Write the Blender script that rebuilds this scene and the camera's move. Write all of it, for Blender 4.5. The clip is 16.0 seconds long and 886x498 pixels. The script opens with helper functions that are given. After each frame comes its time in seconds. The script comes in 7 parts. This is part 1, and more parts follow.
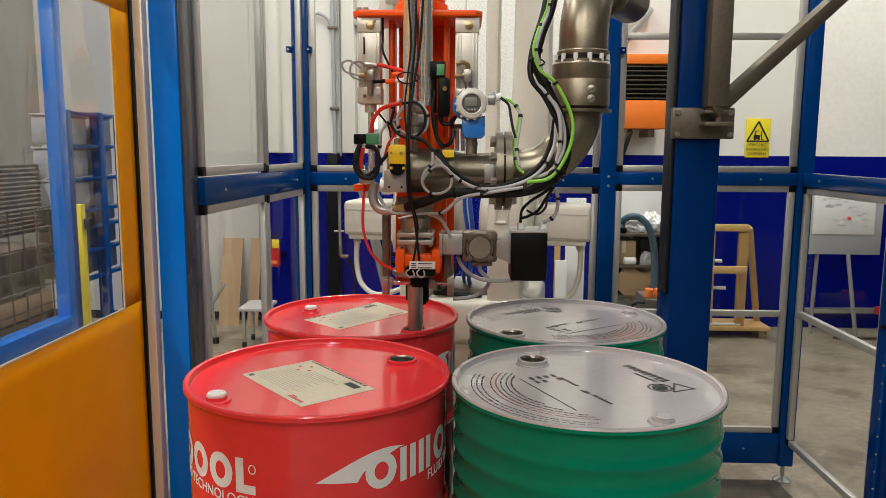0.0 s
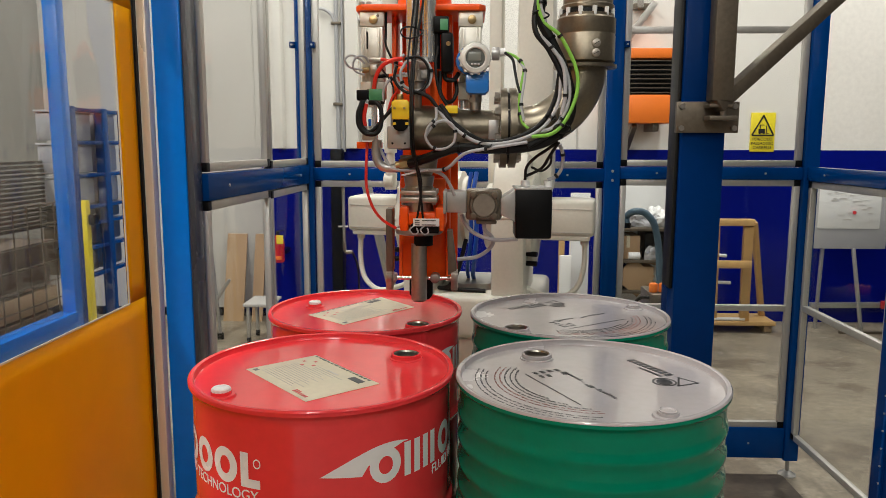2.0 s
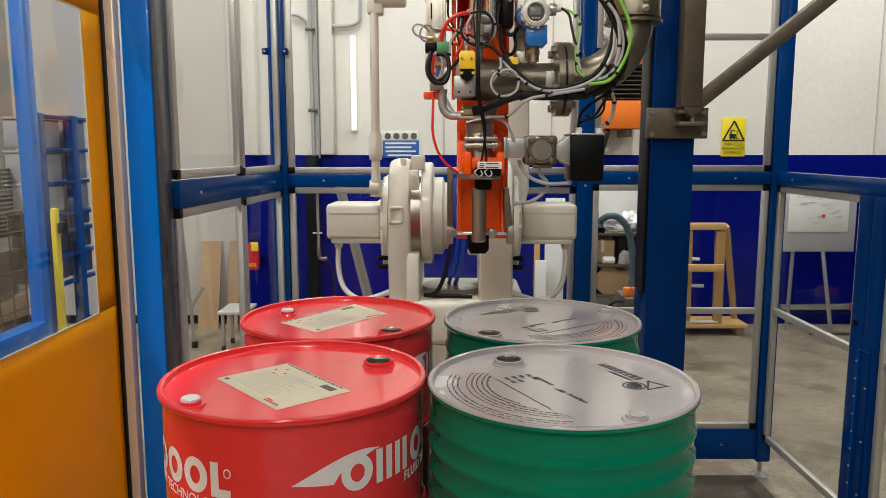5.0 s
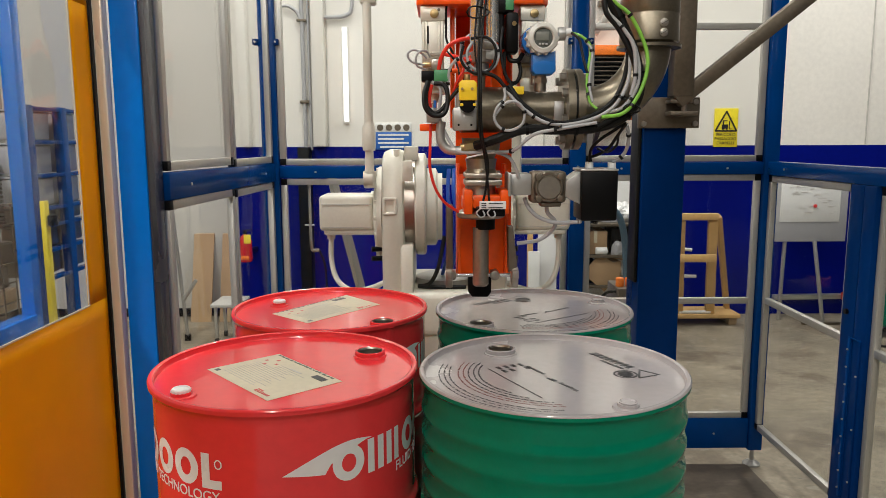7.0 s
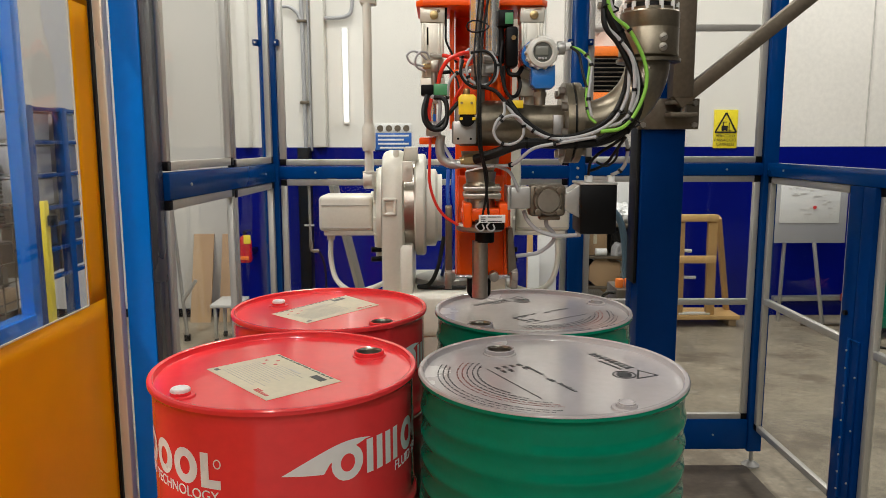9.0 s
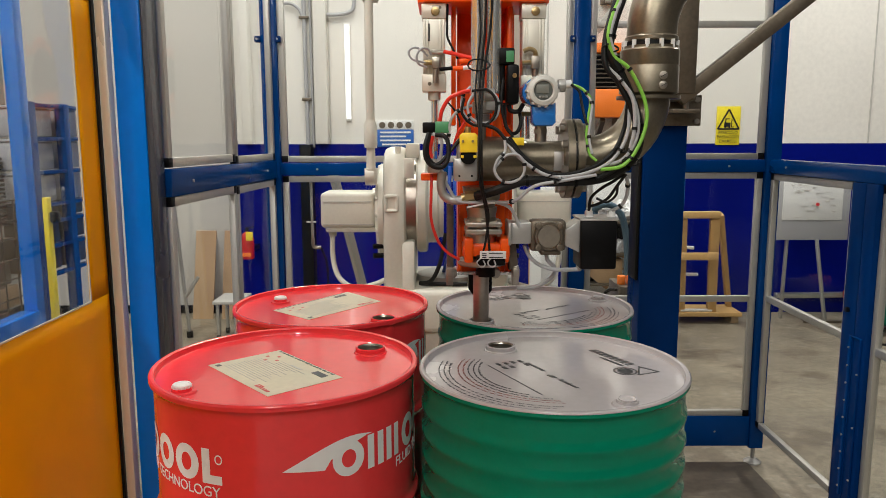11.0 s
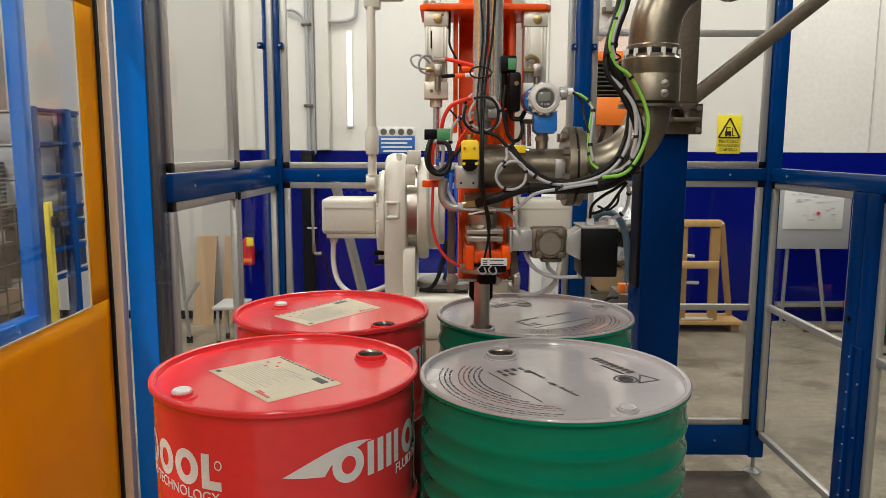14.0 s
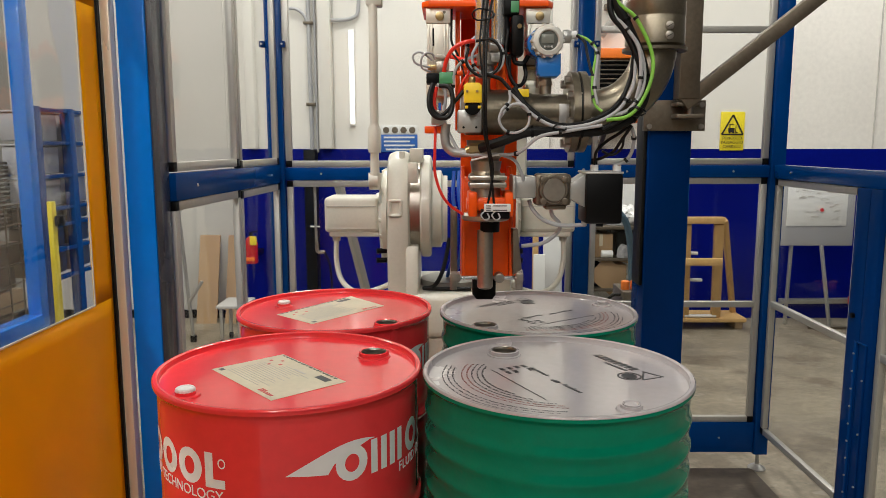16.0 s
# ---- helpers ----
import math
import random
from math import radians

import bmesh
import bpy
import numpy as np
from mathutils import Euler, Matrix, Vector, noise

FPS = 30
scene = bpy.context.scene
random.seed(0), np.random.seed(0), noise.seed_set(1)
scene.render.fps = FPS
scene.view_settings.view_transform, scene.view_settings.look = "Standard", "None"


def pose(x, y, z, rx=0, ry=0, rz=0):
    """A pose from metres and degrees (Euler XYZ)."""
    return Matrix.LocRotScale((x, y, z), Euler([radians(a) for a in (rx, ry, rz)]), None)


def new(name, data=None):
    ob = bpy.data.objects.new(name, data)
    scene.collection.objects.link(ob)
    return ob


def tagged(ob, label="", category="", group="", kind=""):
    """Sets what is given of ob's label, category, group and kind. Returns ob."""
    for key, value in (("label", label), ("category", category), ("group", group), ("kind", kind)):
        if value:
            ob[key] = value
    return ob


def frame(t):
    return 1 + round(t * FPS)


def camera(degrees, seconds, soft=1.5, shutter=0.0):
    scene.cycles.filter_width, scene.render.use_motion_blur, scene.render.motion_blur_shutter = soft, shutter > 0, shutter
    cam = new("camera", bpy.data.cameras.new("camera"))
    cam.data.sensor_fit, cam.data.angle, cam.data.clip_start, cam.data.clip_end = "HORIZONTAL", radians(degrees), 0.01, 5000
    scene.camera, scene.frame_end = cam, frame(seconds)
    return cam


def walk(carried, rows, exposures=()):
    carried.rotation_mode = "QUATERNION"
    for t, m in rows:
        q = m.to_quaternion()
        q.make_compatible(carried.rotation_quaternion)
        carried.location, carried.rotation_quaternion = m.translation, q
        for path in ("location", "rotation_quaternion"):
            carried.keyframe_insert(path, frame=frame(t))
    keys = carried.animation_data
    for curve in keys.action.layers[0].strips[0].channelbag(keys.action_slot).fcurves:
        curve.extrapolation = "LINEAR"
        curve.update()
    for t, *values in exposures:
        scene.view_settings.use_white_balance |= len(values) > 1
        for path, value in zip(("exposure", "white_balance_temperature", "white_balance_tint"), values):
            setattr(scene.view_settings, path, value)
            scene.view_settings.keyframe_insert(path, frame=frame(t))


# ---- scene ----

# ---- camera ----
cam = camera(62.1, 16.0, soft=0.6)
PATH = [
    (0.0, pose(-0.023, 0.002, 1.891, 82.22, -0.37, 1.75)),
    (0.5, pose(-0.022, 0.001, 1.891, 82.22, -0.23, 1.68)),
    (1.0, pose(-0.021, -0.001, 1.891, 82.16, -0.08, 1.92)),
    (1.5, pose(-0.021, 0.002, 1.890, 82.00, -0.12, 1.99)),
    (2.0, pose(-0.022, 0.003, 1.889, 81.87, -0.18, 2.05)),
    (2.5, pose(-0.021, 0.002, 1.889, 81.95, 0.01, 1.91)),
    (3.0, pose(-0.019, 0.001, 1.888, 82.00, 0.18, 1.71)),
    (3.5, pose(-0.020, -0.001, 1.889, 82.08, 0.19, 1.86)),
    (4.0, pose(-0.020, 0.002, 1.888, 81.83, 0.10, 1.91)),
    (4.5, pose(-0.015, 0.002, 1.892, 82.04, -0.05, 1.17)),
    (5.0, pose(-0.008, -0.001, 1.892, 82.30, 0.00, 0.25)),
    (7.5, pose(-0.001, 0.003, 1.885, 81.62, 0.20, -0.30)),
    (8.0, pose(0.000, 0.002, 1.886, 81.75, 0.20, -0.34)),
    (8.5, pose(0.001, 0.001, 1.886, 81.92, 0.24, -0.27)),
    (9.0, pose(0.000, 0.000, 1.885, 81.76, 0.10, -0.26)),
    (11.5, pose(0.003, -0.001, 1.884, 81.50, 0.04, 0.01)),
    (12.0, pose(-0.000, 0.001, 1.884, 81.48, -0.35, -0.05)),
    (12.5, pose(-0.002, 0.003, 1.882, 81.70, -0.34, -0.15)),
    (13.0, pose(0.001, 0.000, 1.884, 81.78, -0.13, -0.13)),
    (13.5, pose(0.002, 0.000, 1.883, 81.99, -0.23, -0.31)),
    (14.0, pose(0.001, -0.002, 1.884, 82.05, -0.24, -0.00)),
    (14.5, pose(-0.000, 0.000, 1.885, 82.04, -0.24, 0.03)),
    (15.0, pose(0.000, -0.001, 1.886, 82.16, -0.26, 0.05)),
    (15.5, pose(0.001, -0.002, 1.884, 82.11, -0.14, 0.07)),
    (16.0, pose(0.002, 0.000, 1.882, 81.92, 0.02, 0.21)),
]
walk(cam, PATH)

# ---- light: fluorescent fittings under the hall's ceiling ----
CEIL = 6.2
world = bpy.data.worlds.new("world")
scene.world = world
world.use_nodes = True
world.node_tree.nodes["Background"].inputs[0].default_value = (0.9, 0.93, 1.0, 1)
world.node_tree.nodes["Background"].inputs[1].default_value = 0.02
scene.view_settings.exposure = 0.19
ROWS = ((-7.0, (160.0, 150.0, 50.0, 30.0)), (-2.6, (140.0, 100.0, 28.0, 16.0)), (2.2, (130.0, 50.0, 22.0, 16.0)), (6.1, (68.0, 76.0, 84.0, 92.0)))
LAMPS = [(x, y, e) for y, row in ROWS for x, e in zip((-3.3, -0.5, 2.3, 5.1), row)]
for lx, ly, watts in LAMPS:
    d = bpy.data.lights.new("hall_lamp", "AREA")
    d.shape, d.size, d.size_y, d.energy, d.color = "RECTANGLE", 0.30, 1.5, watts, (0.99, 0.98, 0.935)
    o = new("hall_lamp", d)
    o.matrix_world = pose(lx, ly, CEIL - 0.34)


# ---- materials ----
def material(name, color, rough=0.5, metal=0.0, var=0.12, scale=6.0, grain=60.0, bump=0.15, coat=0.0, emit=0.0, rvar=0.12, stretch=(1, 1, 1), spec=0.5):
    """A surface with variation at two scales: broad stains and fine grain, in colour, gloss and relief."""
    m = bpy.data.materials.new(name)
    m.use_nodes = True
    nt = m.node_tree
    n, l = nt.nodes, nt.links
    b = n["Principled BSDF"]
    tc = n.new("ShaderNodeTexCoord")
    mp = n.new("ShaderNodeMapping")
    mp.inputs["Scale"].default_value = stretch
    l.new(tc.outputs["Object"], mp.inputs[0])
    big = n.new("ShaderNodeTexNoise")
    big.inputs["Scale"].default_value, big.inputs["Detail"].default_value = scale, 5
    fine = n.new("ShaderNodeTexNoise")
    fine.inputs["Scale"].default_value, fine.inputs["Detail"].default_value = grain, 3
    l.new(mp.outputs[0], big.inputs["Vector"])
    l.new(mp.outputs[0], fine.inputs["Vector"])
    add = n.new("ShaderNodeMath")
    add.operation = "ADD"
    l.new(big.outputs["Fac"], add.inputs[0])
    l.new(fine.outputs["Fac"], add.inputs[1])
    ramp = n.new("ShaderNodeMapRange")
    ramp.inputs["From Min"].default_value, ramp.inputs["From Max"].default_value = 0.6, 1.4
    ramp.inputs["To Min"].default_value, ramp.inputs["To Max"].default_value = 1 - var, 1 + var
    l.new(add.outputs[0], ramp.inputs[0])
    mul = n.new("ShaderNodeMix")
    mul.data_type, mul.blend_type = "RGBA", "MULTIPLY"
    mul.inputs["Factor"].default_value = 1
    mul.inputs["A"].default_value = (*color, 1)
    l.new(ramp.outputs[0], mul.inputs["B"])
    l.new(mul.outputs["Result"], b.inputs["Base Color"])
    rr = n.new("ShaderNodeMapRange")
    rr.inputs["To Min"].default_value, rr.inputs["To Max"].default_value = max(0.02, rough - rvar), min(1, rough + rvar)
    l.new(big.outputs["Fac"], rr.inputs[0])
    l.new(rr.outputs[0], b.inputs["Roughness"])
    b.inputs["Metallic"].default_value = metal
    b.inputs["Coat Weight"].default_value = coat
    b.inputs["Coat Roughness"].default_value = 0.05
    b.inputs["Specular IOR Level"].default_value = spec
    if bump:
        bp = n.new("ShaderNodeBump")
        bp.inputs["Strength"].default_value, bp.inputs["Distance"].default_value = bump, 0.002
        l.new(fine.outputs["Fac"], bp.inputs["Height"])
        l.new(bp.outputs[0], b.inputs["Normal"])
    if emit:
        b.inputs["Emission Color"].default_value = (*color, 1)
        b.inputs["Emission Strength"].default_value = emit
    return m


def pane_material(name, tint, gloss=1.0, haze=0.0, haze_color=(0.6, 0.6, 0.58), wave=0.0):
    """A thin clear sheet: it lets light through, mirrors at a slant, and may be slightly milky."""
    m = bpy.data.materials.new(name)
    m.use_nodes = True
    n, l = m.node_tree.nodes, m.node_tree.links
    n.remove(n["Principled BSDF"])
    out = n["Material Output"]
    tr = n.new("ShaderNodeBsdfTransparent")
    tr.inputs[0].default_value = (*tint, 1)
    gl = n.new("ShaderNodeBsdfGlossy")
    gl.inputs["Roughness"].default_value = 0.03
    if wave:
        tcw = n.new("ShaderNodeTexCoord")
        mpw = n.new("ShaderNodeMapping")
        mpw.inputs["Scale"].default_value = (1, 1, 0.35)
        wz = n.new("ShaderNodeTexNoise")
        wz.inputs["Scale"].default_value, wz.inputs["Detail"].default_value = 5.0, 1
        wb = n.new("ShaderNodeBump")
        wb.inputs["Strength"].default_value, wb.inputs["Distance"].default_value = 1.0, wave
        l.new(tcw.outputs["Object"], mpw.inputs[0])
        l.new(mpw.outputs[0], wz.inputs["Vector"])
        l.new(wz.outputs["Fac"], wb.inputs["Height"])
        l.new(wb.outputs[0], gl.inputs["Normal"])
    fr = n.new("ShaderNodeLayerWeight")
    fr.inputs["Blend"].default_value = 0.5
    pw = n.new("ShaderNodeMath")
    pw.operation, pw.inputs[1].default_value = "POWER", 5.0
    l.new(fr.outputs["Facing"], pw.inputs[0])
    k = n.new("ShaderNodeMath")
    k.operation, k.inputs[1].default_value, k.inputs[2].default_value = "MULTIPLY_ADD", 0.9 * gloss, 0.035 * gloss
    l.new(pw.outputs[0], k.inputs[0])
    mix = n.new("ShaderNodeMixShader")
    l.new(k.outputs[0], mix.inputs[0])
    l.new(tr.outputs[0], mix.inputs[1])
    l.new(gl.outputs[0], mix.inputs[2])
    last = mix
    if haze:
        df = n.new("ShaderNodeBsdfDiffuse")
        df.inputs[0].default_value = (*haze_color, 1)
        tcx = n.new("ShaderNodeTexCoord")
        nz = n.new("ShaderNodeTexNoise")
        nz.inputs["Scale"].default_value = 3.0
        l.new(tcx.outputs["Object"], nz.inputs["Vector"])
        hm = n.new("ShaderNodeMath")
        hm.operation, hm.inputs[1].default_value = "MULTIPLY", haze * 2
        l.new(nz.outputs["Fac"], hm.inputs[0])
        mix2 = n.new("ShaderNodeMixShader")
        l.new(hm.outputs[0], mix2.inputs[0])
        l.new(mix.outputs[0], mix2.inputs[1])
        l.new(df.outputs[0], mix2.inputs[2])
        last = mix2
    l.new(last.outputs[0], out.inputs[0])
    return m


BLUE = material("blue_enamel", (0.0003, 0.040, 0.185), 0.16, coat=0.0, spec=0.10, var=0.08, scale=2, grain=25, bump=0.05)
# Darker copy of the blue enamel for column, hinge post and clamps.
NAVY = material("dark_navy_enamel", (0.0003, 0.024, 0.122), 0.22, coat=0.0, spec=0.06, var=0.08, scale=2, grain=25, bump=0.05)
# Lighter copy of the blue enamel for door post and portal.
BRIGHT_BLUE = material("bright_blue_enamel", (0.0003, 0.170, 0.66), 0.15, coat=0.1, spec=0.22, var=0.06, scale=2, grain=25, bump=0.04)
SATIN = material("satin_cylinder_aluminium", (0.68, 0.645, 0.555), 0.36, 0.35, var=0.05, stretch=(1, 1, 0.2), bump=0.04)
CHAMPAGNE = material("champagne_anodised_guide", (0.70, 0.645, 0.52), 0.30, 0.3, var=0.06, stretch=(1, 1, 0.1), bump=0.04)
ALU = material("anodised_aluminium", (0.47, 0.455, 0.42), 0.38, 0.6, var=0.08, stretch=(1, 1, 0.1), bump=0.05)
STEEL = material("stainless_steel", (0.42, 0.38, 0.33), 0.34, 0.95, var=0.12, scale=8, grain=90, bump=0.08)
PIPE_STEEL = material("bead_blasted_pipe_steel", (0.245, 0.210, 0.155), 0.33, 0.85, var=0.14, scale=7, grain=140, bump=0.08)
DARK_STEEL = material("weathered_bracket_steel", (0.165, 0.136, 0.102), 0.46, 0.7, var=0.2, bump=0.15)
CHROME = material("chromed_rod", (0.88, 0.88, 0.86), 0.18, 0.85, var=0.03, bump=0, rvar=0.03)
RED = material("red_drum_paint", (0.78, 0.036, 0.044), 0.16, coat=0.35, var=0.07, scale=4, grain=40, bump=0.06)
GREEN = material("green_drum_paint", (0.0004, 0.185, 0.106), 0.12, coat=0.05, spec=0.18, var=0.08, scale=4, grain=40, bump=0.06)
LID_GREY = material("lilac_grey_lid_paint", (0.375, 0.348, 0.348), 0.24, coat=0.6, var=0.05, scale=5, grain=50, bump=0.05)
ORANGE = material("orange_machine_paint", (0.92, 0.100, 0.004), 0.34, coat=0.05, spec=0.3, var=0.08, bump=0.08)
ORANGE_CLOTH = material("orange_vinyl_curtain", (0.86, 0.390, 0.0005), 0.33, spec=0.14, var=0.07, scale=1.6, grain=9, bump=0.0)


def translucent(m, color, share):
    """Lets part of the light that falls on the back of a thin sheet through."""
    n, l = m.node_tree.nodes, m.node_tree.links
    t = n.new("ShaderNodeBsdfTranslucent")
    t.inputs[0].default_value = (*color, 1)
    mx = n.new("ShaderNodeMixShader")
    mx.inputs[0].default_value = share
    l.new(n["Principled BSDF"].outputs[0], mx.inputs[1])
    l.new(t.outputs[0], mx.inputs[2])
    l.new(mx.outputs[0], n["Material Output"].inputs[0])


translucent(ORANGE_CLOTH, (0.95, 0.62, 0.004), 0.4)
CREAM = material("cream_robot_enamel", (0.72, 0.695, 0.60), 0.38, coat=0.15, var=0.05, scale=4, grain=70, bump=0.1)
BLACK = material("black_plastic", (0.003, 0.003, 0.0034), 0.42, spec=0.14, var=0.2, bump=0.1)
RUBBER = material("black_rubber", (0.004, 0.004, 0.004), 0.45, spec=0.3, var=0.2, bump=0.2)
WHITE = material("white_plastic", (0.78, 0.78, 0.76), 0.35, var=0.04, bump=0.05)
GREY_CABLE = material("grey_cable_sheath", (0.40, 0.40, 0.41), 0.45, var=0.08, bump=0.08)
GREEN_CABLE = material("green_earth_cable", (0.22, 0.52, 0.06), 0.45, var=0.08, bump=0.08)
RED_HOSE = material("red_air_hose", (0.75, 0.03, 0.015), 0.35, var=0.08, bump=0.05)
YELLOW = material("yellow_switch_plastic", (0.90, 0.62, 0.02), 0.38, var=0.06, bump=0.05)
BRASS = material("brass_fitting", (0.48, 0.35, 0.17), 0.34, 0.95, var=0.1)
GREEN_PLASTIC = material("green_terminal_plastic", (0.07, 0.28, 0.12), 0.4, var=0.06)
METER_BLUE = material("blue_transmitter_enamel", (0.015, 0.16, 0.52), 0.28, coat=0.4, var=0.06)
CAST_ALU = material("cast_aluminium", (0.44, 0.43, 0.41), 0.4, 0.7, var=0.1, bump=0.2)
RING_WHITE = material("pale_cast_cover", (0.66, 0.65, 0.60), 0.36, 0.2, var=0.06, bump=0.15)
DISPLAY = material("unlit_display", (0.20, 0.21, 0.185), 0.25, var=0.05, bump=0)
SCREEN = material("grey_display_glass", (0.12, 0.128, 0.118), 0.12, var=0.05, bump=0)
LABEL = material("cream_paper_label", (0.60, 0.54, 0.395), 0.35, var=0.10, scale=9, bump=0.03)
INK = material("black_print", (0.018, 0.018, 0.02), 0.4, var=0.1, bump=0)
# Dark brownish print with the machine's orange reflection put into its colour.
REFLECTION_INK = material("dark_print_with_reflection", (0.16, 0.035, 0.022), 0.4, var=0.1, bump=0)
RED_INK = material("red_print", (0.55, 0.03, 0.03), 0.4, var=0.1, bump=0)
WHITE_PRINT = material("white_print", (0.76, 0.74, 0.74), 0.3, var=0.04, bump=0, coat=0.3)
WALL_WHITE = material("white_wall_panel", (0.78, 0.755, 0.70), 0.5, var=0.08, scale=0.8, grain=20, bump=0.05)
WALL_BLUE = material("blue_wall_paint", (0.0006, 0.005, 0.175), 0.5, spec=0.06, var=0.12, scale=1.2, grain=20, bump=0.05)
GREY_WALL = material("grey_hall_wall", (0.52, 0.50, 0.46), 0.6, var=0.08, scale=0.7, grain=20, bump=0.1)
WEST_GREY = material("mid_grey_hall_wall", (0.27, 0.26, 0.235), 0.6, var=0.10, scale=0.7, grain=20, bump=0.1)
# Even dark tone for walls out of view, to cut bounced light.
UNSEEN_DARK = material("dark_unseen_wall", (0.06, 0.057, 0.054), 0.7, var=0.1, scale=0.7)
EDGE_GREY = material("slate_grey_strip", (0.030, 0.036, 0.052), 0.24, spec=0.35, var=0.1, bump=0.05)
CONCRETE = material("worn_concrete", (0.262, 0.224, 0.165), 0.42, var=0.40, scale=2.4, grain=22, bump=0.15, rvar=0.16, spec=0.35)


def stain(m, size, lo, hi, color, amount, stretch=(1, 1, 1)):
    """Worn patches with edges of their own, laid over a surface's colour."""
    n, l = m.node_tree.nodes, m.node_tree.links
    b = n["Principled BSDF"]
    src = b.inputs["Base Color"].links[0].from_socket
    tc = n.new("ShaderNodeTexCoord")
    mp = n.new("ShaderNodeMapping")
    mp.inputs["Scale"].default_value = stretch
    l.new(tc.outputs["Object"], mp.inputs[0])
    t = n.new("ShaderNodeTexNoise")
    t.inputs["Scale"].default_value, t.inputs["Detail"].default_value = size, 7
    t.inputs["Roughness"].default_value = 0.62
    l.new(mp.outputs[0], t.inputs["Vector"])
    r = n.new("ShaderNodeMapRange")
    r.inputs["From Min"].default_value, r.inputs["From Max"].default_value = lo, hi
    r.inputs["To Max"].default_value = amount
    l.new(t.outputs["Fac"], r.inputs[0])
    mx = n.new("ShaderNodeMix")
    mx.data_type = "RGBA"
    mx.inputs["B"].default_value = (*color, 1)
    l.new(r.outputs[0], mx.inputs["Factor"])
    l.new(src, mx.inputs["A"])
    l.new(mx.outputs["Result"], b.inputs["Base Color"])


stain(CONCRETE, 1.7, 0.52, 0.60, (0.125, 0.094, 0.064), 0.6)
stain(CONCRETE, 5.5, 0.60, 0.66, (0.36, 0.33, 0.27), 0.6, (1, 1.8, 1))
stain(CONCRETE, 8.0, 0.64, 0.68, (0.05, 0.042, 0.034), 0.55, (1, 2.5, 1))
# Dark streaked floor tone; the shade inside the cell is put into it.
SHADED_FLOOR = material("shaded_floor_tone", (0.105, 0.085, 0.062), 0.5, var=0.35, scale=3.0, grain=30, bump=0.15, spec=0.3)
stain(SHADED_FLOOR, 4.0, 0.56, 0.66, (0.20, 0.17, 0.13), 0.6, (1, 3, 1))
# Tone of the unseen ceiling, lowered to limit the light it bounces.
CEILING_MAT = material("unseen_ceiling", (0.22, 0.22, 0.215), 0.7, var=0.05)
WOOD = material("pine_wood", (0.58, 0.36, 0.14), 0.55, var=0.16, scale=5, grain=40, stretch=(4, 4, 0.6), bump=0.15)
PALLET_WOOD = material("pallet_wood", (0.34, 0.24, 0.14), 0.7, var=0.25, scale=5, grain=40, stretch=(0.6, 4, 4), bump=0.25)
# Darker copy of the pallet wood for timbers in the container.
DARK_TIMBER = material("dark_brown_timber", (0.10, 0.072, 0.048), 0.7, var=0.3, scale=5, grain=40, stretch=(0.6, 4, 4), bump=0.25)
CARD = material("brown_cardboard", (0.40, 0.26, 0.14), 0.75, var=0.1, bump=0.1)
HEATER_ORANGE = material("orange_heater_enamel", (0.88, 0.20, 0.02), 0.4, var=0.05)
SIGN_YELLOW = material("yellow_sign_plate", (0.86, 0.70, 0.03), 0.4, var=0.04, bump=0)
SIGN_BLUE = material("blue_sign_plate", (0.02, 0.12, 0.45), 0.4, var=0.04, bump=0)
LAMP_GLOW = material("lamp_tube", (1.0, 0.94, 0.84), 0.4, emit=9.0, bump=0, var=0.01)
# Glow for the upright streak of a lamp mirrored in the back pane.
STREAK_GLOW = material("streak_glow", (1.0, 0.96, 0.9), 0.4, emit=1.3, bump=0, var=0.01)
HOSE_GREY = material("grey_blue_hose", (0.06, 0.11, 0.15), 0.5, var=0.1)
BLUE_HOSE = material("blue_air_hose", (0.01, 0.08, 0.45), 0.35, var=0.06)
EXT_RED = material("red_extinguisher_paint", (0.55, 0.015, 0.015), 0.3, var=0.05)
GLASS = pane_material("clear_polycarbonate", (0.96, 0.965, 0.96), 0.45, wave=0.004)
VINYL = pane_material("clear_vinyl_window", (0.92, 0.925, 0.93), 1.0, 0.012, wave=0.012)


# ---- building helpers ----
def thing(name, at, label, category, group="", kind=""):
    o = new(name)
    o.empty_display_size = 0.05
    o.location = at
    return tagged(o, label, category, group, kind)


def origin(o):
    p = Vector(o.location)
    return p + origin(o.parent) if o.parent else p


def part(name, bm, mat, parent=None, label="", smooth=35):
    """One mesh from bm, whose vertices are in the world's metres."""
    me = bpy.data.meshes.new(name)
    if parent is not None:
        bmesh.ops.translate(bm, vec=-origin(parent), verts=bm.verts)
    bm.normal_update()
    for f in bm.faces:
        f.smooth = True
    for e in bm.edges:
        if len(e.link_faces) == 2 and e.calc_face_angle(0) > radians(smooth):
            e.smooth = False
    bm.to_mesh(me)
    bm.free()
    me.materials.append(mat)
    o = new(name, me)
    if parent is not None:
        o.parent = parent
    if label:
        o["label"] = label
    return o


def solid(name, bm, mat, label, category, group="", kind=""):
    """A thing that is a single mesh."""
    return tagged(part(name, bm, mat), label, category, group, kind)


def B():
    return bmesh.new()


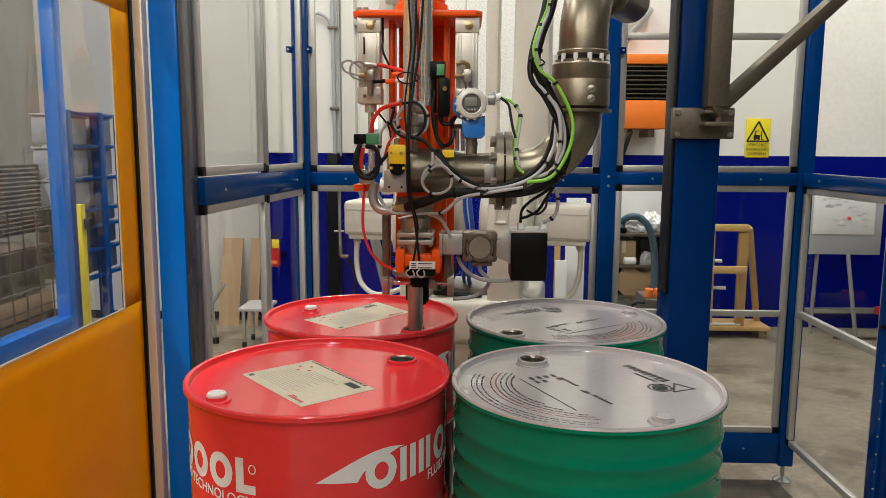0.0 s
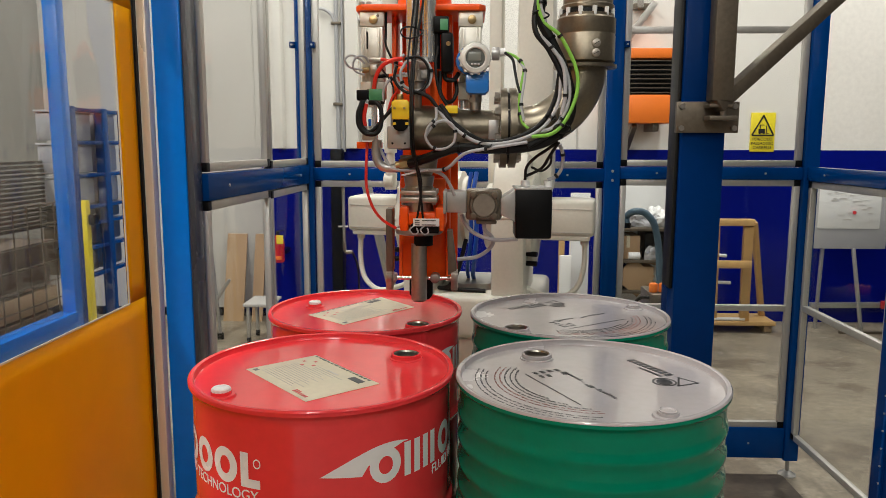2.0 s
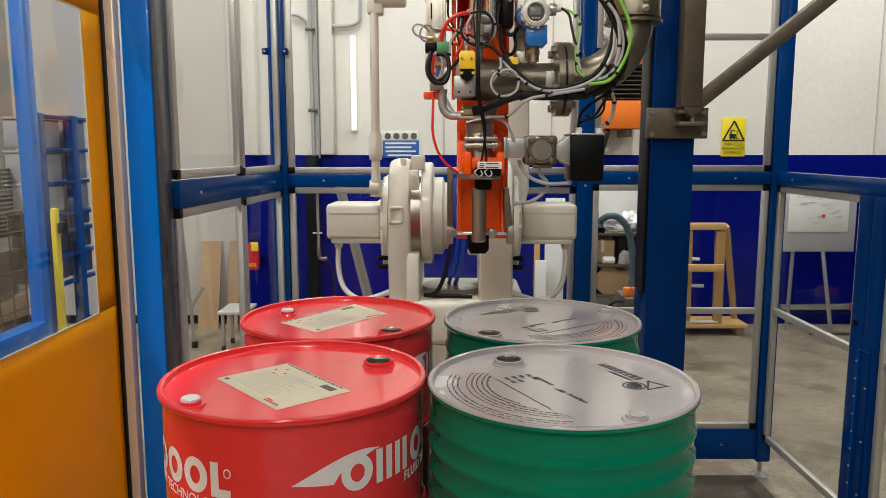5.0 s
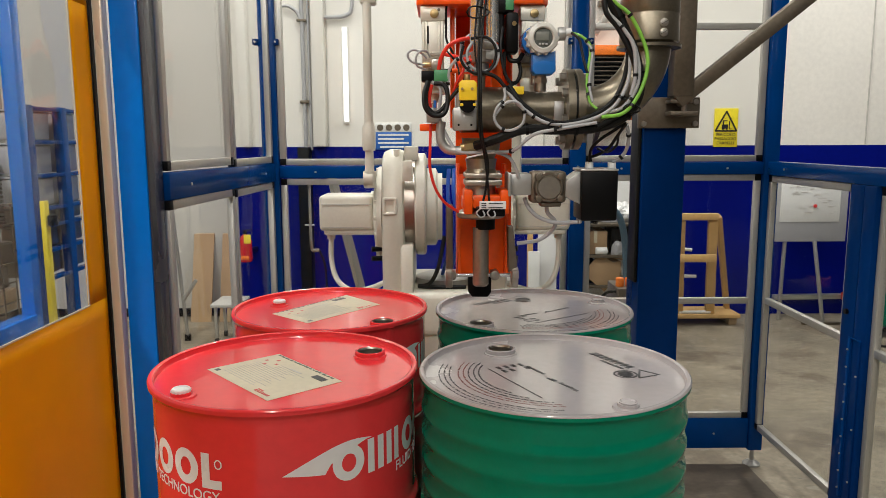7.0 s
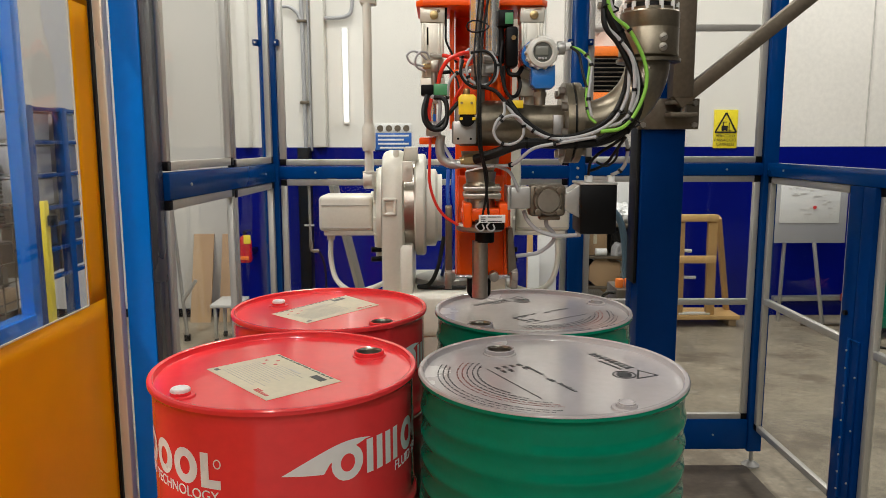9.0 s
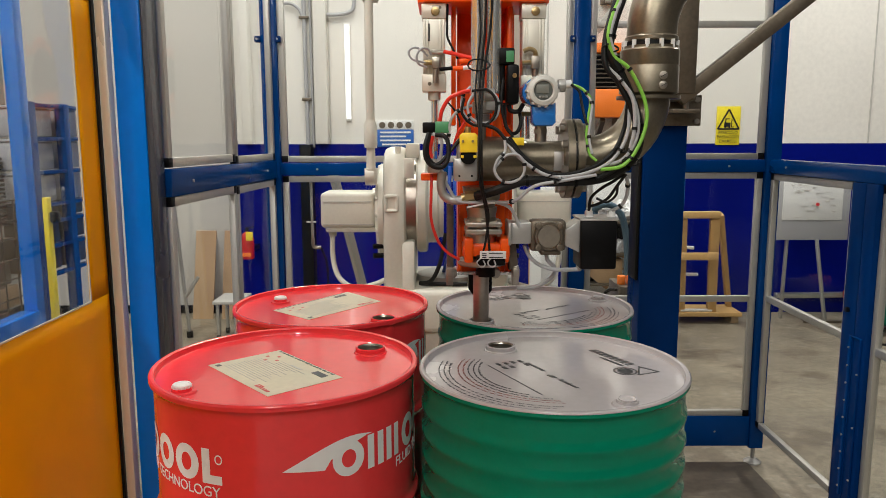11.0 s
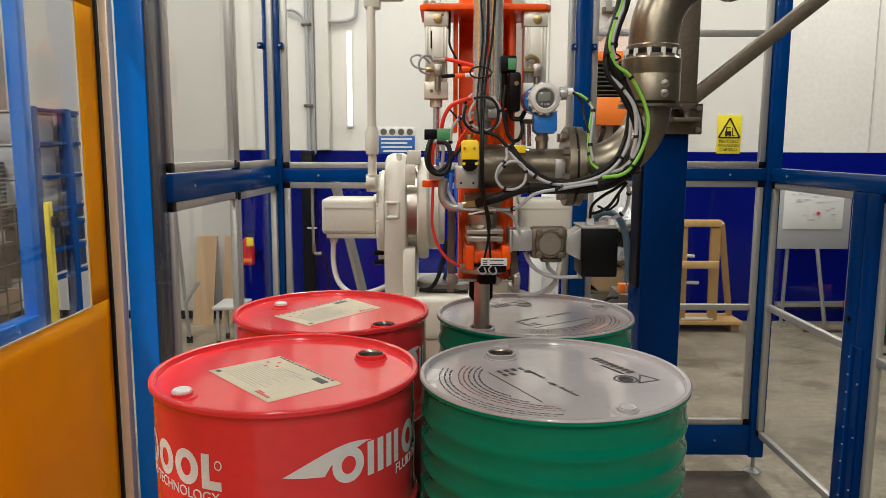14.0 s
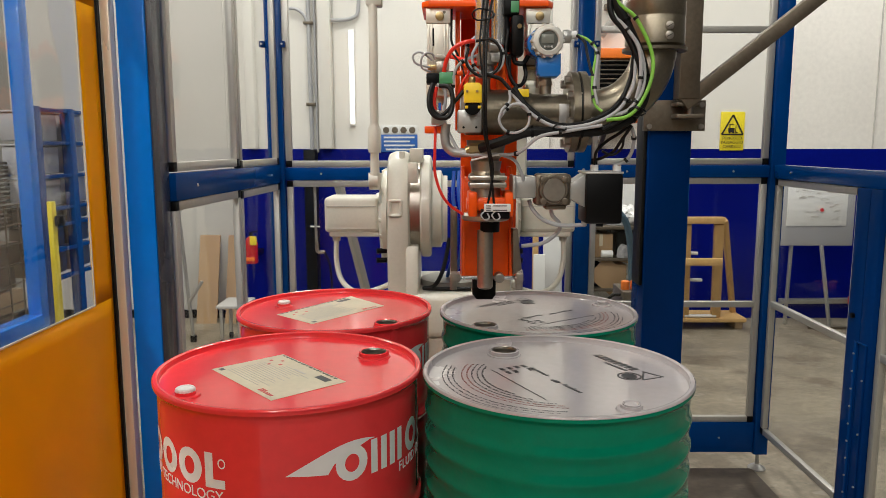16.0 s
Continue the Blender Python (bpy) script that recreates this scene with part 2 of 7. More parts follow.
def box(bm, lo, hi, bevel=0.004, seg=2):
    lo, hi = Vector(lo), Vector(hi)
    lo, hi = Vector(map(min, lo, hi)), Vector(map(max, lo, hi))
    r = bmesh.ops.create_cube(bm, size=1, matrix=Matrix.LocRotScale((lo + hi) / 2, None, hi - lo))
    if bevel:
        es = list({e for v in r["verts"] for e in v.link_edges})
        bmesh.ops.bevel(bm, geom=es, offset=min(bevel, 0.45 * min(hi - lo)), segments=seg, affect="EDGES", profile=0.5)
    return bm


def beam(bm, a, b, w, h, bevel=0.004, up=(0, 0, 1)):
    """A bar from a to b of width w and height h."""
    a, b = Vector(a), Vector(b)
    z = (b - a).normalized()
    x = Vector(up).cross(z)
    if x.length < 1e-4:
        x = Vector((1, 0, 0))
    x.normalize()
    y = z.cross(x)
    m = Matrix((x, y, z)).transposed().to_4x4()
    m.translation = (a + b) / 2
    r = bmesh.ops.create_cube(bm, size=1, matrix=m @ Matrix.Diagonal((w, h, (b - a).length, 1)))
    if bevel:
        es = list({e for v in r["verts"] for e in v.link_edges})
        bmesh.ops.bevel(bm, geom=es, offset=bevel, segments=2, affect="EDGES", profile=0.5)
    return bm


def rod(bm, a, b, r, r2=None, n=24, bevel=0.0):
    a, b = Vector(a), Vector(b)
    q = (b - a).to_track_quat("Z", "Y").to_matrix().to_4x4()
    q.translation = (a + b) / 2
    res = bmesh.ops.create_cone(bm, cap_ends=True, segments=n, radius1=r, radius2=r if r2 is None else r2, depth=(b - a).length, matrix=q)
    if bevel:
        es = [e for e in {e for v in res["verts"] for e in v.link_edges} if any(len(f.verts) > 4 for f in e.link_faces)]
        bmesh.ops.bevel(bm, geom=es, offset=bevel, segments=2, affect="EDGES", profile=0.5)
    return bm


def lathe(bm, profile, at=(0, 0, 0), n=64, axis=None):
    """Turns a profile of (radius, height) round the axis through at."""
    rings = []
    q = Vector(axis).to_track_quat("Z", "Y").to_matrix() if axis else Matrix.Identity(3)
    at = Vector(at)
    for r, z in profile:
        if r < 1e-6:
            rings.append([bm.verts.new(at + q @ Vector((0, 0, z)))])
        else:
            rings.append([bm.verts.new(at + q @ Vector((r * math.cos(2 * math.pi * i / n), r * math.sin(2 * math.pi * i / n), z))) for i in range(n)])
    for p, c in zip(rings, rings[1:]):
        for i in range(n):
            j = (i + 1) % n
            vs = [p[i % len(p)], p[j % len(p)], c[j % len(c)], c[i % len(c)]]
            vs = [v for k, v in enumerate(vs) if v not in vs[:k]]
            if len(vs) > 2:
                bm.faces.new(vs)
    bmesh.ops.recalc_face_normals(bm, faces=bm.faces)
    return bm


def spline(points, steps=8):
    """A smooth line through the points."""
    p = [Vector(v) for v in points]
    if len(p) < 3:
        return p
    p = [2 * p[0] - p[1]] + p + [2 * p[-1] - p[-2]]
    out = []
    for i in range(1, len(p) - 2):
        for k in range(steps):
            t = k / steps
            a, b, c, d = p[i - 1], p[i], p[i + 1], p[i + 2]
            out.append(0.5 * (2 * b + (c - a) * t + (2 * a - 5 * b + 4 * c - d) * t * t + (3 * b - 3 * c + d - a) * t ** 3))
    return out + [p[-2]]


def tube(bm, points, r, n=10, steps=8, smooth_line=True, radii=None):
    """A hose, cable or bent pipe along the points."""
    ps = spline(points, steps) if smooth_line else [Vector(v) for v in points]
    last, side = [], Vector((0.13, 0.9, 0.41))
    count = len(ps)
    for i, p in enumerate(ps):
        d = (ps[min(i + 1, count - 1)] - ps[max(i - 1, 0)]).normalized()
        side = (side - d * side.dot(d)).normalized()
        up = d.cross(side)
        rr = r if radii is None else radii[0] + (radii[1] - radii[0]) * i / (count - 1)
        ring = [bm.verts.new(p + rr * (math.cos(2 * math.pi * k / n) * side + math.sin(2 * math.pi * k / n) * up)) for k in range(n)]
        if last:
            for k in range(n):
                bm.faces.new((last[k], last[(k + 1) % n], ring[(k + 1) % n], ring[k]))
        else:
            bm.faces.new(ring[::-1])
        last = ring
    bm.faces.new(last)
    return bm


def slab(bm, outline, depth, at=(0, 0, 0), normal="y", bevel=0.0):
    """A flat outline of (u, v), given a thickness. normal y: u is x and v is z, growing towards +y; z: u is x, v is y."""
    at = Vector(at)
    put = {"y": lambda u, v, w: Vector((u, w, v)), "z": lambda u, v, w: Vector((u, v, w)), "x": lambda u, v, w: Vector((w, u, v))}[normal]
    a = [bm.verts.new(at + put(u, v, 0)) for u, v in outline]
    b = [bm.verts.new(at + put(u, v, depth)) for u, v in outline]
    fs = [bm.faces.new(a), bm.faces.new(b[::-1])]
    for i in range(len(a)):
        j = (i + 1) % len(a)
        fs.append(bm.faces.new((a[j], a[i], b[i], b[j])))
    bmesh.ops.recalc_face_normals(bm, faces=fs)
    if bevel:
        es = list({e for f in fs[:2] for e in f.edges})
        bmesh.ops.bevel(bm, geom=es, offset=bevel, segments=2, affect="EDGES", profile=0.5)
    return bm


def bolts(bm, centre, radius, count, axis, r=0.006, h=0.006, start=0.0):
    """A ring of hexagonal bolt heads."""
    q = Vector(axis).to_track_quat("Z", "Y").to_matrix()
    for i in range(count):
        a = start + 2 * math.pi * i / count
        p = Vector(centre) + q @ Vector((radius * math.cos(a), radius * math.sin(a), 0))
        rod(bm, p, p + Vector(axis).normalized() * h, r, n=6)
    return bm


def letters(text, size, place, depth=0.001, align="CENTER"):
    """Raised letters in the built-in font as a bmesh; place turns a flat (u, v, w) into a point."""
    c = bpy.data.curves.new("letters", "FONT")
    c.body, c.size, c.align_x, c.extrude = text, size, align, depth / 2
    o = bpy.data.objects.new("letters", c)
    scene.collection.objects.link(o)
    me = bpy.data.meshes.new_from_object(o.evaluated_get(bpy.context.evaluated_depsgraph_get()))
    bpy.data.objects.remove(o)
    bm = B()
    bm.from_mesh(me)
    bpy.data.meshes.remove(me)
    for v in bm.verts:
        v.co = place(v.co.x, v.co.y, v.co.z + depth / 2)
    return bm


# ---- the hall ----
XL, XR, YB, YF = -4.6, 7.0, 7.9, -9.5
solid("floor", box(B(), (XL - 0.2, YF - 0.2, -0.2), (XR + 0.2, YB + 0.2, 0), 0), CONCRETE, "worn stained grey-beige concrete floor of the hall", "floor", kind="structure")
solid("ceiling", box(B(), (XL - 0.2, YF - 0.2, CEIL), (XR + 0.2, YB + 0.2, CEIL + 0.2), 0), CEILING_MAT, "plain grey unseen ceiling, toned down to limit bounce", "ceiling", kind="structure")
wall_n = solid("wall_north", box(B(), (XL - 0.2, YB, 0), (XR + 0.2, YB + 0.2, CEIL), 0), WALL_WHITE, "white panelled hall wall with a dark blue painted dado", "wall", kind="structure")
XG = -2.257
part("grey_bay", box(B(), (XL, YB - 0.004, 0), (XG, YB, CEIL), 0), GREY_WALL, wall_n, "pale grey painted bay")
part("grey_bay_base", box(B(), (XL, YB - 0.02, 0), (XG, YB - 0.005, 0.09), 0.002), BLACK, wall_n, "dark skirting")
part("dado", box(B(), (XG, YB - 0.006, 0), (XR, YB, 1.835), 0), WALL_BLUE, wall_n, "dark blue painted lower wall")
for k in range(1, 9):
    part("panel_joint", box(B(), (XL + k * 1.14, YB - 0.012, 1.84), (XL + k * 1.14 + 0.012, YB, CEIL), 0.002, 1), GREY_WALL, wall_n)
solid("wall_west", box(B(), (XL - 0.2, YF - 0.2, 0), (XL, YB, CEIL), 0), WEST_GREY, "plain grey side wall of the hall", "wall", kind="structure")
# Invented walls out of view, kept dark so little light comes back.
solid("unseen_east_wall", box(B(), (XR, YF - 0.2, 0), (XR + 0.2, YB, CEIL), 0), UNSEEN_DARK, "unseen side wall, dark to cut bounced light", "wall", kind="structure")
solid("unseen_south_wall", box(B(), (XL, YF - 0.2, 0), (XR, YF, CEIL), 0), UNSEEN_DARK, "unseen end wall, dark to cut reflected light", "wall", kind="structure")
solid("baseboard", box(B(), (XL, YF, 0), (XL + 0.02, YB, 0.10), 0.003), BLACK, "dark baseboard along the side wall", "baseboard", kind="structure")
for lx, ly, watts in LAMPS:
    lf = thing("ceiling_light", (lx, ly, CEIL), "white ceiling fitting with a fluorescent tube", "lamp", "ceiling lights")
    part("housing", slab(B(), [(lx - 0.06, CEIL), (lx + 0.06, CEIL), (lx + 0.14, CEIL - 0.10), (lx - 0.14, CEIL - 0.10)], 1.6, (0, ly - 0.8, 0)), WHITE, lf)
    part("tube", rod(B(), (lx, ly - 0.74, CEIL - 0.14), (lx, ly + 0.74, CEIL - 0.14), 0.022, n=12), LAMP_GLOW, lf)
    for s in (-0.77, 0.77):
        part("tube_holder", box(B(), (lx - 0.02, ly + s - 0.02, CEIL - 0.17), (lx + 0.02, ly + s + 0.02, CEIL - 0.10)), WHITE, lf)

# ---- the safety cell: blue posts and rails, aluminium-edged clear panels ----
Y0 = 4.10          # back line of the cell
XW, XE = -1.0, 1.83  # side lines


def post(name, x0, x1, y0, y1, z0, z1, label, foot=True, side_bolts=True, paint=None):
    o = thing(name, ((x0 + x1) / 2, (y0 + y1) / 2, 0), label, "post", "cell posts")
    part("shaft", box(B(), (x0, y0, z0), (x1, y1, z1), 0.006), paint or BLUE, o)
    if foot:
        cx, cy = (x0 + x1) / 2, (y0 + y1) / 2
        bm = B()
        rod(bm, (cx, cy, 0.02), (cx, cy, z0 + 0.02), 0.012, n=12)
        lathe(bm, [(0.001, 0), (0.05, 0), (0.05, 0.008), (0.02, 0.03), (0.001, 0.03)], (cx, cy, 0), 24)
        part("levelling_foot", bm, CAST_ALU, o, "bright steel levelling foot")
    if side_bolts:
        for z in (1.695, 1.745):
            part("bolt", rod(B(), ((x0 + x1) / 2, y0 + 0.002, z), ((x0 + x1) / 2, y0 - 0.006, z), 0.008, n=6), CAST_ALU, o, "zinc bolt head")
    return o


pa = post("corner_post", -0.972, -0.885, Y0 - 0.04, Y0 + 0.04, 0.1, 3.1, "blue enamelled square steel corner post with zinc bolts")
post("corner_post", 1.785, 1.865, Y0 - 0.04, Y0 + 0.04, 0.1, 3.1, "blue enamelled square steel corner post on a levelling foot")
pb = post("frame_post", 0.715, 0.80, Y0 - 0.04, Y0 + 0.04, 0.1, 3.1, "blue enamelled intermediate post of the safety cell")
front_post = post("door_post", -1.085, -0.99, 2.50, 2.63, 0.0, 3.1, "glossy bright blue door post of the safety cell", False, False, BRIGHT_BLUE)

# Thin dark sheet covering the whole inner side face of the post.
part("side_strip", box(B(), (-0.9895, 2.504, 0.0), (-0.983, 2.628, 3.1), 0.002), EDGE_GREY, front_post, "dark slate strip over the post's inner side")
for o, xs in ((pa, (-0.984, -0.875)), (pb, (0.705, 0.81))):
    for x in xs:
        for zc in (2.415, 0.95):
            part("panel_clamp", box(B(), (x - 0.014, Y0 - 0.058, zc - 0.016), (x + 0.014, Y0 - 0.018, zc + 0.016), 0.003), NAVY, o)
            part("clamp_screw", rod(B(), (x, Y0 - 0.057, zc), (x, Y0 - 0.064, zc), 0.006, n=6), CAST_ALU, o)

def rail(name, a, b, w, h, label):
    o = thing(name, [(p + q) / 2 for p, q in zip(a, b)], label, "rail", "cell rails")
    part("bar", beam(B(), a, b, w, h, 0.005), BLUE, o)
    d = (Vector(b) - Vector(a)).normalized()
    for e, s in ((Vector(a), 1), (Vector(b), -1)):
        p = e + d * s * 0.20
        q = Vector((0, -1, 0)) if abs(d.x) > 0.5 else Vector((1 if a[0] < 0 else -1, 0, 0))
        part("rivet", rod(B(), p + q * (w / 2 - 0.001), p + q * (w / 2 + 0.004), 0.006, n=8), CAST_ALU, o)
    return o


rail("frame_rail", (-0.885, Y0, 1.722), (0.715, Y0, 1.722), 0.05, 0.068, "blue enamelled mid rail of the safety cell")
rail("frame_rail", (0.80, Y0, 1.735), (1.785, Y0, 1.735), 0.05, 0.068, "blue enamelled mid rail of the safety cell")
rail("frame_rail", (-0.885, Y0, 0.20), (0.715, Y0, 0.20), 0.05, 0.18, "blue enamelled bottom rail of the safety cell")
rail("frame_rail", (0.80, Y0, 0.20), (1.785, Y0, 0.20), 0.05, 0.18, "blue enamelled bottom rail of the safety cell")
rail("side_rail", (-0.985, 2.63, 1.730), (-0.925, Y0 - 0.04, 1.722), 0.05, 0.10, "blue enamelled side rail of the safety cell")
rail("side_rail", (1.825, Y0 - 0.04, 1.735), (1.825, -1.0, 1.735), 0.05, 0.075, "blue enamelled side rail of the safety cell")


def panel(name, a, b, z0, z1, label, edge=0.034, bars=(), group="cell panels"):
    """A clear sheet between a and b (x, y), framed in aluminium, with black corner joints."""
    a, b = Vector((*a, 0)), Vector((*b, 0))
    d = (b - a).normalized()
    n = Vector((d.y, -d.x, 0))
    o = thing(name, (a + b) / 2 + Vector((0, 0, z0)), label, "panel", group)

    def P(p, z):
        return (p.x, p.y, z)
    up = (0, 0, 1)
    for z in (z0 + edge / 2, z1 - edge / 2, *bars):
        bm = beam(B(), P(a + d * edge, z), P(b - d * edge, z), 0.03, edge, 0.003)
        beam(bm, P(a + d * edge - n * 0.017, z), P(b - d * edge - n * 0.017, z), 0.006, edge * 0.25, 0)
        part("edge_rail", bm, ALU, o)
    for p in (a + d * edge / 2, b - d * edge / 2):
        part("edge_stile", beam(B(), P(p, z0 + edge), P(p, z1 - edge), edge, 0.03, 0.003, tuple(n)), ALU, o)
        for z in (z0 + edge / 2, z1 - edge / 2):
            part("corner_joint", beam(B(), P(p - d * edge * 0.5, z), P(p + d * edge * 0.5, z), 0.032, edge * 1.02, 0.003), BLACK, o)
    g = part("pane", beam(B(), P((a + b) / 2, z0 + edge * 0.7), P((a + b) / 2, z1 - edge * 0.7), (b - a).length - edge * 1.4, 0.004, 0, tuple(n)), GLASS, o, "clear polycarbonate sheet")
    g.visible_shadow = False
    return o


clear = "clear polycarbonate panel in an aluminium edge profile"
panel("clear_panel", (-0.88, Y0), (0.71, Y0), 0.29, 1.684, clear)
panel("clear_panel", (-0.88, Y0), (0.71, Y0), 1.76, 3.05, clear)
panel("clear_panel", (0.805, Y0), (1.78, Y0), 0.29, 1.70, clear, bars=(0.985,))
panel("clear_panel", (0.805, Y0), (1.78, Y0), 1.772, 3.05, clear, bars=(2.495,))
# left side
panel("clear_panel", (-0.985, 2.64), (-0.948, 3.36), 0.20, 1.678, clear)
panel("clear_panel", (-0.948, 3.37), (-0.925, Y0 - 0.045), 0.20, 1.670, clear)
panel("clear_panel", (-0.985, 2.64), (-0.948, 3.36), 1.785, 3.05, clear)
panel("clear_panel", (-0.948, 3.37), (-0.925, Y0 - 0.045), 1.775, 3.05, clear)
# right side, with the service door
panel("clear_panel", (1.825, Y0 - 0.045), (1.825, 3.21), 0.24, 1.695, clear, bars=(1.0,))
panel("clear_panel", (1.825, 3.01), (1.825, 1.9), 0.24, 1.695, clear, bars=(1.0,))

dp = thing("hinge_post", (1.825, 3.11, 0), "blue steel post with a pinned hinge strip beside the service door", "post", "cell posts")
part("shaft", box(B(), (1.79, 3.105, 0.0), (1.86, 3.205, 1.697), 0.005), NAVY, dp)
part("shaft", box(B(), (1.79, 3.015, 0.0), (1.86, 3.102, 1.697), 0.005), NAVY, dp)
part("hinge_strip", box(B(), (1.783, 3.034, 0.30), (1.7895, 3.050, 1.03), 0.001), NAVY, dp)
part("hinge_strip", box(B(), (1.783, 3.112, 0.30), (1.7895, 3.128, 1.03), 0.001), BLUE, dp)
part("hinge_head", box(B(), (1.783, 3.034, 1.031), (1.7895, 3.128, 1.038), 0.001), BLUE, dp)
part("latch_stud", rod(B(), (1.790, 3.16, 1.14), (1.778, 3.16, 1.14), 0.012, n=10), BLACK, dp)
for k in range(9):
    z = 0.34 + k * 0.08
    part("slot_pin", rod(B(), (1.7835, 3.120, z), (1.778, 3.120, z), 0.0045, n=8), CAST_ALU, dp)
    if k % 3 == 1:
        part("slot_pin", rod(B(), (1.7835, 3.042, z - 0.02), (1.778, 3.042, z - 0.02), 0.0045, n=8), CAST_ALU, dp)

# Thin dark sheet that paints the shade lying on the cell floor.
fp = solid("floor_shade", box(B(), (0.72, 1.9, 0.0), (1.79, 4.09, 0.008), 0.002), SHADED_FLOOR, "dark streaked sheet painting shade on the cell floor", "floor plate")
# ---- inner column that carries the pipe bracket ----
col = thing("column", (0.94, 3.2, 0), "dark blue enamelled steel column with a black edge seal", "column")
part("shaft", box(B(), (0.848, 3.10, 0.0), (1.026, 3.30, 3.1), 0.006), NAVY, col)
part("edge_seal", box(B(), (0.832, 3.12, 1.28), (0.8475, 3.24, 3.1), 0.005), RUBBER, col, "black rubber edge seal")
br = thing("pipe_bracket", (0.94, 3.05, 1.93), "weathered steel bracket plate with bolts, upright and brace", "bracket")
part("base_plate", box(B(), (0.818, 3.075, 1.937), (1.07, 3.098, 2.062), 0.003), DARK_STEEL, br)
for x in (0.838, 1.05):
    for z in (1.955, 2.043):
        part("bolt", rod(B(), (x, 3.076, z), (x, 3.062, z), 0.012, n=6), STEEL, br, "zinc hexagon bolt")
part("upright", box(B(), (0.930, 2.985, 2.062), (1.012, 3.068, 3.1), 0.004), DARK_STEEL, br)
BRACE = Vector((0.031, -0.030, 0.110))
brace = part("brace", beam(B(), (0.924, 3.05, 1.93), (1.949, 3.05, 2.755), 0.055, 0.056, 0.004, (0, 1, 0)), DARK_STEEL, br, "steel brace hinged at the bracket")
brace.location = BRACE
part("clamp", box(B(), (0.925, 2.99, 1.985), (1.035, 3.073, 2.003), 0.004), DARK_STEEL, br)
part("clamp_bolt", rod(B(), (0.99, 3.03, 1.99), (0.99, 3.03, 2.05), 0.012, n=12), STEEL, br)
part("hinge_ear", box(B(), (0.925, 3.0, 2.035), (1.02, 3.073, 2.05), 0.003), DARK_STEEL, br)

# ---- roll-up door on the left: orange vinyl curtain with a clear window ----
cx = -1.13
rd = thing("roll_door", (cx, 1.2, 0), "orange vinyl roll-up door curtain with a clear window", "door", kind="structure")
WY0, WY1, WZ0, WZ1 = 0.35, 2.318, 1.368, 2.318
YE = 2.455


def curtain(bm, ya, yb, za, zb):
    """A strip of the curtain with soft upright folds."""
    ny, nz = max(2, int((yb - ya) / 0.03)), max(2, int((zb - za) / 0.06))
    grid = []
    for i in range(ny + 1):
        y = ya + (yb - ya) * i / ny
        col_ = []
        for k in range(nz + 1):
            z = za + (zb - za) * k / nz
            edge = min(1, max(0, (YE - y) / 0.1)) * min(1, abs(z - WZ0) / 0.25 if z < WZ0 else min(1, abs(z - WZ1) / 0.25) if z > WZ1 else 0.12)
            w = 0.011 * edge * (math.sin(y * 6.5 + 1.1 * math.sin(z * 2.2)) + 0.35 * math.sin(y * 15 + z * 5.0))
            col_.append(bm.verts.new((cx + w, y, z)))
        grid.append(col_)
    for i in range(ny):
        for k in range(nz):
            bm.faces.new((grid[i][k], grid[i + 1][k], grid[i + 1][k + 1], grid[i][k + 1]))


bm = B()
curtain(bm, -1.5, YE, 0.02, WZ0)
curtain(bm, -1.5, WY0, WZ0, WZ1)
curtain(bm, WY1, YE, WZ0, WZ1)
curtain(bm, -1.5, YE, WZ1, 3.2)
bmesh.ops.remove_doubles(bm, verts=bm.verts, dist=0.0005)
cur = part("curtain", bm, ORANGE_CLOTH, rd)
sm = cur.modifiers.new("thickness", "SOLIDIFY")
sm.thickness, sm.offset = 0.003, 0
win = part("window", box(B(), (cx - 0.001, WY0 - 0.01, WZ0 - 0.01), (cx + 0.001, WY1 + 0.01, WZ1 + 0.01), 0), VINYL, rd, "clear vinyl window sheet")
win.visible_shadow = False
for a, b, c, d in ((WY0, WZ0, WY1, WZ0), (WY1, WZ0, WY1, WZ1), (WY0, WZ1, WY1, WZ1)):
    part("welt", beam(B(), (cx + 0.003, a, b), (cx + 0.003, c, d), 0.003, 0.005, 0), LABEL, rd)
gd = thing("door_guide", (-1.11, 2.47, 0), "satin aluminium guide rail with black brush seals", "rail", kind="structure")
part("guide_rail", box(B(), (-1.117, 2.456, 0), (-1.0865, 2.498, 3.2), 0.004), CHAMPAGNE, gd)
for x in (-1.140, -1.132, -1.124):
    part("brush_seal", box(B(), (x, 2.448, 0), (x + 0.006, 2.4615, 3.2), 0.002), RUBBER, gd, "black brush seal")

# ---- drums on their pallet ----
TOP = 1.3935
DH = 0.88


def chime():
    return [(0.0, 0.866), (0.2785, 0.866), (0.2810, 0.870), (0.2815, 0.8785), (0.2840, 0.8800), (0.2895, 0.8800), (0.2922, 0.8775), (0.2928, 0.8752), (0.2900, 0.8746)]


def drum_shell(ribbed):
    prof = [(0.0, 0.006), (0.283, 0.006), (0.291, 0.0), (0.2925, 0.006), (0.290, 0.016), (0.2835, 0.020)]
    up = []
    hoops = [0.30, 0.585]
    z = 0.022
    while z < 0.859:
        r = 0.2835
        for h in hoops:
            r += 0.0085 * math.exp(-((z - h) / 0.010) ** 2)
        if ribbed:
            for c in range(8):
                zc = 0.800 - 0.054 * c
                if all(abs(zc - h) > 0.03 for h in hoops):
                    r += 0.0046 * math.exp(-((z - zc) / 0.0120) ** 2)
        up.append((r, z))
        z += 0.003 if 0.25 < z < 0.83 else 0.012
    return prof + up + [(0.2860, 0.8610), (0.2890, 0.8640), (0.2924, 0.8680), (0.2925, 0.8720), (0.2920, 0.8746)]


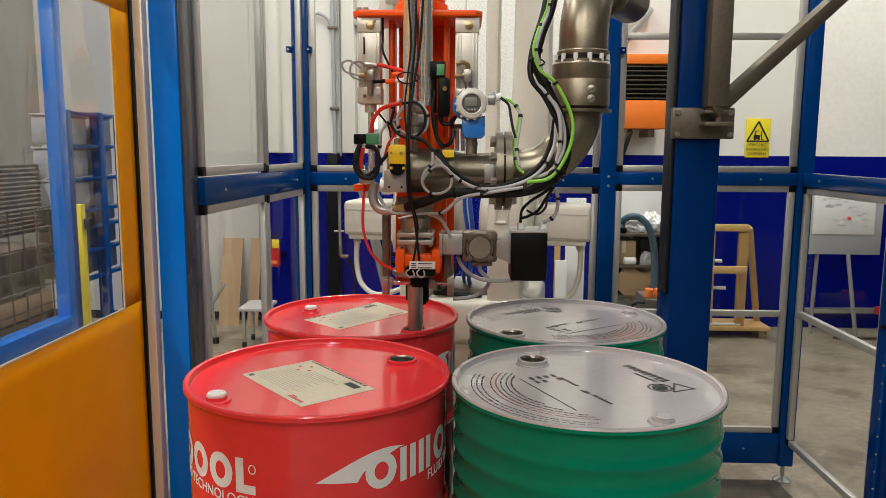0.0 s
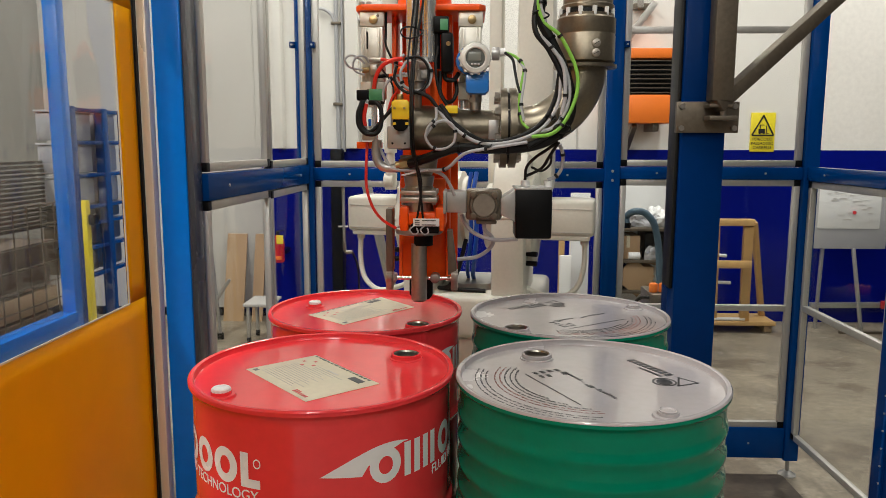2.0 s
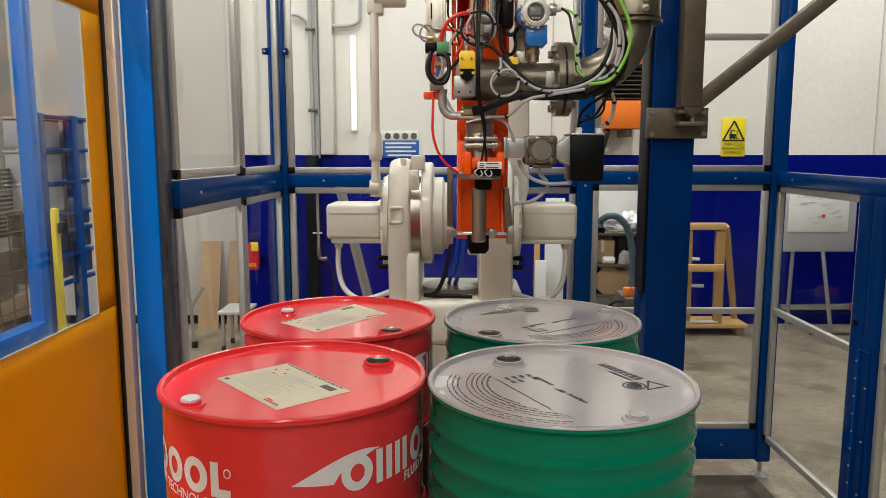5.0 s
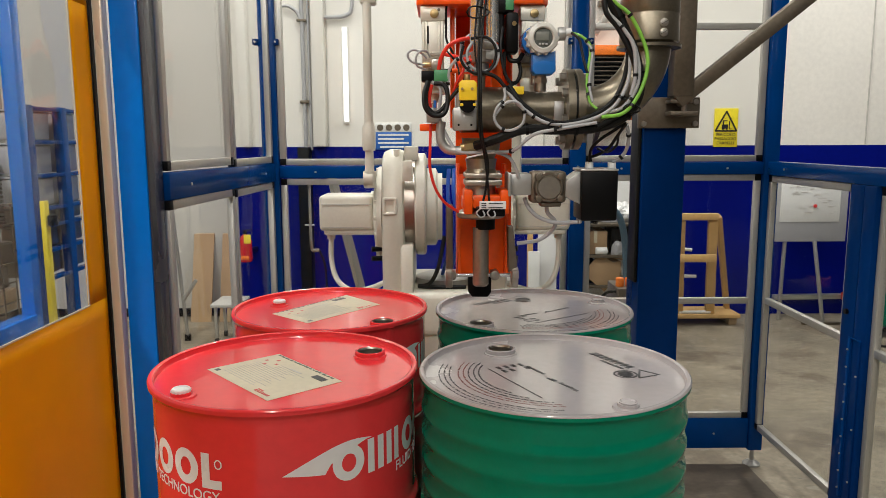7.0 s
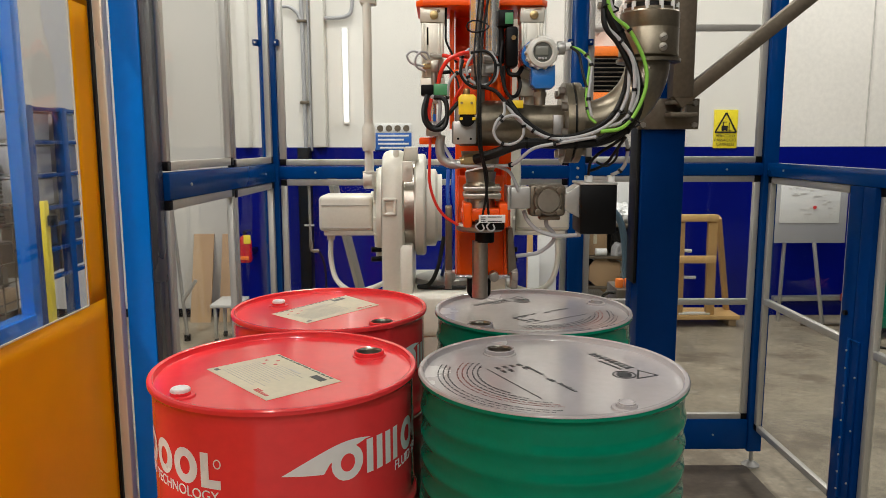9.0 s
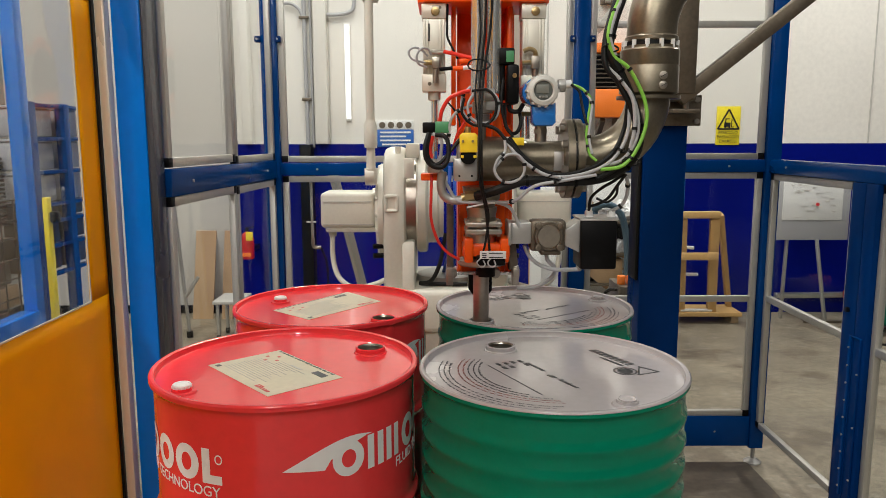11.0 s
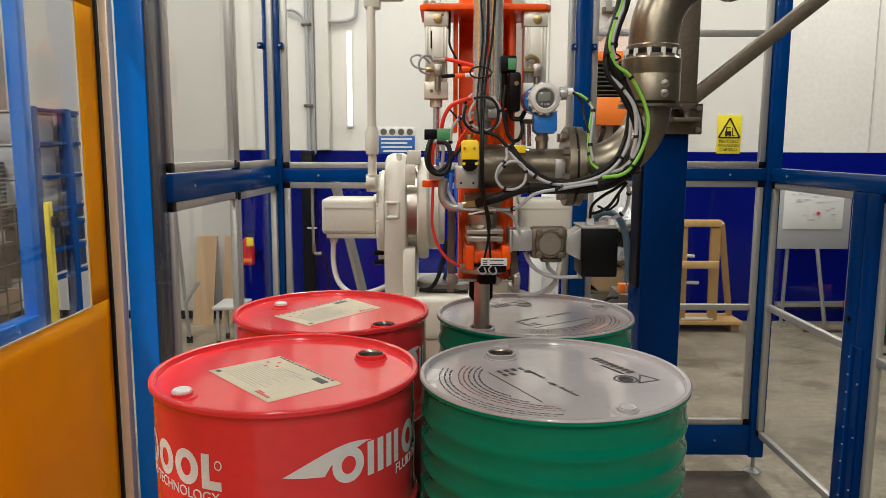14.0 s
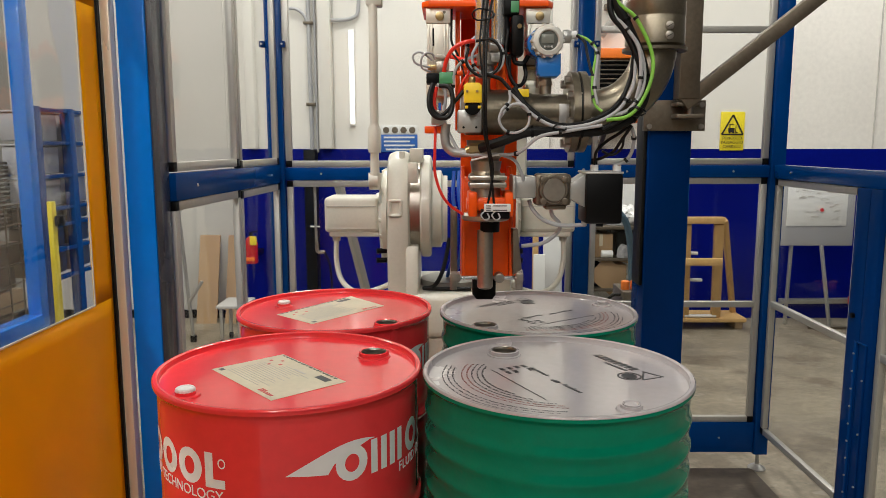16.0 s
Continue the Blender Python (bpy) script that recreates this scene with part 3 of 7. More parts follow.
def drum(centre, green, label):
    """A steel drum: shell, chimed lid, filler opening and small bung. Its local x runs along the pallet's front."""
    paint, lidp = (GREEN, LID_GREY) if green else (RED, RED)
    o = thing("green_drum" if green else "red_drum", (centre[0], centre[1], TOP - DH), label, "drum", "drums on the pallet")
    bx, by, bz = o.location
    bm = lathe(B(), drum_shell(green), (bx, by, bz), 96)
    part("shell", bm, paint, o)
    return o


def lid(o, mat, hole, small, screwed):
    bx, by, bz = o.location
    bm = lathe(B(), chime(), (bx, by, bz), 128)
    # the disc gets a real opening under the big bung
    bm.faces.ensure_lookup_table()
    centre = [v for v in bm.verts if (v.co.xy - Vector((bx, by))).length < 1e-4]
    bmesh.ops.delete(bm, geom=centre, context="VERTS")
    rim = [v for v in bm.verts if abs(v.co.z - bz - 0.866) < 1e-4 and (v.co.xy - Vector((bx, by))).length < 0.2786]
    rim.sort(key=lambda v: math.atan2(v.co.y - by, v.co.x - bx))
    hx, hy = bx + hole[0], by + hole[1]
    rr = 0.033
    n = len(rim)
    angs = [math.atan2(v.co.y - hy, v.co.x - hx) for v in rim]
    inner = [bm.verts.new((hx + rr * math.cos(a), hy + rr * math.sin(a), bz + 0.866)) for a in angs]
    for i in range(n):
        j = (i + 1) % n
        bm.faces.new((rim[i], rim[j], inner[j], inner[i]))
    lo = [bm.verts.new((v.co.x, v.co.y, bz + 0.80)) for v in inner]
    for i in range(n):
        j = (i + 1) % n
        bm.faces.new((inner[i], inner[j], lo[j], lo[i]))
    bmesh.ops.recalc_face_normals(bm, faces=bm.faces)
    l = part("lid", bm, mat, o, "recessed drum lid with a raised rim")
    bm = B()
    lathe(bm, [(0.040, 0), (0.0385, 0.003), (0.0360, 0.004), (0.0355, 0.0125), (0.0335, 0.0145), (0.0300, 0.0135), (0.0295, -0.02)], (hx, hy, bz + 0.866), 48)
    part("filler_neck", bm, mat, o, "open threaded filler neck")
    bm = B()
    lathe(bm, [(0.0297, 0.0125), (0.0288, 0.011), (0.0297, 0.0095), (0.0288, 0.008), (0.0297, 0.006), (0.0288, 0.0), (0.0297, -0.03), (0.029, -0.06), (0.0, -0.06)], (hx, hy, bz + 0.866), 40)
    part("neck_bore", bm, STEEL, o, "dark steel threaded bore")
    sx, sy = bx + small[0], by + small[1]
    bm = B()
    lathe(bm, [(0.030, 0), (0.028, 0.004), (0.021, 0.005), (0.0205, 0.011), (0.0, 0.011)], (sx, sy, bz + 0.866), 32)
    part("bung_boss", bm, mat, o)
    if screwed:
        bm = B()
        lathe(bm, [(0.0, 0.011), (0.0180, 0.011), (0.0188, 0.013), (0.0188, 0.0165), (0.0172, 0.0185), (0.0148, 0.018), (0.0140, 0.0165), (0.0, 0.0165)], (sx, sy, bz + 0.866), 32)
        for k in range(14):
            a = 2 * math.pi * k / 14
            box(bm, (sx + 0.0180 * math.cos(a) - 0.0016, sy + 0.0180 * math.sin(a) - 0.0016, bz + 0.877), (sx + 0.0180 * math.cos(a) + 0.0016, sy + 0.0180 * math.sin(a) + 0.0016, bz + 0.882), 0)
        part("bung_cap", bm, WHITE, o, "white plastic bung cap")
    else:
        bm = B()
        lathe(bm, [(0.0, 0.0112), (0.017, 0.0112), (0.0175, 0.0135), (0.015, 0.0145), (0.012, 0.012), (0.0, 0.012)], (sx, sy, bz + 0.866), 32)
        part("bung_plug", bm, mat, o)
    return l


C_RF, C_GF, C_RB, C_GB = (-0.346, 1.600), (0.244, 1.566), (-0.333, 2.189), (0.277, 2.158)
pl = thing("pallet", (-0.04, 1.88, 0), "wooden pallet on a dark steel platform", "pallet")
for k in range(9):
    x = -0.66 + k * 0.14
    part("deck_board", box(B(), (x, 1.25, 0.4915), (x + 0.115, 2.51, 0.5135), 0.003), PALLET_WOOD, pl)
for y in (1.30, 1.83, 2.36):
    part("bearer", box(B(), (-0.66, y, 0.385), (0.575, y + 0.10, 0.491), 0.003), PALLET_WOOD, pl)
pf = thing("platform", (-0.04, 1.88, 0), "dark grey steel platform under the pallet", "platform")
part("deck", box(B(), (-0.75, 1.15, 0.33), (0.68, 2.6, 0.384), 0.004), DARK_STEEL, pf)
for x in (-0.7, 0.6):
    for y in (1.2, 2.5):
        part("leg", box(B(), (x, y, 0), (x + 0.06, y + 0.06, 0.3295), 0.003), DARK_STEEL, pf)

specs = [
    (C_RF, False, (0.176, 0.109), (-0.177, -0.173), True, "red steel drum with a cream label and white printed logo"),
    (C_GF, True, (-0.101, 0.157), (0.113, -0.216), False, "green ribbed steel drum with a printed lilac-grey lid"),
    (C_RB, False, (0.171, -0.187), (-0.171, 0.066), True, "red steel drum with a cream label, open filler neck"),
    (C_GB, True, (-0.167, -0.183), (0.216, 0.113), False, "green ribbed steel drum with a printed lilac-grey lid"),
]
drums = []
for c, gr, hole, small, scr, lab in specs:
    o = drum(c, gr, lab)
    lid(o, LID_GREY if gr else RED, hole, small, scr)
    drums.append(o)

# ---- the robot: turret with two side castings, motors and a link rod ----
AX, AY = 0.02, 3.70
robot = thing("robot_pedestal", (AX, AY, 0), "cream enamelled robot pedestal on the floor", "robot")
bm = lathe(B(), [(0.0, 0.0), (0.46, 0.0), (0.46, 0.05), (0.40, 0.07), (0.34, 0.30), (0.32, 0.72), (0.36, 0.80), (0.36, 0.86), (0.0, 0.86)], (AX, AY, 0), 48)
part("base", bm, CREAM, robot)
turret = thing("robot", (AX, AY, 0.862), "cream enamelled industrial robot with two motors, turning on its pedestal", "robot")
bm = B()
lathe(bm, [(0.0, 0.0), (0.39, 0.0), (0.40, 0.02), (0.40, 0.13), (0.37, 0.17), (0.0, 0.17)], (AX, AY, 0.862), 64)
box(bm, (-0.246, 3.28, 1.00), (0.371, 3.95, 1.205), 0.03, 3)
part("turntable", bm, CREAM, turret)


def casting(sign):
    """A side casting: a pillar that widens to a round gearbox housing."""
    x0, x1 = (-0.265, -0.161) if sign < 0 else (0.150, 0.305)
    bm = B()
    zc = 1.545
    out = [(3.32, 1.10), (3.30, 1.35), (3.28, 1.50), (3.285, 1.66), (3.33, 1.77), (3.42, 1.845), (3.55, 1.85), (3.70, 1.76), (3.76, 1.60), (3.76, 1.40), (3.72, 1.25), (3.80, 1.10)]
    slab(bm, out, x1 - x0, (x0, 0, 0), "x", 0.028)
    if sign < 0:
        slab(bm, [(3.30, 1.15), (3.285, 1.40), (3.30, 1.425), (3.70, 1.425), (3.76, 1.15)], 0.058, (-0.180, 0, 0), "x", 0.010)
    part("side_casting", bm, CREAM, turret)
    xo = x0 if sign < 0 else x1
    s = -1 if sign < 0 else 1
    bm = B()
    lathe(bm, [(0.0, 0), (0.225, 0), (0.225, 0.022), (0.21, 0.034), (0.13, 0.045), (0.0, 0.045)], (xo, 3.52, zc), 48, (s, 0, 0))
    bolts(bm, (xo + s * 0.022, 3.52, zc), 0.213, 18, (s, 0, 0), 0.009, 0.012)
    part("gear_cover", bm, CREAM, turret, "round bolted gearbox cover")
    mx0 = xo + s * 0.045
    mx1 = -0.562 if sign < 0 else 0.605
    bm = B()
    box(bm, (mx0, 3.40, 1.475), (mx1, 3.62, 1.640), 0.018, 3)
    box(bm, (mx0, 3.41, 1.455), (mx1 - s * 0.02, 3.60, 1.478), 0.006)
    lathe(bm, [(0.0, 0), (0.105, 0), (0.105, 0.012), (0.0, 0.014)], (mx0 + s * 0.004, 3.51, 1.55), 32, (s, 0, 0))
    part("motor", bm, CREAM, turret, "cream servo motor housing")
    part("motor_seam", box(B(), (mx0 + s * 0.01, 3.3975, 1.597), (mx1 - s * 0.012, 3.3995, 1.600), 0), GREY_WALL, turret)
    part("motor_seam", box(B(), (mx0 + s * 0.01, 3.3975, 1.492), (mx1 - s * 0.012, 3.3995, 1.4945), 0), GREY_WALL, turret)
    bm = B()
    p = [(mx1 - s * 0.045, 3.47, 1.458), (mx1 - s * 0.045, 3.46, 1.33), (mx1 - s * 0.075, 3.44, 1.235), (mx1 - s * 0.15, 3.42, 1.188), (xo + s * 0.06, 3.41, 1.205), (xo - s * 0.01, 3.42, 1.232)]
    tube(bm, p, 0.0125, 12, 10)
    rod(bm, (mx1 - s * 0.045, 3.47, 1.462), (mx1 - s * 0.045, 3.47, 1.43), 0.019, n=12)
    part("motor_conduit", bm, CREAM, turret, "cream cable conduit")
    pcx, pcz = (x0 + x1) / 2 - 0.012, 1.60
    loop = [(pcx + 0.026 * max(-1, min(1, 1.35 * math.cos(a))), 3.283, pcz + 0.033 * max(-1, min(1, 1.35 * math.sin(a)))) for a in [2 * math.pi * k / 24 for k in range(25)]]
    part("pocket_rim", tube(B(), loop, 0.009, 10, 1, False), CREAM, turret, "rounded lifting pocket rim")
    for dz in (-0.10, 0.045):
        part("plug", rod(B(), (xo - s * 0.03, 3.36, 1.385 + dz * 0.3), (xo + s * 0.05, 3.34, 1.385 + dz * 0.3), 0.012, n=10), BLACK, turret, "black rubber plug")


casting(-1)
casting(1)
# inner hubs and arms
part("arm_flange", lathe(B(), [(0.0, 0), (0.232, 0), (0.242, 0.008), (0.242, 0.042), (0.232, 0.050), (0.0, 0.050)], (-0.115, 3.52, 1.590), 64, (1, 0, 0)), CREAM, turret, "cream bolted arm flange")
part("arm_hub", lathe(B(), [(0.0, 0), (0.185, 0), (0.185, 0.045), (0.16, 0.055), (0.16, 0.075), (0.0, 0.075)], (-0.065, 3.54, 1.575), 48, (1, 0, 0)), CREAM, turret)
part("hub_gap", lathe(B(), [(0.0, 0), (0.212, 0), (0.212, 0.055), (0.0, 0.055)], (-0.168, 3.52, 1.585), 56, (1, 0, 0)), STEEL, turret, "bare steel gear ring")
part("bearing_cap", lathe(B(), [(0.0, 0), (0.15, 0), (0.15, 0.03), (0.12, 0.04), (0.0, 0.04)], (0.03, 3.56, 1.2055), 40), CAST_ALU, turret, "grey bearing cap on the turntable")
bm = B()
slab(bm, [(0.19, 1.45), (0.34, 1.45), (0.40, 1.70), (0.395, 2.2), (0.385, 3.05), (0.225, 3.05), (0.215, 2.2), (0.18, 1.7)], 0.18, (0, 3.60, 0), "y", 0.03)
part("lower_arm", bm, CREAM, turret)
part("arm_hub", lathe(B(), [(0.0, 0), (0.15, 0), (0.16, 0.010), (0.16, 0.05), (0.0, 0.05)], (0.098, 3.54, 1.545), 48, (1, 0, 0)), CREAM, turret)
bm = B()
slab(bm, [(0.09, 1.60), (0.15, 1.60), (0.15, 3.05), (0.09, 3.05)], 0.10, (0, 3.58, 0), "y", 0.01)
part("balance_arm", bm, CREAM, turret)
# link rod on the left casting
bm = B()
xr = -0.314
tube(bm, [(xr, 3.30, 3.05), (xr, 3.30, 1.95)], 0.0195, 16, 1, False)
lathe(bm, [(0.0, 0.0), (0.027, 0.002), (0.030, 0.02), (0.030, 0.10), (0.021, 0.12), (0.021, 0.125), (0.0, 0.125)], (xr, 3.30, 1.845), 20)
rod(bm, (xr, 3.30, 1.86), (xr, 3.30, 1.745), 0.0185, 0.021, 16)
lathe(bm, [(0.0, 0), (0.034, 0), (0.037, 0.006), (0.037, 0.036), (0.034, 0.042), (0.0, 0.042)], (xr - 0.026, 3.30, 1.722), 20, (1, 0, 0))
rod(bm, (xr, 3.30, 1.757), (xr, 3.30, 1.682), 0.030, 0.026, 16)
part("link_rod", bm, CREAM, turret, "slender cream link rod with knuckle joints")
bm = B()
box(bm, (xr - 0.03, 3.28, 2.475), (xr + 0.04, 3.36, 2.575), 0.01)
rod(bm, (xr, 3.31, 2.55), (xr + 0.14, 3.31, 2.55), 0.045, n=24, bevel=0.008)
part("link_joint", bm, CREAM, turret)
bm = B()
box(bm, (-0.167, 3.262, 1.712), (-0.121, 3.31, 1.803), 0.006)
rod(bm, (-0.144, 3.262, 1.775), (-0.144, 3.257, 1.775), 0.008, n=12)
part("stop_block", bm, CREAM, turret)
bm = B()
box(bm, (-0.162, 3.36, 1.80), (-0.100, 3.44, 1.866), 0.008)
part("stop_block", bm, CREAM, turret)
bm = B()
rod(bm, (-0.199, 3.40, 1.80), (-0.199, 3.40, 1.850), 0.014, n=12)
part("eye_bolt", bm, CREAM, turret)
bm = B()
tube(bm, [(0.066, 3.40, 1.76), (0.062, 3.35, 1.66), (0.080, 3.335, 1.52), (0.070, 3.345, 1.38), (0.050, 3.42, 1.29), (0.040, 3.50, 1.25)], 0.010, 10)
tube(bm, [(0.040, 3.40, 1.76), (0.036, 3.36, 1.64), (0.054, 3.345, 1.52), (0.044, 3.355, 1.40), (0.020, 3.44, 1.30), (0.010, 3.52, 1.25)], 0.009, 10)
part("hose", bm, BLUE_HOSE, turret, "blue air hoses")
bm = B()
tube(bm, [(0.02, 3.40, 1.45), (-0.01, 3.36, 1.31), (-0.05, 3.35, 1.235), (-0.10, 3.36, 1.222), (-0.02, 3.37, 1.216), (0.12, 3.36, 1.217)], 0.010, 10)
part("cable", bm, RUBBER, turret)

bm = B()
beam(bm, (0.28, 3.72, 3.02), (0.10, 2.05, 3.02), 0.20, 0.20, 0.03)
part("upper_arm", bm, CREAM, turret)

# ---- the orange tool frame at the robot's wrist, with two pneumatic cylinders ----
tool = thing("tool_frame", (0.10, 2.10, 1.45), "orange steel tool frame with two pneumatic cylinders", "machine")
bm = B()
slab(bm, [(-0.062, 2.01), (-0.043, 1.986), (0.267, 1.986), (0.284, 2.01), (0.284, 2.20), (-0.062, 2.20)], 0.016, (0, 0, 2.238), "z", 0.003)
part("top_flange", bm, ORANGE, tool)
part("top_hub", lathe(B(), [(0.0, 0), (0.078, 0), (0.074, 0.03), (0.066, 0.035), (0.066, 0.11), (0.0, 0.11)], (0.116, 2.11, 2.2545), 40), ORANGE, tool)
part("wrist", lathe(B(), [(0.0, 0), (0.085, 0), (0.085, 0.50), (0.0, 0.50)], (0.116, 2.11, 2.42), 32), CREAM, tool, "cream wrist column")
part("back_plate", box(B(), (0.045, 2.185, 1.478), (0.210, 2.20, 2.269), 0.003), ORANGE, tool)
part("side_plate", box(B(), (0.028, 2.06, 1.922), (0.040, 2.184, 2.250), 0.003), ORANGE, tool)
part("side_plate", box(B(), (0.179, 2.06, 1.922), (0.194, 2.184, 2.250), 0.003), ORANGE, tool)
part("side_plate", slab(B(), [(2.04, 1.511), (2.184, 1.511), (2.184, 1.820), (2.10, 1.820), (2.06, 1.691)], 0.010, (0.046, 0, 0), "x", 0.002), ORANGE, tool)
part("side_plate", slab(B(), [(2.04, 1.511), (2.184, 1.511), (2.184, 1.820), (2.10, 1.820), (2.06, 1.691)], 0.010, (0.179, 0, 0), "x", 0.002), ORANGE, tool)
part("lower_plate", box(B(), (0.051, 2.055, 1.511), (0.178, 2.066, 1.793), 0.003), ORANGE, tool)
part("guard_strip", box(B(), (0.014, 2.00, 1.533), (0.033, 2.06, 1.711), 0.003), DARK_STEEL, tool, "brown steel guard strip")
part("guard_strip", slab(B(), [(0.187, 1.525), (0.211, 1.541), (0.198, 1.652), (0.184, 1.652)], 0.05, (0, 2.0, 0), "y", 0.002), DARK_STEEL, tool, "brown steel guard strip")
part("cross_rod", rod(B(), (0.023, 2.030, 1.513), (0.209, 2.030, 1.513), 0.006, n=12), CHROME, tool, "bright steel cross rod")
part("rod_boss", rod(B(), (0.03, 2.012, 1.514), (0.03, 2.05, 1.514), 0.014, n=12, bevel=0.002), STEEL, tool)
part("rod_boss", rod(B(), (0.150, 2.012, 1.514), (0.150, 2.05, 1.514), 0.014, n=12, bevel=0.002), STEEL, tool)
for x0, x1 in ((0.013, 0.032), (0.195, 0.214)):
    bm = box(B(), (x0, 2.0, 1.483), (x1, 2.04, 1.538), 0.002)
    box(bm, (x0, 1.985, 1.509), (x1, 2.0, 1.532), 0.002)
    part("sensor_bracket", bm, STEEL, tool)


def air_cylinder(xc, zb, label):
    """A profiled pneumatic cylinder with end caps, slots, fittings and rod."""
    zt = 2.238
    w, y0, y1 = 0.0325, 2.00, 2.065
    bm = box(B(), (xc - w, y0, zt - 0.040), (xc + w, y1, zt - 0.001), 0.003)
    c = part("end_cap", bm, SATIN, tool)
    part("end_cap", box(B(), (xc - w, y0, zb), (xc + w, y1, zb + 0.045), 0.003), SATIN, tool)
    bm = box(B(), (xc - w + 0.003, y0 + 0.004, zb + 0.045), (xc + w - 0.003, y1, zt - 0.040), 0.002)
    for k in (-0.025, -0.017, 0.017, 0.025):
        box(bm, (xc + k - 0.0028, y0 + 0.0005, zb + 0.046), (xc + k + 0.0028, y0 + 0.006, zt - 0.041), 0.001)
    part("barrel", bm, SATIN, tool, label)
    part("port", rod(B(), (xc + 0.004, y0 - 0.006, zt - 0.022), (xc + 0.004, y0 + 0.002, zt - 0.022), 0.0115, n=16, bevel=0.002), BRASS, tool)
    part("gland", rod(B(), (xc, 2.032, zb - 0.022), (xc, 2.032, zb + 0.001), 0.017, n=20, bevel=0.003), SATIN, tool)
    return zb


zl = air_cylinder(-0.019, 2.010, "satin aluminium cylinder barrel")
zr = air_cylinder(0.244, 2.007, "satin aluminium cylinder barrel")
bm = B()
box(bm, (-0.024, 1.975, 2.098), (-0.003, 1.999, 2.068), 0.003)
rod(bm, (-0.015, 1.990, 2.069), (-0.015, 1.990, 2.031), 0.008, n=12)
part("flow_valve", bm, STEEL, tool)
part("push_fitting", rod(B(), (-0.045, 1.985, 2.083), (-0.024, 1.985, 2.084), 0.007, n=10), BRASS, tool, "brass push fitting")
part("push_fitting", rod(B(), (-0.026, 1.985, 2.111), (0.007, 1.985, 2.108), 0.007, n=10), STEEL, tool)
bm = B()
tube(bm, [(0.007, 1.980, 2.111), (0.044, 1.970, 2.102), (0.083, 1.950, 2.090)], 0.005)
part("air_hose", bm, RED_HOSE, tool, "short red air hose")
bm = B()
tube(bm, [(-0.042, 1.980, 2.083), (-0.074, 1.960, 2.089), (-0.084, 1.950, 2.107), (-0.069, 1.950, 2.118), (-0.049, 1.960, 2.111), (-0.035, 1.970, 2.099)], 0.0028, 8)
tube(bm, [(-0.038, 1.980, 2.071), (-0.059, 1.960, 2.078), (-0.063, 1.950, 2.097), (-0.052, 1.950, 2.114), (-0.035, 1.970, 2.116), (-0.026, 1.980, 2.103)], 0.0028, 8)
part("sensor_cable", bm, GREY_CABLE, tool)
bm = B()
tube(bm, [(0.017, 2.020, 2.239), (0.016, 2.020, 2.181), (0.017, 2.010, 2.151), (0.031, 2.000, 2.120), (0.044, 2.000, 2.094)], 0.003, 8)
part("sensor_cable", bm, RUBBER, tool)
part("flange_bolt", rod(B(), (-0.046, 2.010, 2.254), (-0.046, 2.010, 2.263), 0.008, n=6), CAST_ALU, tool)
part("flange_bolt", rod(B(), (-0.028, 2.010, 2.254), (-0.028, 2.010, 2.263), 0.008, n=6), CAST_ALU, tool)

# ---- the filling head that slides on the frame ----
NX, NY = 0.108, 1.975
fill = thing("filling_head", (NX, NY, 1.40), "stainless steel filling head with nozzle, cables and flow meter", "machine")
ZA = 1.877   # axis of the horizontal pipe
# nozzle
bm = lathe(B(), [(0.0165, 1.404), (0.0215, 1.409), (0.0215, 1.564), (0.0, 1.564)], (NX, NY, 0), 32)
part("nozzle", bm, STEEL, fill, "plain stainless steel filling nozzle")
bm = slab(B(), [(NX - 0.032, 1.507), (NX + 0.034, 1.507), (NX + 0.034, 1.462), (NX + 0.024, 1.449), (NX - 0.020, 1.449), (NX - 0.032, 1.465)], 0.04, (0, 2.035, 0), "y", 0.003)
part("drip_guard", bm, BLACK, tool, "black drip guard behind the nozzle")
part("nozzle_collar", lathe(B(), [(0.0, 0.0), (0.026, 0.0), (0.026, 0.03), (0.0, 0.03)], (NX + 0.012, NY - 0.004, 1.561), 24), BLACK, fill)
bm = B()
lathe(bm, [(0.0, 0), (0.060, 0), (0.064, 0.004), (0.064, 0.014), (0.056, 0.02), (0.0, 0.02)], (NX + 0.0, NY, 1.592), 40)
part("mount_disc", bm, STEEL, fill)
bm = B()
slab(bm, [(0.057, 1.620), (0.057, 1.646), (0.069, 1.655), (0.170, 1.655), (0.182, 1.646), (0.182, 1.620)], 0.12, (0, 1.925, 0), "y", 0.006)
part("clamp_block", bm, ORANGE, fill, "orange clamp block")
part("clamp_cheek", box(B(), (0.072 - 0.012, 1.915, 1.605), (0.072 + 0.012, 2.03, 1.670), 0.006), ORANGE, fill)
part("clamp_cheek", box(B(), (0.167 - 0.012, 1.915, 1.605), (0.167 + 0.012, 2.03, 1.670), 0.006), ORANGE, fill)
bm = box(B(), (0.091, 1.885, 1.603), (0.166, 1.925, 1.627), 0.004)
part("terminal_block", bm, BLACK, fill)
bm = box(B(), (0.099, 1.876, 1.623), (0.167, 1.882, 1.643), 0.001)
tagp = part("tag_plate", bm, WHITE, fill, "white type plate with printed lines")
for k in range(3):
    zz = 1.639 - 0.0055 * k
    part("print_bar", box(B(), (0.104, 1.8745, zz - 0.0022), (0.116, 1.877, zz), 0), INK, tagp)
    if k != 1:
        part("print_bar", box(B(), (0.122, 1.8745, zz - 0.0022), (0.158, 1.877, zz), 0), INK, tagp)
bm = B()
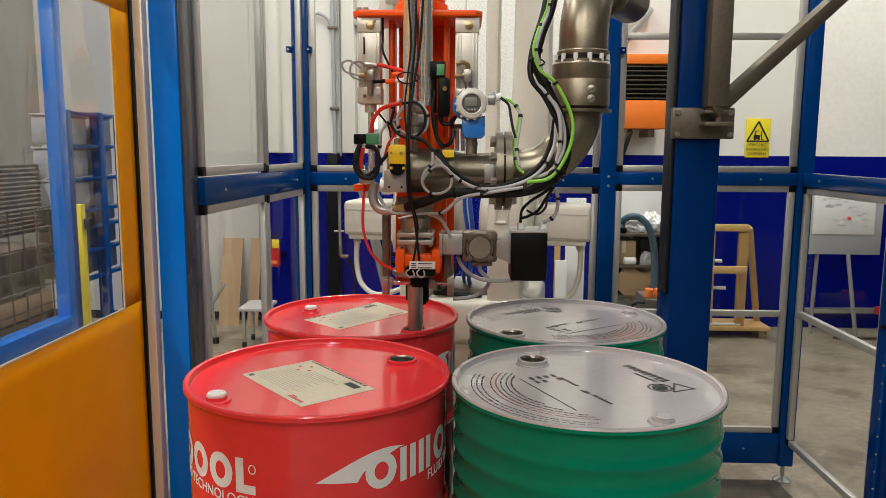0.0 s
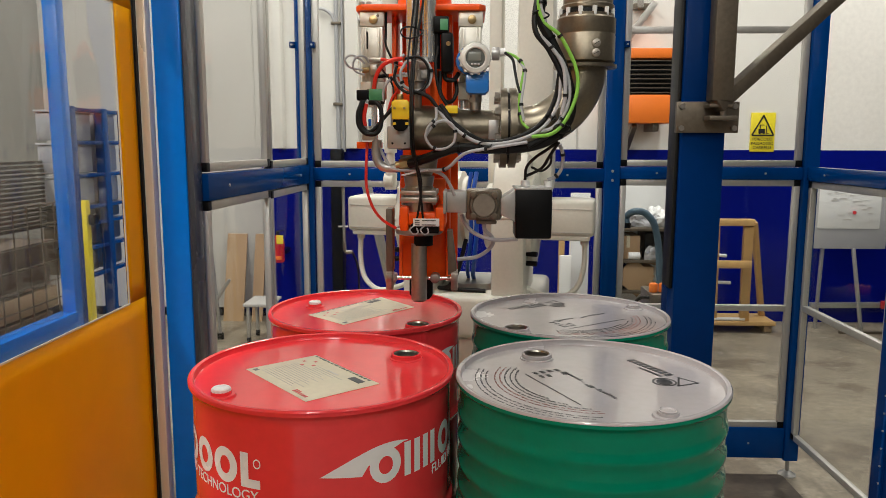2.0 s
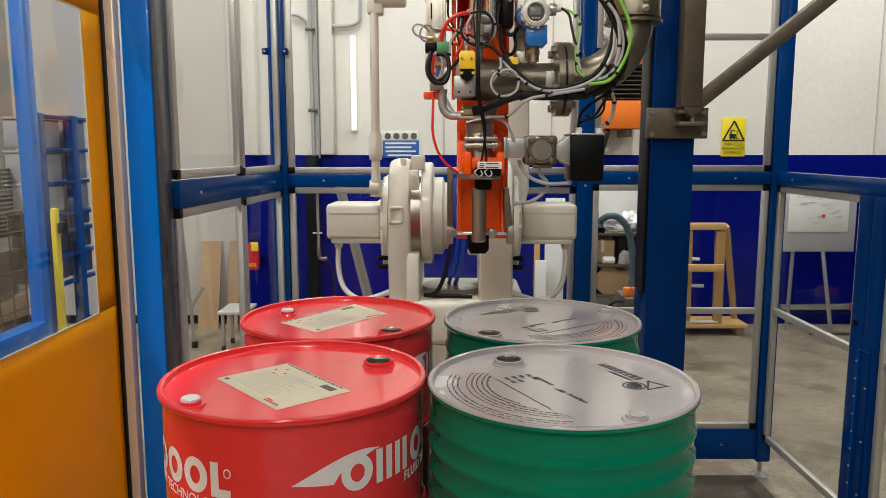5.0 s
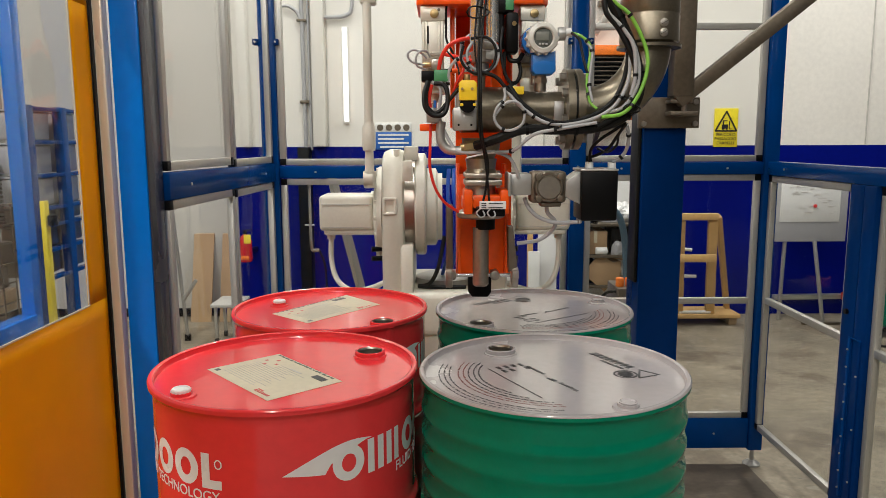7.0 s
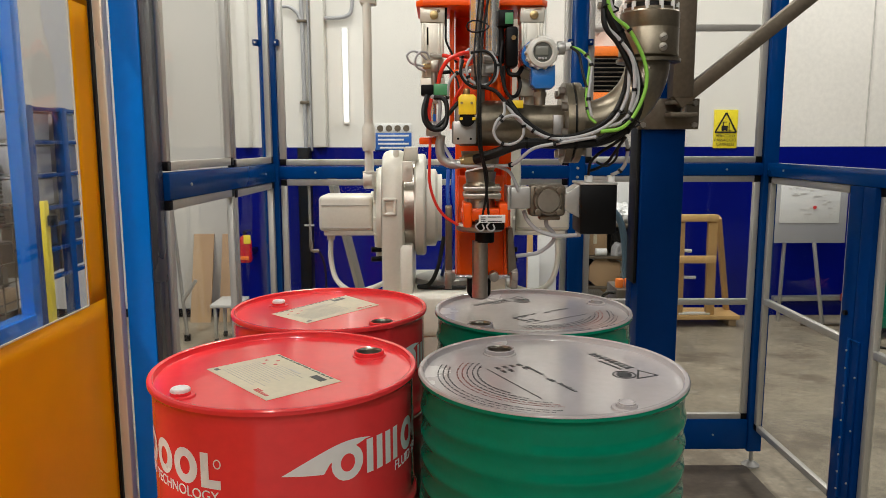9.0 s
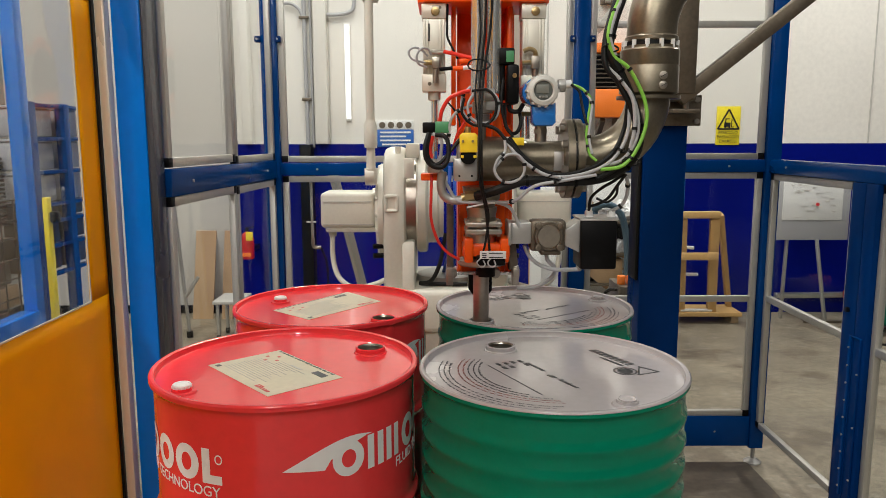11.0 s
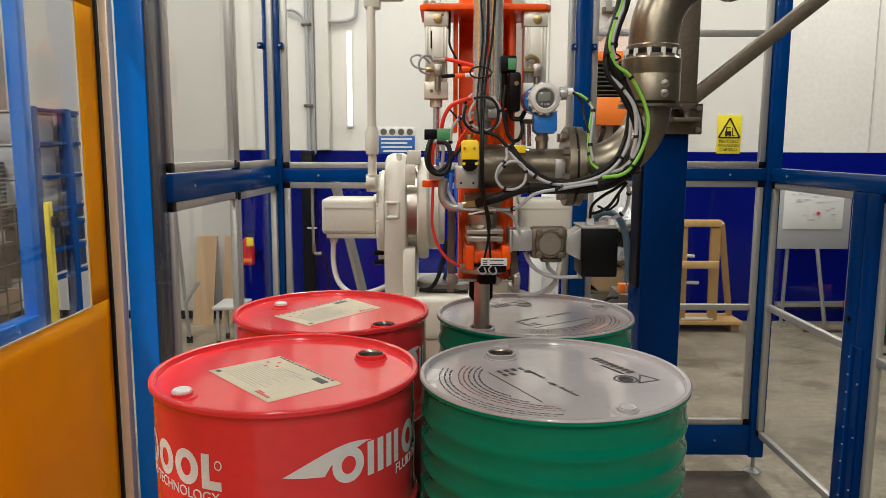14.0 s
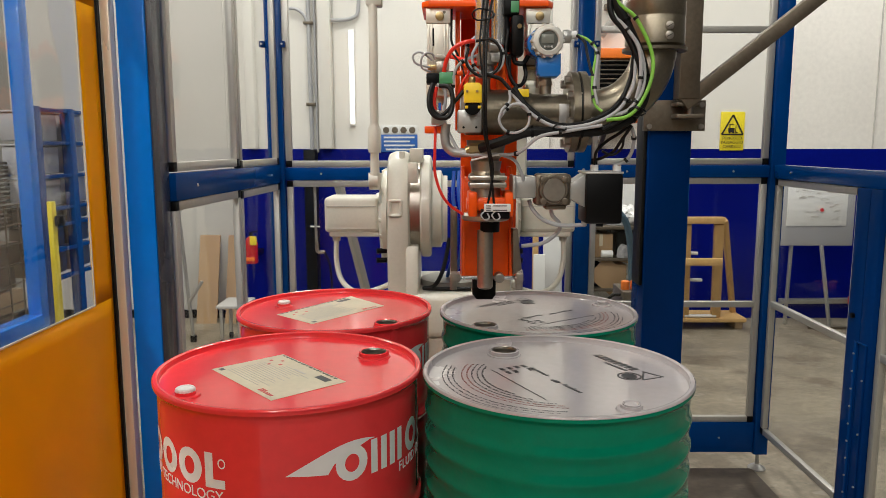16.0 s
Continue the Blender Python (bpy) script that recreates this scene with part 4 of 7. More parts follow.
tube(bm, [(0.101, 1.880, 1.624), (0.091, 1.870, 1.614), (0.102, 1.868, 1.602), (0.112, 1.872, 1.608), (0.108, 1.880, 1.618)], 0.002, 8)
tube(bm, [(0.128, 1.880, 1.624), (0.119, 1.870, 1.614), (0.129, 1.868, 1.602), (0.139, 1.872, 1.608), (0.136, 1.880, 1.618)], 0.002, 8)
part("cable_loop", bm, GREY_CABLE, fill)
# square pinch flanges and neck
bm = lathe(B(), [(0.0, 0), (0.040, 0), (0.038, 0.03), (0.038, 0.075), (0.042, 0.10), (0.0, 0.10)], (NX, NY, 1.649), 32)
part("lower_neck", bm, STEEL, fill)
for za, zb in ((1.713, 1.700), (1.695, 1.680)):
    bm = box(B(), (0.062, 1.92, zb), (0.160, 2.03, za), 0.004)
    part("square_flange", bm, STEEL, fill)
for dx in (0.069, 0.109, 0.151):
    part("flange_bolt", rod(B(), (dx, 1.935, 1.674), (dx, 1.935, 1.719), 0.006, n=6), STEEL, fill)

bm = lathe(B(), [(0.0, 0), (0.043, 0), (0.036, 0.02), (0.036, 0.045), (0.048, 0.062), (0.052, 0.095), (0.0, 0.095)], (NX, NY, 1.709), 40)
part("upper_neck", bm, PIPE_STEEL, fill)
# horizontal pipe with tee body
xf = 0.301
bm = lathe(B(), [(0.0, 0), (0.052, 0.0), (0.059, 0.008), (0.059, 0.16), (0.050, 0.175), (0.047, 0.19), (0.047, xf - 0.045 + 0.06), (0.0, xf - 0.045 + 0.06)], (0.045, NY, ZA), 48, (1, 0, 0))
part("tee_pipe", bm, PIPE_STEEL, fill, "brushed steel tee pipe")
bm = lathe(B(), [(0.0, 0), (0.105, 0), (0.105, 0.018), (0.0, 0.018)], (xf + 0.022, NY, ZA), 56, (1, 0, 0))
lathe(bm, [(0.0, 0), (0.105, 0), (0.105, 0.018), (0.0, 0.018)], (xf + 0.046, NY, ZA), 56, (1, 0, 0))
pflange = part("pipe_flange", bm, PIPE_STEEL, fill, "bolted round pipe flange")
part("gasket", lathe(B(), [(0.0, 0), (0.095, 0), (0.095, 0.006), (0.0, 0.006)], (xf + 0.040, NY, ZA), 40, (1, 0, 0)), RUBBER, fill)
for k in range(8):
    a = 0.3 + math.pi / 4 * k
    yy, zz = NY + 0.085 * math.cos(a), ZA + 0.085 * math.sin(a)
    part("flange_bolt", rod(B(), (xf + 0.008, yy, zz), (xf + 0.078, yy, zz), 0.011, n=6), STEEL, pflange)
part("flange_tag", box(B(), (xf - 0.008, 1.925, ZA - 0.03), (xf + 0.018, 1.935, ZA + 0.02), 0.002), CAST_ALU, fill)
# elbow, swivel joint and riser
xs = 0.545
RB = 0.165
pts = [(xf + 0.064, NY, ZA), (xs - RB, NY, ZA)]
pts += [(xs - RB + RB * math.sin(a), NY, ZA + RB - RB * math.cos(a)) for a in [math.pi / 2 * k / 14 for k in range(1, 15)]]
zs = 2.036
pts += [(xs, NY, zs + 0.01)]
bm = tube(B(), pts, 0.057, 32, 1, False)
part("elbow", bm, PIPE_STEEL, fill, "wide steel pipe elbow")
bm = lathe(B(), [(0.0, 0), (0.060, 0), (0.066, 0.006), (0.076, 0.012), (0.076, 0.077), (0.0752, 0.079), (0.0752, 0.082), (0.076, 0.084), (0.076, 0.119), (0.072, 0.124), (0.072, 0.130), (0.0, 0.130)], (xs, NY, zs), 64)
lathe(bm, [(0.060, -0.004), (0.082, -0.004), (0.082, 0.004), (0.060, 0.004)], (xs, NY, zs), 64)
swivel = part("swivel_joint", bm, PIPE_STEEL, fill, "steel pipe swivel joint")
part("swivel_gap", lathe(B(), [(0.0, 0), (0.066, 0), (0.066, 0.012), (0.0, 0.012)], (xs, NY, zs + 0.129), 48), RUBBER, fill)
for k in range(12):
    a = 2 * math.pi * (k + 0.3) / 12
    bm = rod(B(), (xs + 0.0675 * math.cos(a), NY + 0.0675 * math.sin(a), zs + 0.121), (xs + 0.0675 * math.cos(a), NY + 0.0675 * math.sin(a), zs + 0.144), 0.006, n=8)
    part("swivel_screw", bm, WHITE, swivel, "bright cap screw")
for z in (zs + 0.028, zs + 0.052):
    bm = rod(B(), (xs + 0.016, NY - 0.0735, z), (xs + 0.016, NY - 0.0785, z), 0.0105, n=20, bevel=0.001)
    part("plug_screw", bm, STEEL, swivel)
    part("screw_slot", beam(B(), (xs + 0.009, NY - 0.0788, z - 0.004), (xs + 0.023, NY - 0.0788, z + 0.004), 0.002, 0.0012, 0), BLACK, fill)
pts = [(0, 0, 0), (0, 0, 0.030)]
pts += [(0.19 - 0.19 * math.cos(a), 0, 0.030 + 0.19 * math.sin(a)) for a in [math.pi / 2 * k / 12 for k in range(1, 13)]]
pts += [(0.55, 0, 0.234)]
bm = tube(B(), pts, 0.064, 32, 1, False)
lathe(bm, [(0.0, 0), (0.082, 0), (0.082, 0.016), (0.0, 0.016)], (0.215, 0, 0.221), 40, (1, 0, 0.02))
RISER = Vector((xs + 0.003 - NX, 0, zs + 0.139 - 1.40))
bmesh.ops.translate(bm, vec=origin(fill), verts=bm.verts)
riser = part("riser", bm, PIPE_STEEL, fill, "steel riser pipe bending away")
riser.location = RISER
bm = lathe(B(), [(0.064, 0), (0.068, 0.004), (0.068, 0.012), (0.064, 0.016)], (xs + 0.003, NY, zs + 0.1405), 40)
part("riser_collar", bm, PIPE_STEEL, fill)
# chromed guide tubes
part("guide_tube", lathe(B(), [(0.0, 2.043), (0.0185, 2.046), (0.0185, 2.95), (0.0, 2.95)], (0.095, 1.955, 0), 32), CHROME, fill, "chromed guide tube")
part("guide_tube", lathe(B(), [(0.0, 2.043), (0.0185, 2.046), (0.0185, 2.95), (0.0, 2.95)], (0.136, 1.955, 0), 32), CHROME, fill, "chromed guide tube")
bm = B()
lathe(bm, [(0.0, 0), (0.020, 0), (0.020, 0.03), (0.027, 0.032), (0.027, 0.06), (0.022, 0.062), (0.022, 0.085), (0.0, 0.085)], (0.107, 1.955, 1.964), 24)
rod(bm, (0.107, 1.955, 1.963), (0.107, 1.955, ZA + 0.05), 0.010, n=16)
part("dosing_valve", bm, STEEL, fill)
bm = B()
box(bm, (0.106, 1.930, 2.028), (0.144, 1.96, 2.002), 0.004)
rod(bm, (0.111, 1.930, 2.042), (0.137, 1.930, 2.042), 0.016, n=16, bevel=0.003)
part("sensor_head", bm, CAST_ALU, fill)
part("lug", box(B(), (-0.054, 1.93, 1.822), (0.008, 2.0, 1.840), 0.003), ORANGE, fill, "orange lug")
# lever switch
bm = box(B(), (0.031, 1.885, 1.822), (0.092, 1.95, 1.881), 0.006)
box(bm, (0.039, 1.90, 1.872), (0.088, 1.95, 1.932), 0.008)
part("switch_box", bm, CAST_ALU, fill, "pale grey switch box")
bm = slab(B(), [(0.047, 1.896), (0.046, 1.938), (0.053, 1.945), (0.084, 1.945), (0.091, 1.938), (0.091, 1.896)], 0.035, (0, 1.862, 0), "y", 0.003)
sw_cover = part("switch_cover", bm, YELLOW, fill, "yellow position switch")
bm = lathe(B(), [(0.0, 0), (0.019, 0), (0.020, 0.003), (0.020, 0.016), (0.0, 0.018)], (0.068, 1.885, 1.886), 28, (0, -1, 0))
part("switch_knob", bm, BLACK, sw_cover, "black round switch knob")
part("switch_tab", box(B(), (0.053 - 0.004, 1.864, 1.882), (0.053 + 0.004, 1.872, 1.889), 0.001), YELLOW, fill)
part("switch_tab", box(B(), (0.085 - 0.004, 1.864, 1.882), (0.085 + 0.004, 1.872, 1.889), 0.001), YELLOW, fill)
part("screw", rod(B(), (0.054, 1.863, 1.924), (0.054, 1.857, 1.924), 0.0035, n=8), BRASS, fill)
part("screw", rod(B(), (0.079, 1.863, 1.924), (0.079, 1.857, 1.924), 0.0035, n=8), BRASS, fill)
for x in (0.046, 0.078):
    part("screw", rod(B(), (x, 1.8855, 1.836), (x, 1.8835, 1.836), 0.003, n=8), BLACK, fill)
part("gland", rod(B(), (0.067, 1.880, 1.944), (0.067, 1.880, 1.960), 0.008, n=12, bevel=0.001), BRASS, fill)
part("yellow_label", box(B(), (0.181, 1.908, 1.913), (0.213, 1.926, 1.933), 0.002), YELLOW, fill, "small yellow label plate")
# flow transmitter
mc = Vector((0.256, 1.900, 2.050))
bm = lathe(B(), [(0.0, -0.08), (0.030, -0.08), (0.036, -0.07), (0.037, -0.02), (0.0, -0.015)], mc + Vector((-0.009, 0, -0.003)), 40, (0.10, -1, 0))
part("meter_housing", bm, METER_BLUE, fill, "blue transmitter housing")
bm = lathe(B(), [(0.0240, 0.010), (0.0246, 0.015), (0.0275, 0.017), (0.0365, 0.015), (0.0388, 0.010), (0.0388, -0.014), (0.035, -0.018), (0.035, 0.0)], mc, 48, (0.10, -1, 0))
ring_part = part("meter_ring", bm, RING_WHITE, fill, "cast aluminium cover ring")
for k in range(14):
    a = 2 * math.pi * k / 14
    q = Vector((0.10, -1, 0)).to_track_quat("Z", "Y")
    p = mc + q @ Vector((0.0382 * math.cos(a), 0.0382 * math.sin(a), -0.014))
    p2 = mc + q @ Vector((0.0382 * math.cos(a), 0.0382 * math.sin(a), 0.010))
    part("grip_lug", rod(B(), p, p2, 0.0045, n=8), RING_WHITE, ring_part)
bm = lathe(B(), [(0.0, 0.011), (0.0246, 0.011), (0.0246, 0.008), (0.0, 0.008)], mc, 40, (0.10, -1, 0))
mglass = part("meter_glass", bm, SCREEN, fill, "dark display window")
bm = box(B(), mc + Vector((-0.017, -0.0135, -0.007)), mc + Vector((0.015, -0.0105, 0.015)), 0.002)
part("meter_display", bm, DISPLAY, mglass, "grey digital display")
for k in (-0.010, -0.002, 0.006):
    part("meter_key", box(B(), mc + Vector((k, -0.0145, -0.018)), mc + Vector((k + 0.006, -0.0115, -0.013)), 0.001), CAST_ALU, mglass)
bm = B()
slab(bm, [(0.233, 1.971), (0.232, 2.011), (0.292, 2.021), (0.293, 1.971), (0.284, 1.962), (0.241, 1.962)], 0.06, (0, 1.905, 0), "y", 0.006)
part("meter_neck", bm, METER_BLUE, fill, "blue transmitter neck")
bm = rod(B(), (0.258, 1.94, 1.967), (0.258, 1.94, ZA + 0.045), 0.015, n=20)
rod(bm, (0.258, 1.94, 1.954), (0.258, 1.94, 1.943), 0.019, n=6)
part("meter_stem", bm, STEEL, fill)
bm = rod(B(), (0.299, 1.930, 2.065), (0.319, 1.930, 2.065), 0.017, n=20, bevel=0.003)
part("meter_gland", bm, CAST_ALU, fill)
part("meter_plug", rod(B(), (0.319, 1.930, 2.067), (0.334, 1.930, 2.070), 0.010, n=16), WHITE, fill, "pale cable plug")
# valve actuator to the right of the nozzle
bm = box(B(), (0.175, 1.915, 1.652), (0.184, 2.02, 1.713), 0.003)
box(bm, (0.183, 1.93, 1.654), (0.238, 2.01, 1.711), 0.004)
part("actuator_block", bm, CAST_ALU, fill, "grey actuator block")
bm = B()
ac = Vector((0.283, 1.920, 1.675))
lathe(bm, [(0.0, 0), (0.036, 0), (0.040, -0.006), (0.040, -0.07), (0.0, -0.07)], ac, 36, (0, -1, 0))
for k in range(4):
    a = math.pi / 4 + k * math.pi / 2
    p = ac + Vector((0.040 * math.cos(a), 0.02, 0.040 * math.sin(a)))
    rod(bm, p, p + Vector((0, -0.028, 0)), 0.009, n=12, bevel=0.002)
box(bm, ac + Vector((-0.048, 0.012, -0.042)), ac + Vector((0.048, 0.07, 0.042)), 0.010)
box(bm, ac + Vector((-0.02, 0.015, -0.052)), ac + Vector((0.035, 0.06, -0.04)), 0.004)
part("gearbox", bm, DARK_STEEL, fill, "round cast gearbox")
part("gearbox_cap", lathe(B(), [(0.0, 0.004), (0.029, 0.004), (0.031, 0.0), (0.0, 0.0)], ac, 32, (0, -1, 0)), STEEL, fill)
bm = slab(B(), [(0.327, 1.650), (0.327, 1.692), (0.368, 1.719), (0.368, 1.629)], 0.08, (0, 1.93, 0), "y", 0.004)
part("adapter", bm, CAST_ALU, fill)
bm = box(B(), (0.366, 1.915, 1.587), (0.462, 2.03, 1.718), 0.006)
part("motor_box", bm, BLACK, fill, "matt black actuator motor box")
part("motor_lid", box(B(), (0.363, 1.913, 1.717), (0.462, 2.032, 1.723), 0.002), CAST_ALU, fill)
bm = rod(B(), (0.394, 1.96, 1.715), (0.394, 1.96, 1.740), 0.011, n=16, bevel=0.002)
part("cable_gland", bm, WHITE, fill, "white cable gland")
bm = rod(B(), (0.454, 1.96, 1.715), (0.454, 1.96, 1.740), 0.011, n=16, bevel=0.002)
part("cable_gland", bm, WHITE, fill, "white cable gland")
part("stay", box(B(), (0.368, 1.95, 1.577), (0.377, 1.99, 1.638), 0.002), CAST_ALU, fill)
bm = B()
tube(bm, [(0.224, 1.970, 1.646), (0.235, 1.970, 1.620), (0.261, 1.970, 1.594), (0.308, 1.970, 1.578), (0.376, 1.970, 1.579)], 0.0055)
tube(bm, [(0.284, 1.970, 1.628), (0.287, 1.970, 1.605), (0.309, 1.980, 1.580), (0.305, 2.000, 1.553), (0.269, 2.020, 1.523), (0.212, 2.030, 1.513)], 0.0055)
part("air_line", bm, GREY_CABLE, fill, "pale grey air lines")
# connector box on the left
part("plug_block", box(B(), (-0.048, 1.90, 1.945), (-0.016, 1.94, 1.972), 0.003), BLACK, fill)
part("terminal", box(B(), (-0.016, 1.90, 1.945), (0.022, 1.94, 1.974), 0.003), GREEN_PLASTIC, fill, "green terminal block")
bm = B()
tube(bm, [(-0.032, 1.900, 1.944), (-0.041, 1.880, 1.911), (-0.038, 1.875, 1.880), (-0.021, 1.875, 1.861), (0.005, 1.875, 1.861), (0.017, 1.880, 1.883), (0.017, 1.885, 1.919), (0.007, 1.890, 1.937), (-0.014, 1.900, 1.940)], 0.006)
tube(bm, [(-0.029, 1.900, 1.944), (-0.036, 1.885, 1.911), (-0.033, 1.880, 1.883), (-0.017, 1.880, 1.866), (0.000, 1.880, 1.872), (0.022, 1.890, 1.898), (0.043, 1.900, 1.923), (0.059, 1.905, 1.941), (0.067, 1.900, 1.960)], 0.005)
part("cable_coil", bm, RUBBER, fill, "coiled black cable")
bm = B()
tube(bm, [(-0.004, 1.910, 1.975), (0.003, 1.900, 2.004), (0.021, 1.890, 2.031), (0.049, 1.880, 2.044), (0.071, 1.890, 2.049)], 0.0052)
tube(bm, [(-0.023, 1.900, 1.937), (-0.029, 1.900, 1.905), (-0.027, 1.900, 1.880)], 0.006)
tube(bm, [(-0.025, 1.930, 1.839), (-0.027, 1.920, 1.781), (-0.027, 1.920, 1.722), (-0.012, 1.920, 1.670), (0.012, 1.930, 1.635), (0.047, 1.950, 1.609)], 0.0038)
part("red_hose", bm, RED_HOSE, fill, "red pneumatic hose")
bm = B()
box(bm, (-0.036, 1.91, 1.843), (-0.004, 1.95, 1.880), 0.003)
part("manifold", bm, CAST_ALU, fill)
part("indicator", rod(B(), (-0.014, 1.900, 1.898), (-0.014, 1.900, 1.880), 0.004, n=8), SIGN_BLUE, fill, "small blue indicator")
bm = tube(B(), [(0.003, 1.920, 1.846), (-0.001, 1.920, 1.818), (0.004, 1.920, 1.789), (0.023, 1.920, 1.773), (0.060, 1.920, 1.773), (0.091, 1.930, 1.781)], 0.012, 14)
part("drain_pipe", bm, CAST_ALU, fill, "bent aluminium drain pipe")
bm = rod(B(), (0.061, 1.910, 1.781), (0.093, 1.910, 1.784), 0.0145, n=6)
rod(bm, (0.052, 1.910, 1.779), (0.061, 1.910, 1.781), 0.010, n=12)
part("union", bm, BRASS, fill)
bm = B()
tube(bm, [(-0.022, 1.900, 1.944), (0.000, 1.900, 1.926), (-0.003, 1.910, 1.869), (0.002, 1.920, 1.840), (0.023, 1.920, 1.796), (0.045, 1.910, 1.770), (0.096, 1.905, 1.767), (0.140, 1.905, 1.767), (0.177, 1.910, 1.753), (0.196, 1.920, 1.723), (0.205, 1.930, 1.700)], 0.0045)
part("grey_line", bm, GREY_CABLE, fill)
# solenoids upper right
bm = box(B(), (0.148, 1.93, 2.119), (0.188, 1.98, 2.160), 0.004)
part("solenoid_coil", bm, BLACK, fill)
part("coil_plate", box(B(), (0.166, 1.926, 2.124), (0.186, 1.929, 2.152), 0.001), GREEN_PLASTIC, fill, "green coil plate")
bm = box(B(), (0.168, 1.925, 2.018), (0.200, 1.99, 2.119), 0.008)
rod(bm, (0.157, 1.950, 2.119), (0.158, 1.950, 2.029), 0.008, n=12)
part("solenoid_body", bm, BLACK, fill, "black solenoid valve body")
part("screw", rod(B(), (0.188, 1.925, 2.090), (0.187, 1.915, 2.089), 0.006, n=8), BRASS, fill)
bm = B()
tube(bm, [(0.176, 1.950, 2.018), (0.181, 1.950, 2.003), (0.201, 1.950, 2.001), (0.214, 1.960, 2.019)], 0.006)
tube(bm, [(0.166, 1.950, 2.022), (0.166, 1.940, 1.971), (0.181, 1.940, 1.945), (0.199, 1.950, 1.948), (0.209, 1.960, 1.972), (0.206, 1.970, 1.999)], 0.005)
tube(bm, [(0.161, 1.940, 2.085), (0.155, 1.930, 2.028), (0.164, 1.920, 1.970), (0.184, 1.910, 1.934)], 0.0035)
part("solenoid_cable", bm, RUBBER, fill)
part("thin_rod", rod(B(), (0.219, 2.030, 1.990), (0.220, 2.030, 1.930), 0.006, n=10), CHROME, fill)
part("thin_rod", rod(B(), (0.234, 2.030, 1.990), (0.235, 2.030, 1.930), 0.006, n=10), CHROME, fill)
part("rod_nut", rod(B(), (0.225, 2.020, 2.002), (0.225, 2.020, 1.990), 0.016, n=6), BRASS, fill)
part("piston_rod", rod(B(), (-0.019, 2.032, 2.100), (-0.018, 2.032, 1.837), 0.0085, n=16), CHROME, fill, "chromed piston rod")
part("orange_bracket", box(B(), (0.137, 1.985, 1.935), (0.162, 2.05, 2.032), 0.003), ORANGE, fill, "orange guide bracket")
bm = rod(B(), (0.048, 1.960, 2.083), (0.080, 1.960, 2.086), 0.0065, n=10)
part("orange_fitting", bm, ORANGE, tool)
bm = rod(B(), (0.030, 1.960, 2.065), (0.057, 1.960, 2.067), 0.0065, n=10)
part("orange_fitting", bm, ORANGE, tool)
bm = rod(B(), (-0.005, 1.960, 2.064), (0.030, 1.960, 2.067), 0.005, n=10)
part("black_fitting", bm, BLACK, tool)
part("white_sleeve", rod(B(), (0.057, 1.958, 2.067), (0.081, 1.956, 2.069), 0.0058, n=10), WHITE, tool, "white hose sleeve")
bm = box(B(), (0.236, 1.975, 2.066), (0.258, 1.999, 2.100), 0.003)
rod(bm, (0.247, 1.988, 2.067), (0.247, 1.988, 2.030), 0.008, n=12)
part("flow_valve", bm, STEEL, tool)
part("push_fitting", rod(B(), (0.212, 1.985, 2.082), (0.236, 1.985, 2.083), 0.0065, n=10), BRASS, tool, "brass push fitting")
bm = tube(B(), [(0.216, 1.985, 2.112), (0.232, 1.983, 2.118), (0.246, 1.985, 2.112), (0.248, 1.988, 2.098)], 0.006, 10)
part("push_fitting", bm, BRASS, tool, "brass elbow fitting")
part("sensor_slot", box(B(), (-0.034, 1.9985, 2.140), (-0.030, 2.001, 2.185), 0), BLACK, tool, "black position sensor")
part("cap_screw", rod(B(), (-0.003, 2.001, 2.226), (-0.003, 1.9985, 2.226), 0.004, n=10), DARK_STEEL, tool)
part("cap_screw", rod(B(), (-0.031, 2.001, 2.030), (-0.031, 1.9985, 2.030), 0.005, n=10), DARK_STEEL, tool)

